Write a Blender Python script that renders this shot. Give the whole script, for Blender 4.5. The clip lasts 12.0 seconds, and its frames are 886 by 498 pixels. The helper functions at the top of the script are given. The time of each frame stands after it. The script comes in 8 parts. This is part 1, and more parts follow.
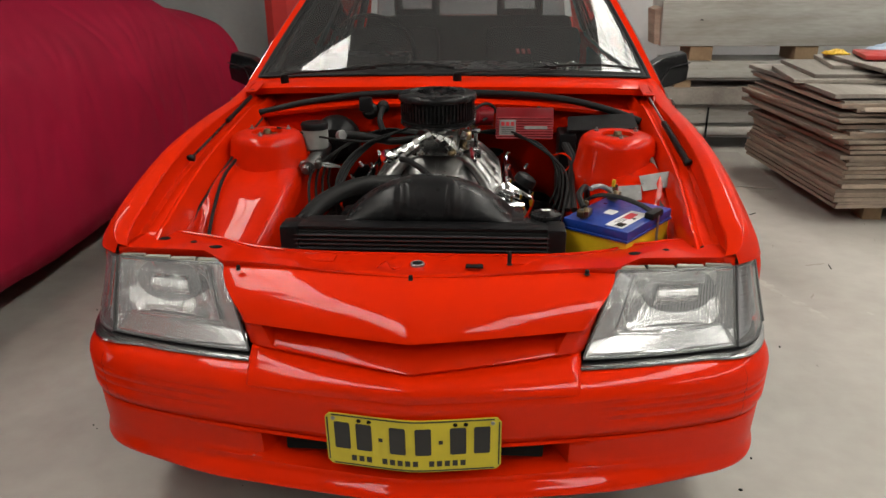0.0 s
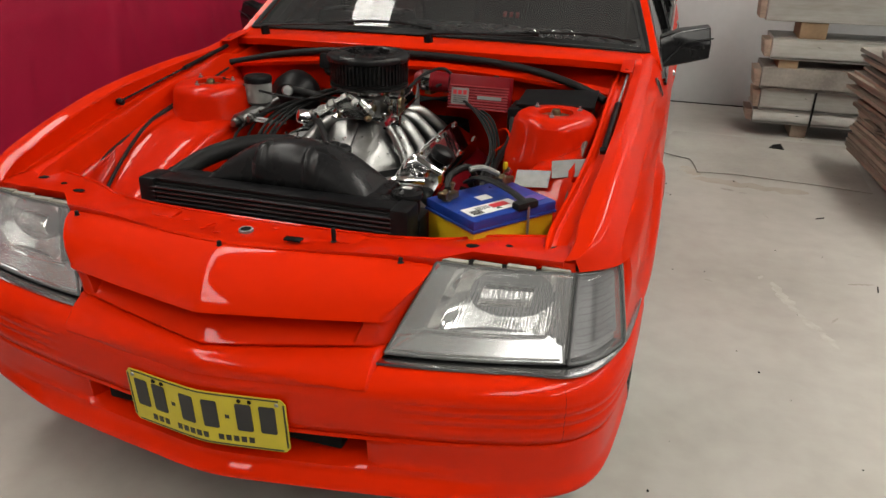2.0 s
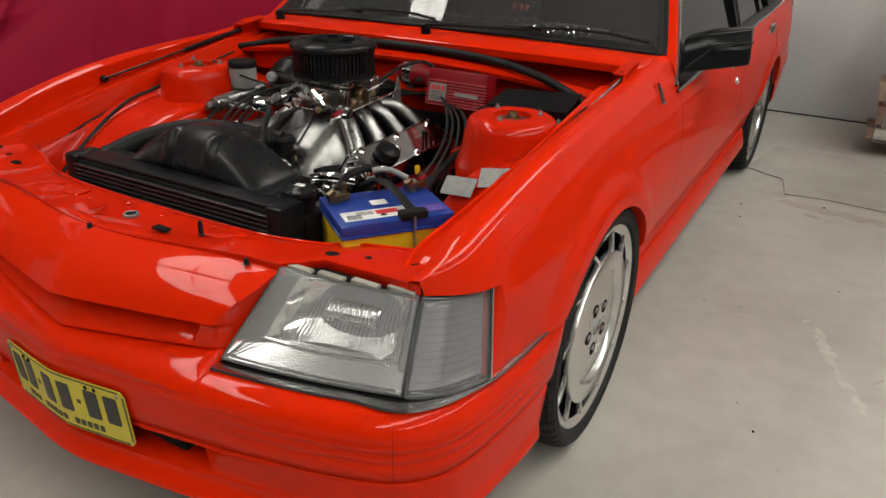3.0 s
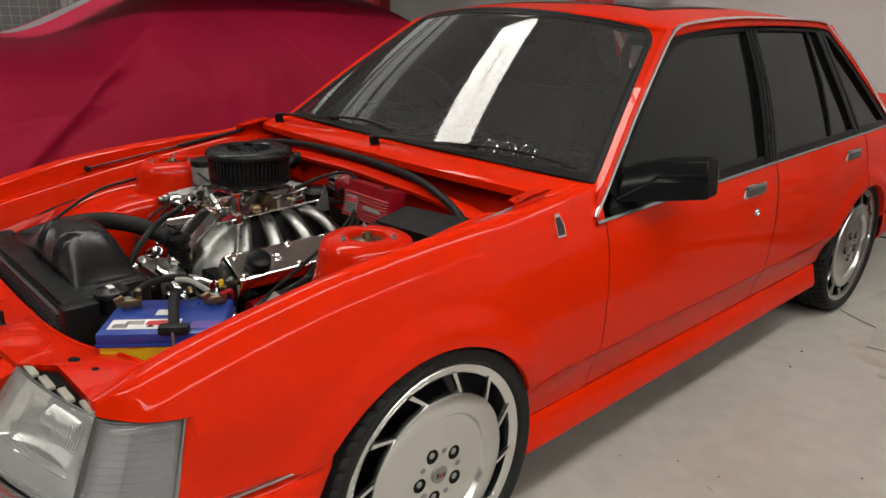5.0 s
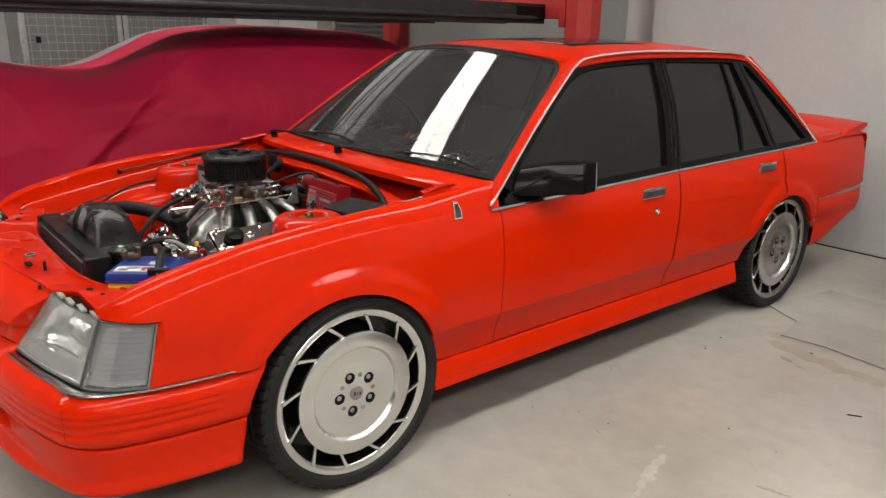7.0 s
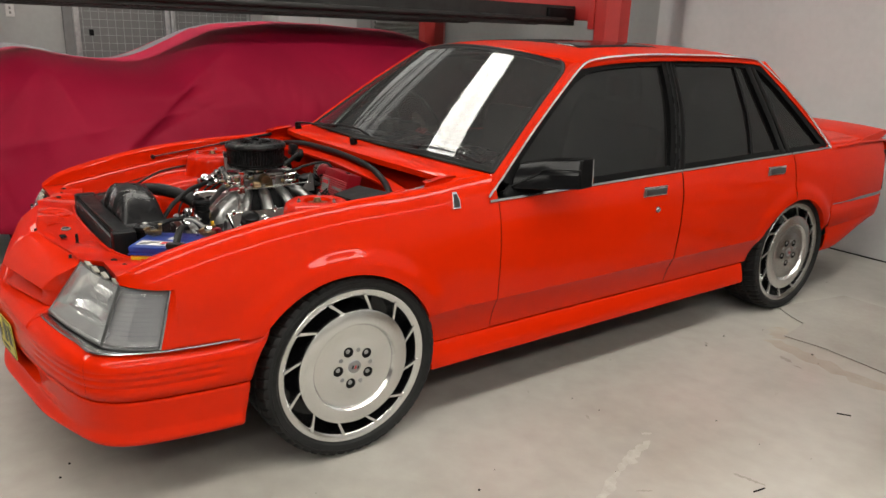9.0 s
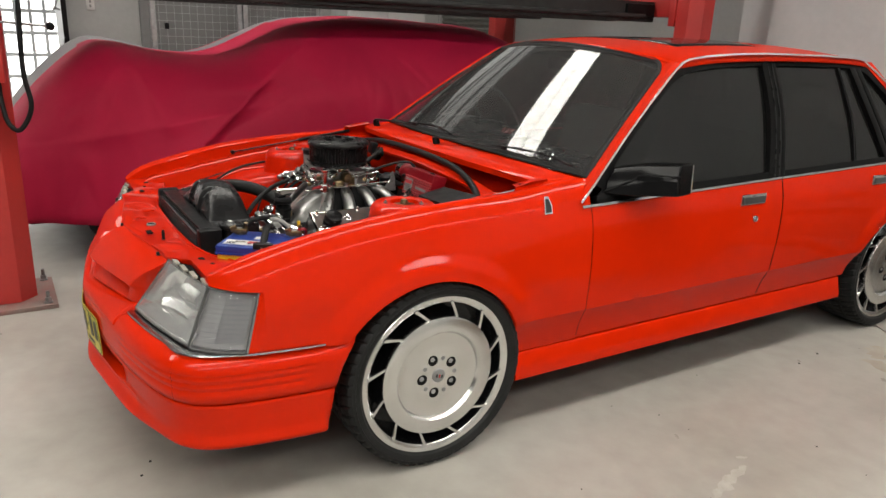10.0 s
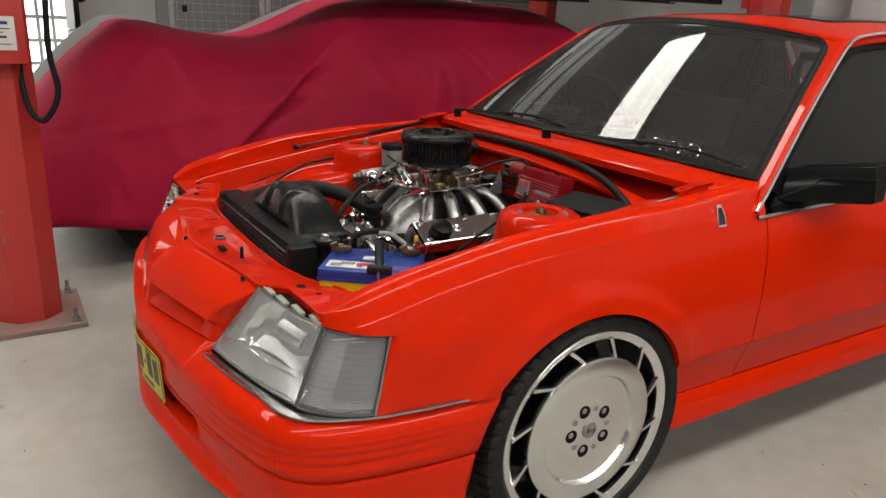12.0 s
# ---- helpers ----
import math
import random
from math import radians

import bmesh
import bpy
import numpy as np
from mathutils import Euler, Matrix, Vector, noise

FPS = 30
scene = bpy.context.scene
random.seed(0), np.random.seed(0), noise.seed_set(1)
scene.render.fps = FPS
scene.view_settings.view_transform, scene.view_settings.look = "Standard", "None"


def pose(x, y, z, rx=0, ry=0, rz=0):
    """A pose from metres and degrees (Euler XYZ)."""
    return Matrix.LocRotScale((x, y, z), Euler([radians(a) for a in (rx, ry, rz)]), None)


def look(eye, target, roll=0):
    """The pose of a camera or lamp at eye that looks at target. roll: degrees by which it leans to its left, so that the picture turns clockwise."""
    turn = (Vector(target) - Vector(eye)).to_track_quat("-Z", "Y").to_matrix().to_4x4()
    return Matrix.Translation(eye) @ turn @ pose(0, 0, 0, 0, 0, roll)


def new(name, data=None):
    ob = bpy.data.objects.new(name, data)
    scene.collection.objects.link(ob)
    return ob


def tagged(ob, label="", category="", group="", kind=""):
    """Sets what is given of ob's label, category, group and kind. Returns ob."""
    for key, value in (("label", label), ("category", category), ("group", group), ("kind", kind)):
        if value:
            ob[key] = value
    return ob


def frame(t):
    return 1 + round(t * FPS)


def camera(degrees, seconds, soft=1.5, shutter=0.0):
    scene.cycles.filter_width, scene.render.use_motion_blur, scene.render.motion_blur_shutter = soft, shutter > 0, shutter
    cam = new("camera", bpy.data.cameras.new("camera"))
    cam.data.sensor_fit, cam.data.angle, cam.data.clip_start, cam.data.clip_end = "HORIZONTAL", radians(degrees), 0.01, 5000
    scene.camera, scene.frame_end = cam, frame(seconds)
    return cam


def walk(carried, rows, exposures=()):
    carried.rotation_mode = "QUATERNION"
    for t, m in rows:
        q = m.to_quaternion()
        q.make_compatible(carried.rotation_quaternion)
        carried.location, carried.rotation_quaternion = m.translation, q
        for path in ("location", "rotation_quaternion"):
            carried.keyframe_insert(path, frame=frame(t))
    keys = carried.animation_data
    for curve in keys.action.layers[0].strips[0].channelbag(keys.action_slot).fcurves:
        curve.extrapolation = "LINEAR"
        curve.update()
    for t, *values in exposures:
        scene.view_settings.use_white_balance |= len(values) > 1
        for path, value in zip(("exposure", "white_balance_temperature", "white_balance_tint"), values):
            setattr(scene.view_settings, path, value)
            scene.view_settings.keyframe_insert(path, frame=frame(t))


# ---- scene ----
cam = camera(62.7, 12.0)
PATH = [
    (0, (0.163, -2.197, 1.321), (0.032, -0.34, 0.589), -0.5),
    (0.5, (0.241, -2.195, 1.317), (0.063, -0.341, 0.589), -0.5),
    (1, (0.478, -2.235, 1.318), (0.172, -0.397, 0.59), -0.2),
    (1.5, (0.673, -2.144, 1.305), (0.294, -0.344, 0.522), 1.0),
    (2, (0.821, -1.95, 1.31), (0.292, -0.208, 0.482), 1.1),
    (2.5, (1.035, -1.785, 1.307), (0.309, -0.125, 0.459), 1.0),
    (3, (1.266, -1.603, 1.292), (0.373, -0.027, 0.443), 1.4),
    (3.5, (1.398, -1.403, 1.305), (0.366, 0.105, 0.491), 2.6),
    (3.7, (1.474, -1.345, 1.311), (0.372, 0.126, 0.521), 2.5),
    (5.3, (1.971, -0.948, 1.378), (0.569, 0.334, 0.754), 1.6),
    (5.5, (2.064, -0.936, 1.39), (0.645, 0.331, 0.771), 1.7),
    (6, (2.246, -0.953, 1.412), (0.797, 0.295, 0.827), 1.6),
    (6.5, (2.385, -1.061, 1.416), (0.916, 0.167, 0.837), 1.4),
    (7, (2.555, -1.092, 1.401), (1.074, 0.126, 0.831), 1.1),
    (7.2, (2.632, -1.073, 1.401), (1.152, 0.143, 0.826), 1.2),
    (8.8, (2.773, -1.062, 1.406), (1.239, 0.086, 0.834), 2.0),
    (9, (2.77, -1.073, 1.409), (1.221, 0.054, 0.834), 2.1),
    (9.5, (2.739, -1.084, 1.396), (1.145, -0.02, 0.824), 2.1),
    (10, (2.617, -1.118, 1.408), (0.993, -0.112, 0.816), 2.5),
    (10.5, (2.456, -1.153, 1.4), (0.786, -0.223, 0.812), 2.3),
    (11, (2.265, -1.162, 1.359), (0.589, -0.247, 0.765), 2.9),
    (11.5, (2.087, -1.155, 1.314), (0.43, -0.198, 0.734), 3.8),
    (12, (1.996, -1.211, 1.321), (0.385, -0.197, 0.709), 2.7),
]
walk(cam, [(t, look(eye, target, roll)) for t, eye, target, roll in PATH], [(0, -0.12), (0.5, -0.16), (1.0, -0.02), (2.2, -0.12), (3.0, -0.24), (3.6, -0.26), (5.5, -0.06), (6.5, 0.08), (9.5, 0.05), (11, -0.03), (12, -0.15)])

# ---- world and large lights ----
world = bpy.data.worlds.new("world")
scene.world = world
world.use_nodes = True
_wn = world.node_tree.nodes
_sky = _wn.new("ShaderNodeTexSky")
_sky.sky_type = "NISHITA"
_sky.sun_disc = False
_sky.sun_elevation, _sky.sun_rotation = radians(50), radians(200)
_wn["Background"].inputs["Strength"].default_value = 0.10
world.node_tree.links.new(_sky.outputs[0], _wn["Background"].inputs["Color"])


# ---- materials ----
def material(name, color, rough=0.5, metal=0.0, coat=0.0, spec=0.5, vary=0.0, scale=8.0, fine=60.0, bump=0.0,
             bump_scale=120.0, color2=None, rough_vary=0.0, emit=0.0, stretch=(1, 1, 1), island=0.0):
    """A Principled surface with colour variation at two scales, uneven gloss and fine relief."""
    m = bpy.data.materials.new(name)
    m.use_nodes = True
    nt = m.node_tree
    b = nt.nodes["Principled BSDF"]
    b.inputs["Base Color"].default_value = (*color, 1)
    b.inputs["Roughness"].default_value = rough
    b.inputs["Metallic"].default_value = metal
    b.inputs["Coat Weight"].default_value = coat
    b.inputs["Coat Roughness"].default_value = 0.02
    b.inputs["Coat IOR"].default_value = 1.42
    b.inputs["Specular IOR Level"].default_value = spec
    if emit:
        b.inputs["Emission Color"].default_value = (*color, 1)
        b.inputs["Emission Strength"].default_value = emit
    if not (vary or bump or rough_vary or color2 or island):
        return m
    tc = nt.nodes.new("ShaderNodeTexCoord")
    mp = nt.nodes.new("ShaderNodeMapping")
    mp.inputs["Scale"].default_value = stretch
    nt.links.new(tc.outputs["Object"], mp.inputs[0])

    def noise_node(sc, detail=4.0):
        n = nt.nodes.new("ShaderNodeTexNoise")
        n.inputs["Scale"].default_value = sc
        n.inputs["Detail"].default_value = detail
        nt.links.new(mp.outputs[0], n.inputs["Vector"])
        return n

    if vary or color2:
        n1, n2 = noise_node(scale, 6), noise_node(fine, 3)
        add = nt.nodes.new("ShaderNodeMath")
        add.operation = "MULTIPLY_ADD"
        add.inputs[1].default_value = 0.35
        nt.links.new(n2.outputs[0], add.inputs[0])
        nt.links.new(n1.outputs[0], add.inputs[2])
        ramp = nt.nodes.new("ShaderNodeMapRange")
        ramp.inputs[1].default_value, ramp.inputs[2].default_value = 0.45, 0.90
        nt.links.new(add.outputs[0], ramp.inputs[0])
        mix = nt.nodes.new("ShaderNodeMix")
        mix.data_type = "RGBA"
        c2 = color2 or tuple(c * (1 - vary) for c in color)
        c1 = color if color2 else tuple(min(1, c * (1 + 0.5 * vary)) for c in color)
        mix.inputs[6].default_value, mix.inputs[7].default_value = (*c1, 1), (*c2, 1)
        nt.links.new(ramp.outputs[0], mix.inputs[0])
        out = mix.outputs[2]
        if island:
            oi = nt.nodes.new("ShaderNodeObjectInfo")
            geo = nt.nodes.new("ShaderNodeNewGeometry")
            s = nt.nodes.new("ShaderNodeMath")
            s.operation = "ADD"
            nt.links.new(oi.outputs["Random"], s.inputs[0])
            nt.links.new(geo.outputs["Random Per Island"], s.inputs[1])
            fr = nt.nodes.new("ShaderNodeMath")
            fr.operation = "FRACT"
            nt.links.new(s.outputs[0], fr.inputs[0])
            mr = nt.nodes.new("ShaderNodeMapRange")
            mr.inputs[3].default_value, mr.inputs[4].default_value = 1 - island, 1 + island
            nt.links.new(fr.outputs[0], mr.inputs[0])
            hs = nt.nodes.new("ShaderNodeHueSaturation")
            nt.links.new(mr.outputs[0], hs.inputs["Value"])
            nt.links.new(out, hs.inputs["Color"])
            out = hs.outputs[0]
        nt.links.new(out, b.inputs["Base Color"])
    if rough_vary:
        n3 = noise_node(scale * 2.3, 5)
        mr = nt.nodes.new("ShaderNodeMapRange")
        mr.inputs[1].default_value, mr.inputs[2].default_value = 0.3, 0.7
        mr.inputs[3].default_value, mr.inputs[4].default_value = max(0.02, rough - rough_vary), min(1, rough + rough_vary)
        nt.links.new(n3.outputs[0], mr.inputs[0])
        nt.links.new(mr.outputs[0], b.inputs["Roughness"])
    if bump:
        n4 = noise_node(bump_scale, 4)
        bp = nt.nodes.new("ShaderNodeBump")
        bp.inputs["Strength"].default_value = min(1.0, bump)
        bp.inputs["Distance"].default_value = 0.004
        nt.links.new(n4.outputs[0], bp.inputs["Height"])
        nt.links.new(bp.outputs[0], b.inputs["Normal"])
    return m


def glass_material(name, tint, gloss_rough=0.01, ior=1.5, mix_veil=0.0):
    """A tinted pane: clear inside, mirror-like by Fresnel, a thin pale diffuse veil that lifts its tone."""
    m = bpy.data.materials.new(name)
    m.use_nodes = True
    nt = m.node_tree
    nt.nodes.clear()
    out = nt.nodes.new("ShaderNodeOutputMaterial")
    tr = nt.nodes.new("ShaderNodeBsdfTransparent")
    tr.inputs[0].default_value = (*tint, 1)
    gl = nt.nodes.new("ShaderNodeBsdfGlossy")
    gl.inputs["Roughness"].default_value = gloss_rough
    lw = nt.nodes.new("ShaderNodeLayerWeight")
    lw.inputs[0].default_value = 0.5
    pw = nt.nodes.new("ShaderNodeMath")
    pw.operation = "POWER"
    pw.inputs[1].default_value = 5.0
    nt.links.new(lw.outputs["Facing"], pw.inputs[0])
    fr = nt.nodes.new("ShaderNodeMath")
    fr.operation = "MULTIPLY_ADD"
    f0 = ((ior - 1) / (ior + 1)) ** 2
    fr.inputs[1].default_value, fr.inputs[2].default_value = 1 - f0, f0
    nt.links.new(pw.outputs[0], fr.inputs[0])
    mx = nt.nodes.new("ShaderNodeMixShader")
    nt.links.new(fr.outputs[0], mx.inputs[0])
    nt.links.new(tr.outputs[0], mx.inputs[1])
    nt.links.new(gl.outputs[0], mx.inputs[2])
    last = mx.outputs[0]
    if mix_veil:
        df = nt.nodes.new("ShaderNodeBsdfDiffuse")
        df.inputs[0].default_value = (0.55, 0.55, 0.55, 1)
        m2 = nt.nodes.new("ShaderNodeMixShader")
        m2.inputs[0].default_value = mix_veil
        nt.links.new(last, m2.inputs[1])
        nt.links.new(df.outputs[0], m2.inputs[2])
        last = m2.outputs[0]
    nt.links.new(last, out.inputs[0])
    return m


PAINT = material("orange_red_paint", (0.53, 0.0142, 0.0002), rough=0.5, coat=0.42, spec=0.02, vary=0.05, scale=2.5, fine=40)
PAINT_BAY = material("bay_red_paint", (0.47, 0.0110, 0.0002), rough=0.45, coat=0.48, spec=0.03, vary=0.14, scale=5, fine=60, bump=0.02, bump_scale=14)
RUBBER = material("rubber", (0.010, 0.010, 0.010), rough=0.5, spec=0.13, vary=0.3, scale=20, bump=0.1)
TYRE = material("tyre_rubber", (0.011, 0.011, 0.011), rough=0.65, spec=0.25, vary=0.35, scale=14, bump=0.12, bump_scale=200)
BLACK = material("black_plastic", (0.006, 0.006, 0.0065), rough=0.36, spec=0.13, vary=0.3, scale=12, rough_vary=0.06, bump=0.05, bump_scale=300)
FRAME = material("black_window_frame", (0.004, 0.004, 0.0042), rough=0.28, spec=0.07, vary=0.2, scale=9)
BLACK_GLOSS = material("gloss_black", (0.006, 0.006, 0.007), rough=0.10, spec=0.30, vary=0.2, scale=6)
SATIN = material("satin_black_plastic", (0.009, 0.009, 0.0095), rough=0.28, spec=0.18, vary=0.2, scale=9, rough_vary=0.03)
CHROME = material("chrome", (0.80, 0.80, 0.80), rough=0.08, metal=1.0, vary=0.08, scale=30)
TRIM = material("grey_trim_metal", (0.42, 0.42, 0.42), rough=0.20, metal=1.0, vary=0.06, scale=30)
ALLOY = material("cast_aluminium", (0.25, 0.25, 0.245), rough=0.34, metal=1.0, vary=0.22, scale=25, rough_vary=0.08, bump=0.08, bump_scale=140)
POLISHED = material("polished_aluminium", (0.66, 0.66, 0.65), rough=0.22, metal=1.0, vary=0.12, scale=18, rough_vary=0.06)
WHEEL = material("machined_wheel_silver", (0.70, 0.70, 0.69), rough=0.25, metal=1.0, vary=0.05, scale=9, fine=160)
# near-black colour: shade of gaps and hollows, and plain black parts too
DARK = material("black_and_shade", (0.006, 0.006, 0.006), rough=0.8, spec=0.08, vary=0.3, scale=12)
STEEL = material("grey_steel", (0.30, 0.30, 0.30), rough=0.45, metal=0.8, vary=0.3, scale=20, bump=0.1)
GOLD = material("zinc_passivated_steel", (0.20, 0.15, 0.085), rough=0.38, metal=1.0, vary=0.3, scale=60)
DUCT_TAPE = material("silver_sticker", (0.22, 0.22, 0.215), rough=0.5, metal=0.3, vary=0.15, scale=30)
RED_ANOD = material("red_cast_box", (0.1672, 0.00304, 0.0076), rough=0.34, spec=0.25, vary=0.12, scale=20)
CONE_RED = material("faded_cone_plastic", (0.4712, 0.0342, 0.0456), rough=0.5, vary=0.15, scale=12, bump=0.05)
WHITE_LABEL = material("white_label", (0.5624, 0.5624, 0.5472), rough=0.5, vary=0.06, scale=30)
BLUE = material("blue_plastic", (0.0076, 0.03192, 0.2052), rough=0.35, vary=0.15, scale=15, rough_vary=0.08)
YELLOW = material("yellow_plastic", (0.5016, 0.3192, 0.0076), rough=0.38, vary=0.10, scale=15)
PLATE_YELLOW = material("plate_yellow", (0.5016, 0.4104, 0.019), rough=0.35, vary=0.08, scale=20)
INK = material("black_ink", (0.012, 0.012, 0.012), rough=0.4, vary=0.2, scale=30)
RED_INK = material("red_ink", (0.418, 0.0152, 0.0228), rough=0.45, vary=0.1, scale=30)
PALE_PLASTIC = material("pale_grey_plastic", (0.20, 0.20, 0.19), rough=0.45, vary=0.18, scale=20)
CLOTH_SEAT = material("dark_seat_cloth", (0.035, 0.035, 0.037), rough=0.9, vary=0.3, scale=20, bump=0.2)
# the windscreen's veil paints in the grey of reflected roof and wall
GLASS_FRONT = glass_material("windscreen_glass", (0.82, 0.83, 0.83), ior=1.5, mix_veil=0.026)
GLASS_SIDE = glass_material("tinted_glass", (0.14, 0.145, 0.145), mix_veil=0.008)
GLASS_CLEAR = glass_material("lamp_glass", (0.90, 0.90, 0.90), gloss_rough=0.03, mix_veil=0.03)
CONCRETE = material("floor_concrete", (0.38, 0.3648, 0.3344), rough=0.47, color2=(0.2584, 0.2432, 0.2166), scale=0.8, fine=11, rough_vary=0.18, bump=0.10, bump_scale=45)
WALL_PAINT = material("white_wall_paint", (0.5016, 0.5054, 0.5054), rough=0.75, color2=(0.4332, 0.437, 0.4408), scale=1.3, fine=22, bump=0.05, bump_scale=90)
WALL_DIM = material("dim_grey_wall_paint", (0.2052, 0.2052, 0.2052), rough=0.75, color2=(0.1444, 0.1444, 0.1444), scale=0.8, fine=14, bump=0.05)
WALL_GREY = material("grey_wall_paint", (0.38, 0.38, 0.3724), rough=0.75, color2=(0.3192, 0.3192, 0.3116), scale=1.5, fine=22, bump=0.05)
STEEL_ROOF = material("roof_sheet", (0.456, 0.456, 0.4408), rough=0.55, vary=0.15, scale=2)
COVER = material("crimson_cover_cloth", (0.345, 0.0033, 0.034), rough=0.7, spec=0.25, vary=0.16, scale=2.2, fine=220, bump=0.20, bump_scale=420)
COVER_GREY = material("grey_cover_cloth", (0.17, 0.17, 0.18), rough=0.75, vary=0.15, scale=4, fine=200, bump=0.2, bump_scale=400)
LIFT_RED = material("lift_red_paint", (0.4256, 0.02736, 0.0228), rough=0.42, color2=(0.3496, 0.02432, 0.02128), scale=5, fine=50, rough_vary=0.12, bump=0.06)
BASE_RUST = material("worn_base_plate", (0.228, 0.1064, 0.0912), rough=0.6, color2=(0.1824, 0.1444, 0.1292), scale=9, fine=60, bump=0.2)
RUNWAY = material("black_runway_steel", (0.016, 0.016, 0.016), rough=0.5, vary=0.4, scale=5, rough_vary=0.2, bump=0.1)
WOOD = material("old_board", (0.30, 0.235, 0.180), rough=0.85, color2=(0.135, 0.105, 0.083), scale=5, fine=60, bump=0.3, bump_scale=90, stretch=(1, 0.35, 3), island=0.35)
WOOD_TOP = material("weathered_board", (0.2584, 0.2356, 0.2052), rough=0.85, color2=(0.1292, 0.114, 0.0988), scale=4, fine=50, bump=0.3, bump_scale=90, stretch=(1, 0.25, 1), island=0.25)
FORM_STEEL = material("galvanised_formwork", (0.40, 0.395, 0.37), rough=0.5, metal=0.35, color2=(0.22, 0.205, 0.175), scale=3, fine=30, rough_vary=0.15, bump=0.12, stretch=(0.35, 1, 2.2), island=0.15)
TIMBER = material("timber_bearer", (0.304, 0.2128, 0.1216), rough=0.8, color2=(0.2052, 0.1368, 0.076), scale=5, fine=50, bump=0.25)
CAGE = material("galvanised_wire", (0.40, 0.40, 0.40), rough=0.45, metal=0.7, vary=0.2, scale=20)
FLOOR_GREY = material("greyer_floor", (0.342, 0.3268, 0.2964), rough=0.7, color2=(0.2736, 0.2584, 0.2318), scale=4, fine=40)
PAPER = material("printed_paper", (0.5016, 0.494, 0.4788), rough=0.8, vary=0.1, scale=15)
BLUE_CLOTH = material("pale_blue_cloth", (0.3192, 0.3952, 0.5016), rough=0.9, vary=0.15, scale=12, bump=0.2)
SKYLIGHT = material("translucent_sheet", (1.0, 0.97, 0.90), rough=0.6, emit=12.8)
RAIL_GREY = material("dusty_grey_steel", (0.1672, 0.1672, 0.1596), rough=0.6, vary=0.2, scale=6)
# weak glow added for the windscreen to reflect
WALL_SHEET = material("added_glow_sheet", (0.8, 0.8, 0.77), rough=0.5, vary=0.3, scale=3, emit=0.6)
OUTSIDE = material("yard_glow", (1.0, 0.98, 0.94), rough=0.8, emit=3.5)


# ---- mesh helpers ----
def part(name, bm, mat, parent=None, label="", smooth=38, bevel=0.0, solid=0.0):
    """Links a bmesh as one mesh object; edges sharper than smooth degrees stay sharp."""
    bm.normal_update()
    lim = radians(smooth)
    for f in bm.faces:
        f.smooth = smooth > 0
    for e in bm.edges:
        if len(e.link_faces) == 2 and e.calc_face_angle(0) > lim:
            e.smooth = False
    me = bpy.data.meshes.new(name)
    bm.to_mesh(me)
    bm.free()
    for mm in (mat if isinstance(mat, (list, tuple)) else (mat,)):
        me.materials.append(mm)
    ob = new(name, me)
    if parent:
        ob.parent = parent
    if solid:
        s = ob.modifiers.new("thickness", "SOLIDIFY")
        s.thickness, s.offset = solid, 0
    if bevel:
        b = ob.modifiers.new("rounded", "BEVEL")
        b.width, b.segments, b.limit_method = bevel, 2, "ANGLE"
    if label:
        tagged(ob, label)
    return ob


def thing(name, label, category, at=(0, 0, 0), group=""):
    e = new(name)
    e.location = at
    e.empty_display_size = 0.1
    return tagged(e, label, category, group)


def add_grid(bm, rows, close_u=False, mat=0):
    """Faces between rows of points."""
    vs = [[bm.verts.new(p) for p in r] for r in rows]
    n = len(vs[0])
    for a, b in zip(vs, vs[1:]):
        for i in range(n if close_u else n - 1):
            j = (i + 1) % n
            try:
                f = bm.faces.new((a[i], a[j], b[j], b[i]))
                f.material_index = mat
            except ValueError:
                pass
    return vs


def grid(rows, close_u=False):
    bm = bmesh.new()
    add_grid(bm, rows, close_u)
    bmesh.ops.remove_doubles(bm, verts=bm.verts, dist=1e-5)
    return bm


def add_box(bm, c, s, rot=None, bevel=0.0, mat=0):
    m = Matrix.Translation(c) @ (rot.to_4x4() if rot else Matrix.Identity(4)) @ Matrix.Diagonal((*s, 1))
    r = bmesh.ops.create_cube(bm, size=1.0, matrix=m)
    fs = {f for v in r["verts"] for f in v.link_faces}
    for f in fs:
        f.material_index = mat
    if bevel:
        es = {e for v in r["verts"] for e in v.link_edges}
        bmesh.ops.bevel(bm, geom=list(es), offset=bevel, segments=2, affect="EDGES", profile=0.6)
    return bm


def box(c, s, rot=None, bevel=0.0):
    return add_box(bmesh.new(), c, s, rot, bevel)


def rot_e(rx=0, ry=0, rz=0):
    return Euler((radians(rx), radians(ry), radians(rz))).to_matrix()


def axis_rot(d):
    """A rotation that takes z to the direction d."""
    return Vector(d).to_track_quat("Z", "Y").to_matrix()


def add_lathe(bm, prof, c=(0, 0, 0), axis=(0, 0, 1), n=32, mat=0):
    """Turns a profile of (radius, height) round an axis."""
    r = axis_rot(axis)
    rows = []
    for rad, h in prof:
        rad = max(rad, 1e-4)
        rows.append([Vector(c) + r @ Vector((rad * math.cos(2 * math.pi * i / n), rad * math.sin(2 * math.pi * i / n), h)) for i in range(n)])
    add_grid(bm, rows, True, mat)
    return bm


def lathe(prof, c=(0, 0, 0), axis=(0, 0, 1), n=32):
    bm = add_lathe(bmesh.new(), prof, c, axis, n)
    bmesh.ops.remove_doubles(bm, verts=bm.verts, dist=2e-4)
    bmesh.ops.recalc_face_normals(bm, faces=bm.faces)
    return bm


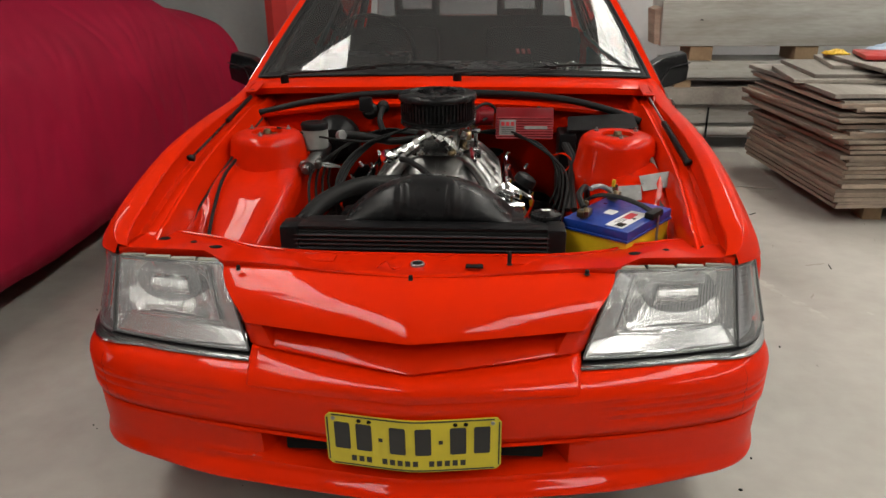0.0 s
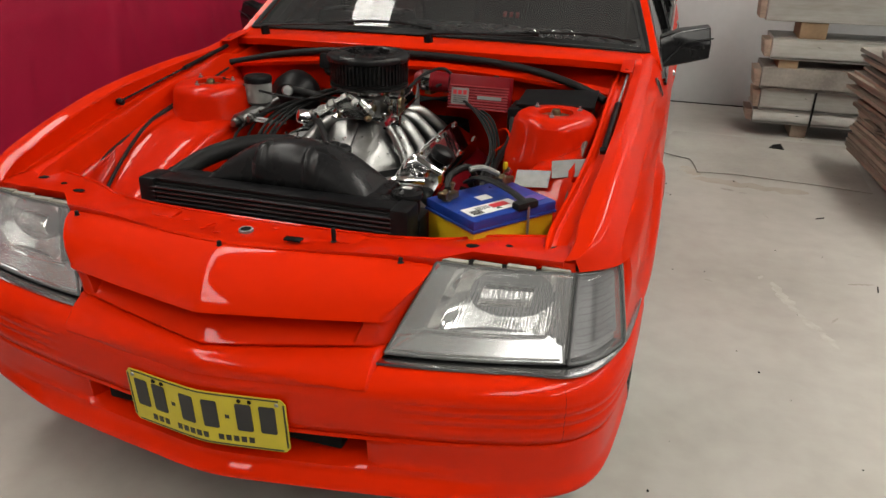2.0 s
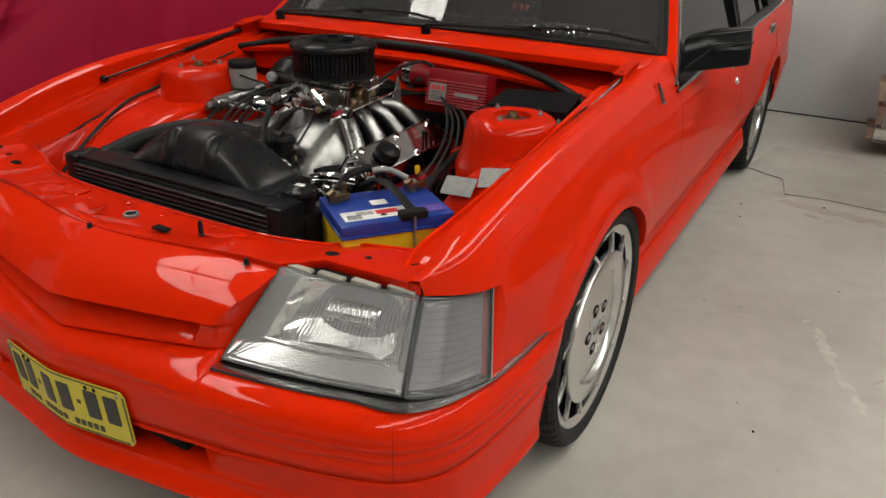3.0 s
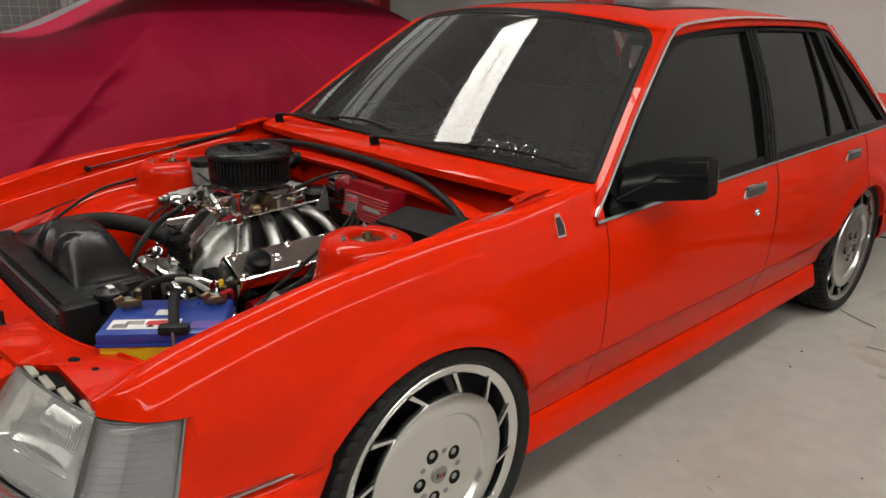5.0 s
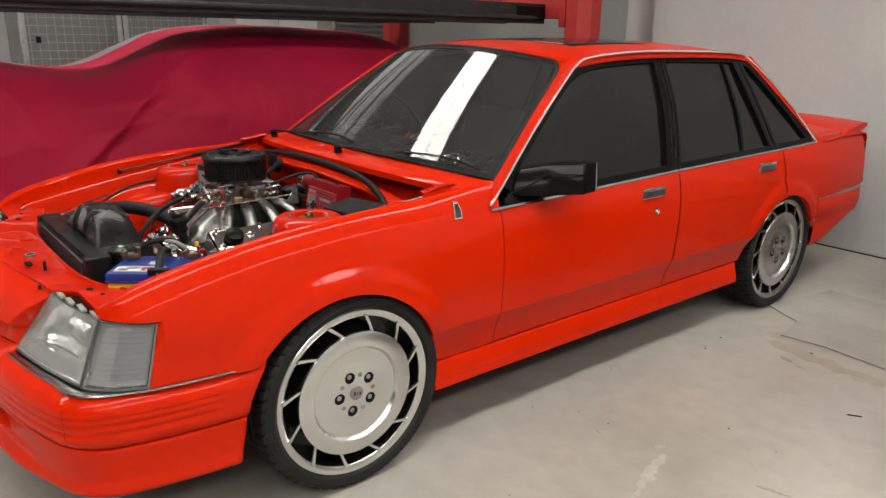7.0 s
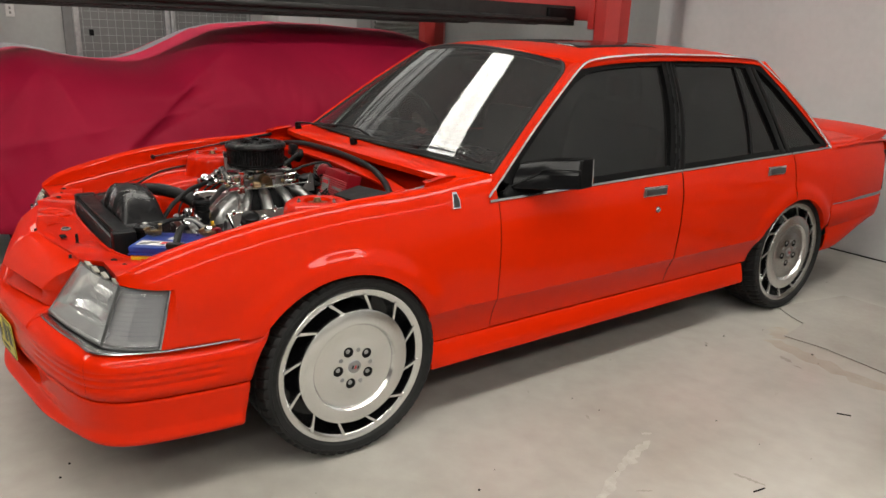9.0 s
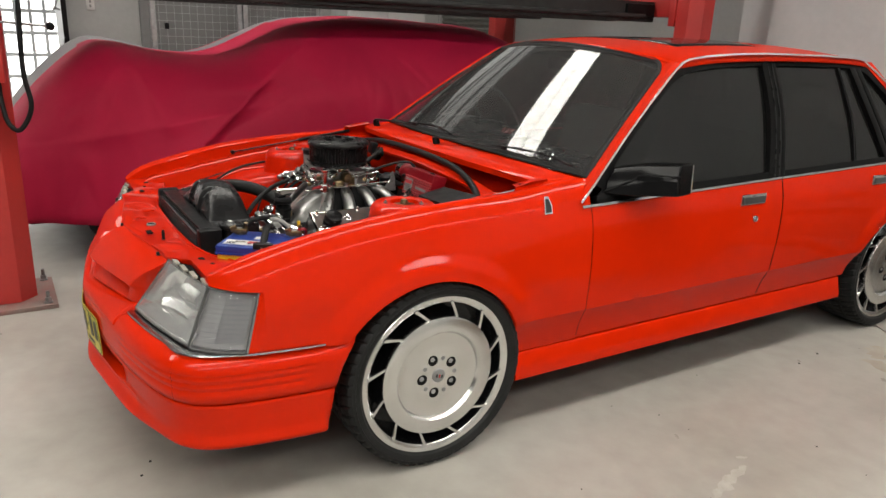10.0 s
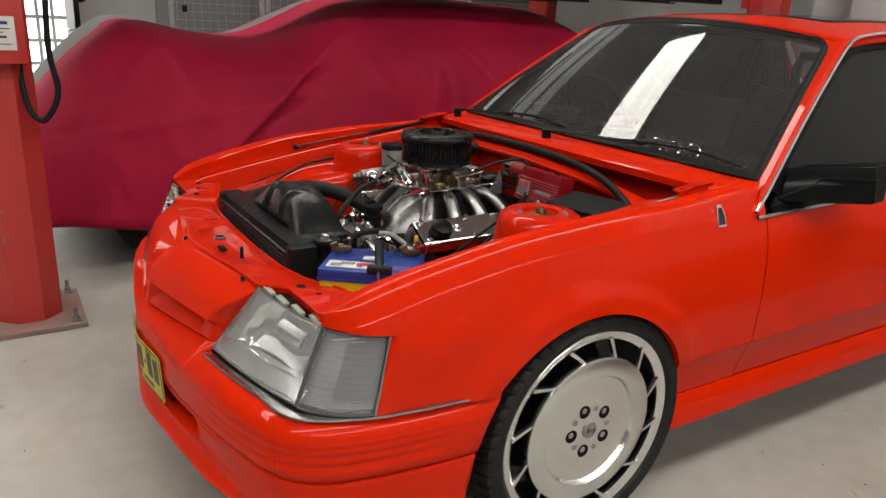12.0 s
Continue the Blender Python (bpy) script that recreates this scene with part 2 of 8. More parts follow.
def spline(pts, n=6):
    """A smooth curve through points."""
    p = [Vector(q) for q in pts]
    p = [2 * p[0] - p[1]] + p + [2 * p[-1] - p[-2]]
    out = []
    for i in range(1, len(p) - 2):
        for k in range(n):
            t = k / n
            out.append(0.5 * ((2 * p[i]) + (p[i + 1] - p[i - 1]) * t + (2 * p[i - 1] - 5 * p[i] + 4 * p[i + 1] - p[i + 2]) * t * t
                              + (3 * p[i] - p[i - 1] - 3 * p[i + 1] + p[i + 2]) * t ** 3))
    out.append(p[-2])
    return out


def add_tube(bm, pts, r, n=10, smooth_n=6, mat=0, caps=True, flat=1.0):
    """A hose or rod along points; r may be one radius or one for each end."""
    path = spline(pts, smooth_n) if smooth_n else [Vector(q) for q in pts]
    r0, r1 = r if isinstance(r, tuple) else (r, r)
    rows, up = [], None
    for i, q in enumerate(path):
        d = (path[min(i + 1, len(path) - 1)] - path[max(i - 1, 0)]).normalized()
        if up is None:
            up = Vector((0, 0, 1)) if abs(d.z) < 0.9 else Vector((1, 0, 0))
        s = d.cross(up).normalized()
        up = s.cross(d).normalized()
        rad = r0 + (r1 - r0) * i / max(1, len(path) - 1)
        rows.append([q + s * rad * math.cos(2 * math.pi * k / n) + up * rad * flat * math.sin(2 * math.pi * k / n) for k in range(n)])
    vs = add_grid(bm, rows, True, mat)
    if caps:
        for ring in (vs[0], vs[-1]):
            try:
                bm.faces.new(ring).material_index = mat
            except ValueError:
                pass
    return bm


def tube(pts, r, n=10, smooth_n=6, flat=1.0):
    bm = add_tube(bmesh.new(), pts, r, n, smooth_n, flat=flat)
    bmesh.ops.recalc_face_normals(bm, faces=bm.faces)
    return bm


def add_slab(bm, poly, depth, mat=0):
    """A polygon of 3D points, given thickness along depth."""
    d = Vector(depth)
    a = [bm.verts.new(Vector(p)) for p in poly]
    b = [bm.verts.new(Vector(p) + d) for p in poly]
    n = len(a)
    fs = [bm.faces.new(a), bm.faces.new(b[::-1])]
    for i in range(n):
        fs.append(bm.faces.new((a[i], b[i], b[(i + 1) % n], a[(i + 1) % n])))
    for f in fs:
        f.material_index = mat
    bmesh.ops.recalc_face_normals(bm, faces=fs)
    return bm


def slab(poly, depth):
    return add_slab(bmesh.new(), poly, depth)


def lerp(a, b, t):
    return a + (b - a) * t


def ease(a, b, x):
    t = min(1, max(0, (x - a) / (b - a)))
    return t * t * (3 - 2 * t)


def table(pairs, x):
    """Reads a value from rising pairs, in straight steps."""
    if x <= pairs[0][0]:
        return pairs[0][1]
    for (x0, y0), (x1, y1) in zip(pairs, pairs[1:]):
        if x <= x1:
            return y0 + (y1 - y0) * (x - x0) / (x1 - x0)
    return pairs[-1][1]


def curve(pairs, x):
    """Reads a value from rising pairs along a smooth line."""
    if x <= pairs[0][0]:
        return pairs[0][1]
    if x >= pairs[-1][0]:
        return pairs[-1][1]
    k = max(i for i in range(len(pairs)) if pairs[i][0] <= x)
    k = min(k, len(pairs) - 2)
    (x1, y1), (x2, y2) = pairs[k], pairs[k + 1]
    x0, y0 = pairs[k - 1] if k else (x1 - (x2 - x1), y1 - (y2 - y1))
    x3, y3 = pairs[k + 2] if k + 2 < len(pairs) else (x2 + (x2 - x1), y2 + (y2 - y1))
    h = x2 - x1
    m1, m2 = (y2 - y0) / (x2 - x0) * h, (y3 - y1) / (x3 - x1) * h
    t = (x - x1) / h
    return (2 * t ** 3 - 3 * t * t + 1) * y1 + (t ** 3 - 2 * t * t + t) * m1 + (-2 * t ** 3 + 3 * t * t) * y2 + (t ** 3 - t * t) * m2


# ---- the workshop hall ----
def wall(name, c, s, mat, label):
    return tagged(part(name, box(c, s), mat, smooth=0), label, "wall", kind="structure")


# floor: one slightly uneven slab
rows = []
for j in range(61):
    rows.append([(-6.0 + 14.4 * i / 60, -13.0 + 18.3 * j / 60, 0.0) for i in range(61)])
tagged(part("floor", grid(rows), CONCRETE), "pale grey worn concrete workshop floor with scuffs", "floor", kind="structure")

wall("wall_north", (3.505, 4.268, 2.5), (9.39, 0.2, 5.0), WALL_PAINT, "plain off-white painted workshop wall with scuffs")
wall("wall_north_return", (-1.36, 4.68, 2.5), (0.50, 0.62, 5.0), WALL_PAINT, "white painted wall return beside the lift")
wall("wall_north_recess", (-3.72, 5.09, 2.5), (4.36, 0.2, 5.0), WALL_GREY, "grey painted recessed wall behind the lift")
# unseen wall, greyed so that the car's side mirrors less white
wall("wall_east", (8.3, -4.2, 2.5), (0.2, 17.4, 5.0), WALL_GREY, "unseen plain grey wall closing the workshop")
# left wall with a doorway
wall("wall_west_south", (-5.80, -7.7, 2.5), (0.2, 10.4, 5.0), WALL_PAINT, "white painted wall beside the doorway")
wall("wall_west", (-5.80, 2.26, 2.5), (0.2, 5.46, 5.0), WALL_GREY, "grey-white painted wall behind the wire cage")
wall("wall_west_lintel", (-5.80, -1.485, 3.6), (0.2, 2.03, 2.8), WALL_PAINT, "white painted wall above the doorway")
# unseen wall, kept dark to dim what paint and lamps mirror
wall("wall_south", (1.25, -12.9, 2.5), (14.3, 0.2, 5.0), WALL_DIM, "unseen dim grey end wall closing the workshop")

# baseboard line and dirt gap at the foot of the rear wall
bm = bmesh.new()
add_box(bm, (3.505, 4.166, 0.004), (9.38, 0.010, 0.008))
tagged(part("baseboard", bm, DARK), "dark dirty joint between wall and floor", "baseboard", kind="structure")

# roof sheet with three long translucent strips, the rightmost one added, purlins below
ROOF_Z = 4.6
# the strip at x 6.0 is an added light for the right-hand floor
STRIPS = [(-2.35, 0.80), (2.60, 0.80), (6.0, 0.80)]
STRIP_START, STRIP_END = -7.5, {-2.35: 1.90}
bm = bmesh.new()
edges = [-5.95]
for cx, w in STRIPS:
    edges += [cx - w / 2, cx + w / 2]
edges.append(8.4)
for a, b in zip(edges[0::2], edges[1::2]):
    add_box(bm, ((a + b) / 2, -3.9, ROOF_Z + 0.05), (b - a, 18.2, 0.06))
n = int((edges[-1] - edges[0]) / 0.19)
for i in range(n):
    x = edges[0] + (i + 0.5) * 0.19
    if all(abs(x - cx) > w / 2 + 0.03 for cx, w in STRIPS):
        add_box(bm, (x, -3.9, ROOF_Z + 0.01), (0.05, 18.2, 0.03))
add_box(bm, (-2.35, 3.55, ROOF_Z + 0.05), (0.82, 3.3, 0.058))
for cx, w in STRIPS:
    add_box(bm, (cx, (STRIP_START - 13.0) / 2, ROOF_Z + 0.05), (w + 0.02, STRIP_START + 13.0, 0.058))
tagged(part("ceiling", bm, STEEL_ROOF, smooth=0), "pale ribbed metal roof sheeting", "ceiling", kind="structure")
for cx, w in STRIPS:
    rows = []
    for j in range(2):
        end = STRIP_END.get(cx, 5.15)
        rows.append([(cx - w / 2 + w * i / 36, lerp(STRIP_START, end, j), ROOF_Z + 0.03 + 0.012 * math.cos(i * math.pi / 2)) for i in range(37)])
    s = part("skylight", grid(rows), SKYLIGHT)
    part("sheet_lap", box((cx + 0.03, -1.2, ROOF_Z + 0.008), (0.022, 12.5, 0.012)), STEEL_ROOF, s)
    tagged(s, "translucent corrugated skylight strip glowing with daylight", "skylight", "roof skylights", kind="structure")
for y in (-12.05, -10.05, -8.05, -6.05, -4.05, -2.05, -0.05, 1.95, 3.95):
    bm = bmesh.new()
    add_box(bm, (1.2, y, ROOF_Z - 0.09), (14.1, 0.09, 0.012))
    add_box(bm, (1.2, y + 0.03, ROOF_Z - 0.02), (14.1, 0.012, 0.14))
    tagged(part("purlin", bm, STEEL_ROOF, smooth=0), "galvanised steel roof purlin", "purlin", "roof purlins", kind="structure")

# yard beyond the doorways: a board whose glow stands in for sunlight, and the ground
bm = bmesh.new()
add_box(bm, (-9.0, -1.7, 2.2), (0.1, 9, 5.5))
tagged(part("backdrop", bm, OUTSIDE), "glowing board for the sunlit yard outside the side doorway", "yard", kind="structure")
bm = bmesh.new()
add_box(bm, (0, 0, -0.06), (120, 120, 0.08))
tagged(part("ground", bm, CONCRETE), "pale concrete yard outside", "ground", kind="structure")


# ---- side doorway with open leaf and lattice ----
def doorway():
    d = thing("door_1", "open white side door with dark edge and lever handle", "door", (-5.70, -0.50, 0))
    d["kind"] = "structure"
    part("leaf", box((0.0, 0.03, 1.03), (0.75, 0.04, 2.04), None, 0.003), WALL_PAINT, d)
    part("leaf_edge", box((0.378, 0.03, 1.03), (0.012, 0.044, 2.04)), BLACK, d)
    part("handle", tube([(0.33, 0.0, 1.05), (0.33, -0.05, 1.05), (0.24, -0.055, 1.05)], 0.009, 8, 3), CHROME, d, "chrome lever handle")
    part("lock_plate", box((0.33, 0.006, 1.02), (0.04, 0.008, 0.20), None, 0.003), STEEL, d)
    part("closer_handle", tube([(0.36, 0.0, 1.52), (0.36, -0.05, 1.385), (0.36, -0.05, 1.40), (0.36, 0.0, 1.38)], 0.009, 8, 3), STEEL, d)
    f = thing("lattice_screen", "white painted lattice screen in the yard outside the doorway", "screen", (-7.2, -1.3, 0))
    for i in range(18):
        part("upright", box((0, -1.25 + i * 0.145, 1.1), (0.02, 0.035, 2.2)), WALL_PAINT, f)
    for k in range(9):
        part("rail", box((0.02, 0, 0.15 + k * 0.24), (0.02, 2.6, 0.04)), WALL_PAINT, f)


doorway()

sw = thing("light_switch", "white plastic double light switch on the wall", "switch", (-5.69, -0.20, 1.45))
part("plate", box((0, 0, 0), (0.014, 0.075, 0.115), None, 0.004), WHITE_LABEL, sw)
for dz in (-0.02, 0.022):
    part("rocker", box((0.010, 0, dz), (0.008, 0.018, 0.026), None, 0.002), PALE_PLASTIC, sw)


# ---- wire mesh cage gates along the left wall ----
def cage(y0, y1, label):
    c = thing("cage_gate", label, "gate", (-5.35, y0, 0), "wire cage gates")
    w = y1 - y0
    for y in (0.02, w - 0.02):
        part("post", box((0, y, 1.15), (0.05, 0.05, 2.3), None, 0.004), CAGE, c)
    for z in (0.12, 2.26):
        part("rail", box((0, w / 2, z), (0.03, w, 0.04), None, 0.004), CAGE, c)
    bm = bmesh.new()
    for i in range(1, int(w / 0.075)):
        add_tube(bm, [(0.006, i * 0.075, 0.12), (0.006, i * 0.075, 2.26)], 0.0022, 5, 0)
    for k in range(1, 29):
        add_tube(bm, [(-0.002, 0, 0.12 + k * 0.075), (-0.002, w, 0.12 + k * 0.075)], 0.0022, 5, 0)
    part("wire_mesh", bm, CAGE, c)
    part("latch", box((0.03, w - 0.06 if y0 > 1 else 0.14, 1.27), (0.04, 0.04, 0.06), None, 0.006), BLACK, c)


cage(0.30, 1.20, "galvanised wire mesh cage gate with a black latch")
cage(1.22, 2.12, "galvanised wire mesh cage gate")
bm = box((-5.66, 1.2, 1.15), (0.04, 1.9, 2.3))
tagged(part("cage_back_panel", bm, WALL_DIM), "grey panel behind the wire cage", "panel", kind="structure")

# stacked pale boxes and slatted shutter further along the wall
sh = thing("white_cabinet", "white painted steel cabinet against the wall", "cabinet", (-5.45, 2.85, 0))
part("body", box((0, 0, 0.80), (0.45, 1.0, 1.60), None, 0.006), WALL_PAINT, sh)
for y in (-0.25, 0.25):
    part("door", box((0.232, y, 0.80), (0.014, 0.485, 1.54), None, 0.003), WALL_PAINT, sh)
sl = thing("slatted_panel", "beige horizontal slatted louvre panel", "louvre", (-5.60, 4.35, 0))
part("frame", box((-0.06, 0, 0.95), (0.03, 1.1, 1.9)), WALL_GREY, sl)
for k in range(30):
    part("slat", box((0, 0, 0.1 + k * 0.06), (0.05, 1.05, 0.035), rot_e(0, 35, 0)), PALE_PLASTIC, sl)


# ---- four-post lift ----
PX0, PX1, PY0, PY1 = -1.385, -4.0, -1.175, 3.60
POST_BACK = -1.455


def octagon(r, z, cx=0, cy=0, sq=0.42):
    out = []
    for sx, sy in ((1, -1), (1, 1), (-1, 1), (-1, -1)):
        a, b = r, r * sq
        pts = [(sx * b, sy * a), (sx * a, sy * b)]
        if sx * sy > 0:
            pts = pts[::-1]
        out += pts
    return [(cx + x, cy + y, z) for x, y in out]


def lift():
    L = thing("vehicle_lift", "red four-post vehicle lift with black raised runways", "vehicle lift", (0, 0, 0))
    for px, py in ((PX0, PY0), (POST_BACK, PY1), (PX1, PY0), (PX1, PY1)):
        bm = bmesh.new()
        rings = [octagon(0.124 if py < 0 else 0.134, z, px, py) for z in (0.02, 1.2, 2.5)]
        add_grid(bm, rings, True)
        bm.faces.new([v for v in bm.verts if v.co.z > 2.49])
        bmesh.ops.recalc_face_normals(bm, faces=bm.faces)
        part("post", bm, LIFT_RED, L, smooth=20)
        base = part("base_plate", box((px, py, 0.011), (0.44, 0.41, 0.022), None, 0.004), BASE_RUST, L, "scuffed red base plate")
        for dx in (-0.18, 0.18):
            for dy in (-0.165, 0.165):
                bm = bmesh.new()
                add_lathe(bm, [(0, 0.0), (0.022, 0.0), (0.022, 0.006), (0.015, 0.007), (0.015, 0.026), (0.009, 0.028), (0.009, 0.06), (0, 0.06)], (px + dx, py + dy, 0.022), n=6)
                part("anchor_bolt", bm, STEEL, base)
    # head box with the maker's plate on the near post
    hb = part("head_box", box((PX0 + 0.06, PY0 - 0.005, 1.192), (0.27, 0.225, 0.23), None, 0.006), LIFT_RED, L)
    part("maker_plate", box((PX0 + 0.198, PY0 - 0.005, 1.186), (0.004, 0.162, 0.120), None, 0.001), WHITE_LABEL, hb, "white maker's plate with printed lines")
    bm = bmesh.new()
    for k, (w, z, h) in enumerate(((0.15, 0.018, 0.004), (0.10, 0.004, 0.004), (0.12, -0.014, 0.009), (0.06, -0.030, 0.004), (0.15, -0.042, 0.003))):
        add_box(bm, (PX0 + 0.2005, PY0 - 0.005, 1.186 + z * 0.9), (0.001, w * 0.86, h * 0.9))
    add_slab(bm, [(PX0 + 0.2, PY0 - 0.072, 1.214), (PX0 + 0.2, PY0 - 0.052, 1.214), (PX0 + 0.2, PY0 - 0.058, 1.234)], (0.001, 0, 0))
    part("print", bm, INK, hb)
    bm = bmesh.new()
    add_box(bm, (PX0 + 0.2005, PY0 + 0.010, 1.223), (0.001, 0.088, 0.012))
    part("logo", bm, BLUE, hb)
    part("stud", lathe([(0, 0.012), (0.008, 0.01), (0.01, 0), (0, 0)], (PX0 + 0.195, PY0 - 0.005, 1.284), (1, 0, 0), 12), GOLD, hb)
    part("upper_bracket", box((PX0 + 0.02, PY0 + 0.0, 1.385), (0.24, 0.20, 0.16), None, 0.01), LIFT_RED, L)
    part("upper_flange", box((PX0 + 0.06, PY0 + 0.0, 1.46), (0.32, 0.30, 0.012)), BLACK, L)
    lev = part("lever", tube([(PX0 + 0.12, PY0 + 0.10, 1.335), (PX0 + 0.14, PY0 + 0.30, 1.322)], 0.006, 8, 0), STEEL, L)
    bm = lathe([(0, -0.02), (0.014, -0.015), (0.020, 0), (0.014, 0.015), (0, 0.02)], (PX0 + 0.14, PY0 + 0.31, 1.322), (0, 1, 0), 12)
    part("knob", bm, BLACK, lev)
    part("hydraulic_hose", tube([(PX0 + 0.14, PY0 + 0.200, 2.1), (PX0 + 0.15, PY0 + 0.195, 1.5), (PX0 + 0.16, PY0 + 0.180, 1.14), (PX0 + 0.17, PY0 + 0.195, 0.97), (PX0 + 0.17, PY0 + 0.140, 0.865),
                                 (PX0 + 0.15, PY0 + 0.095, 0.90), (PX0 + 0.10, PY0 + 0.080, 1.0), (PX0 + 0.08, PY0 + 0.080, 1.08)], 0.011, 10, 8), RUBBER, L, "black hydraulic hose")
    # chipped paint on the near post's edge
    for z, h in ((0.505, 0.016), (0.475, 0.010), (0.385, 0.026)):
        part("paint_chip", box((PX0 + 0.1235, PY0 - 0.0525, z), (0.003, 0.007, h), rot_e(6, 0, 22), 0.001), PALE_PLASTIC, L)
    # cross beams and runways, raised
    for py in (PY0, PY1):
        part("cross_beam", box(((PX0 + PX1) / 2, py, 1.63), (abs(PX1 - PX0) - 0.1, 0.16, 0.20), None, 0.008), LIFT_RED, L)
    for x0, x1 in ((-1.80, -2.30), (-3.25, -3.75)):
        bm = bmesh.new()
        xc, ln = (x0 + x1) / 2, PY1 - PY0 - 0.16
        yc = (PY0 + PY1) / 2
        add_box(bm, (xc, yc, 1.635), (0.50, ln, 0.012))
        for xx in (x0, x1):
            add_box(bm, (xx, yc, 1.565), (0.008, ln, 0.15))
            add_box(bm, (xx + (0.03 if xx == x1 else -0.03), yc, 1.49), (0.06, ln, 0.008))
        for k in range(5):
            add_box(bm, (xc, PY0 + 0.5 + k * 0.95, 1.56), (0.48, 0.04, 0.12))
        run = part("runway", bm, RUNWAY, L, "black steel drive-on runway")
        part("side_rail", tube([(x0 + 0.02, PY0 + 0.1, 1.53), (x0 + 0.02, PY1 - 0.2, 1.53)], 0.02, 10, 0), RUNWAY, run)
        part("end_bracket", box((x0 - 0.02, PY1 - 0.25, 1.57), (0.10, 0.30, 0.10), None, 0.006), BLACK, run)
    part("end_plate", box((POST_BACK - 0.10, PY1 - 0.02, 1.59), (0.06, 0.24, 0.26), None, 0.006), LIFT_RED, L)


lift()


# ---- car under a cloth cover ----
def ridge(d, after, before, soft):
    """A fold's cross section: unlike slopes on its two sides, a rounded crest."""
    r = math.sqrt(d * d + soft * soft) - soft
    return math.exp(-r / after) if d > 0 else math.exp(-r / before)


def covered_car():
    prof = [(-1.12, 0.55), (-1.08, 0.72), (-0.98, 0.88), (-0.78, 1.09), (-0.60, 1.215), (-0.46, 1.225), (-0.2, 1.175), (0.05, 1.150), (0.22, 1.18), (0.45, 1.28), (0.62, 1.36), (0.85, 1.410), (1.3, 1.425), (1.75, 1.415),
            (2.15, 1.375), (2.45, 1.30), (2.68, 1.19), (2.86, 1.085), (3.0, 1.055), (3.2, 1.045), (3.38, 1.025), (3.44, 0.97), (3.47, 0.75)]
    c = thing("covered_car", "car hidden under a crimson cloth cover with grey centre", "covered car", (-2.60, 0.9, 0))
    # further folds: y, z, slope, width, height, from and to which z
    DRAPES = ((-0.55, 0.9, 0.35, 0.035, 0.7, 0.25, 1.10), (-0.25, 0.8, -0.5, 0.05, 0.5, 0.25, 1.0), (0.75, 0.9, 0.55, 0.04, 0.8, 0.25, 1.15), (1.05, 0.8, -0.3, 0.05, 0.6, 0.25, 1.1),
              (1.45, 1.0, 0.9, 0.035, 0.7, 0.4, 1.25), (1.8, 0.8, 0.2, 0.05, 0.7, 0.25, 1.15), (2.2, 0.8, -0.4, 0.04, 0.6, 0.25, 1.1), (-0.8, 0.7, -0.2, 0.04, 0.5, 0.25, 0.95), (0.0, 0.5, 0.1, 0.03, 0.5, 0.22, 0.75), (0.5, 0.5, -0.15, 0.03, 0.6, 0.22, 0.8))
    DRAPES += ((-0.50, 1.12, -0.90, 0.022, 1.2, 0.70, 1.22), (-0.47, 1.12, -0.45, 0.020, 1.1, 0.65, 1.22), (-0.42, 1.12, 0.40, 0.022, 1.0, 0.70, 1.22),
               (-0.50, 0.76, -6.5, 0.15, 0.8, 0.50, 0.98), (-0.95, 0.5, -0.10, 0.028, 1.1, 0.26, 0.72), (-0.70, 0.5, 0.25, 0.03, 1.0, 0.26, 0.70))
    ny, ns = 320, 190
    rows = []
    for j in range(ny + 1):
        y = -1.12 + (3.47 + 1.12) * j / ny
        h = curve(prof, y)
        endf = min(1, (y + 1.18) / 0.35, (3.60 - y) / 0.2)
        w = 0.80 + 0.07 * min(1, max(0, endf))
        roofy = ease(0.1, 0.9, y) * (1 - 0.6 * ease(2.4, 3.0, y))
        zb = lerp(0.280, 0.140, ease(-0.95, 0.25, y)) + 0.012 * math.sin(y * 2.1) + 0.012 * math.sin(y * 5.3 + 1)
        row = []
        for i in range(ns + 1):
            a = math.pi * i / ns
            ca, sa = math.cos(a), math.sin(a)
            xx = math.copysign(abs(ca) ** 0.50, ca)
            zz = sa ** 0.62
            z = zb + (h - zb) * zz
            # shoulder: the cabin is narrower than the body
            shoulder = 0.90 - 0.04 * math.cos(y * 1.4)
            k = ease(shoulder, h + 0.02, z)
            ww = w * (1 - 0.24 * k * roofy)
            p = Vector((ww * xx, y, z))
            side = 1 - ease(0.6, 1.0, zz)
            fold = noise.noise(Vector((y * 2.6 + 0.9 * z, z * 0.7, 3.1 + (xx > 0) * 5))) * 0.020
            fold += abs(noise.noise(Vector((y * 5.2 - 2.2 * z, z * 1.4, 8.0)))) * 0.014
            fold += noise.noise(Vector((y * 11 + z * 1.5, z * 2.2, 1.0))) * 0.005
            # one long crease running down from the shoulder
            d = (y - 0.287) - (z - 1.017) * 1.15
            crease = 1.2 * ridge(d, 0.05, 0.22, 0.016) * ease(0.3, 0.7, z) * (1 - ease(0.96, 1.06, z))
            d2 = (y - 0.287) - (z - 1.017) * 1.35
            crease += 1.2 * ridge(d2, 0.10, 0.20, 0.018) * ease(0.94, 1.04, z) * (1 - ease(1.2, 1.33, z))
            for y0, z0, sl, wd, am, lo, hi in DRAPES:
                dd = (y - y0) + (z - z0) * sl
                crease += am * 0.40 * ridge(dd, 2.8 * wd, 1.1 * wd, 0.014 + 0.25 * wd) * ease(lo, lo + 0.15, z) * (1 - ease(hi - 0.12, hi, z))
            p.x += math.copysign((fold * side + 0.055 * crease - 0.012 * side), ca)
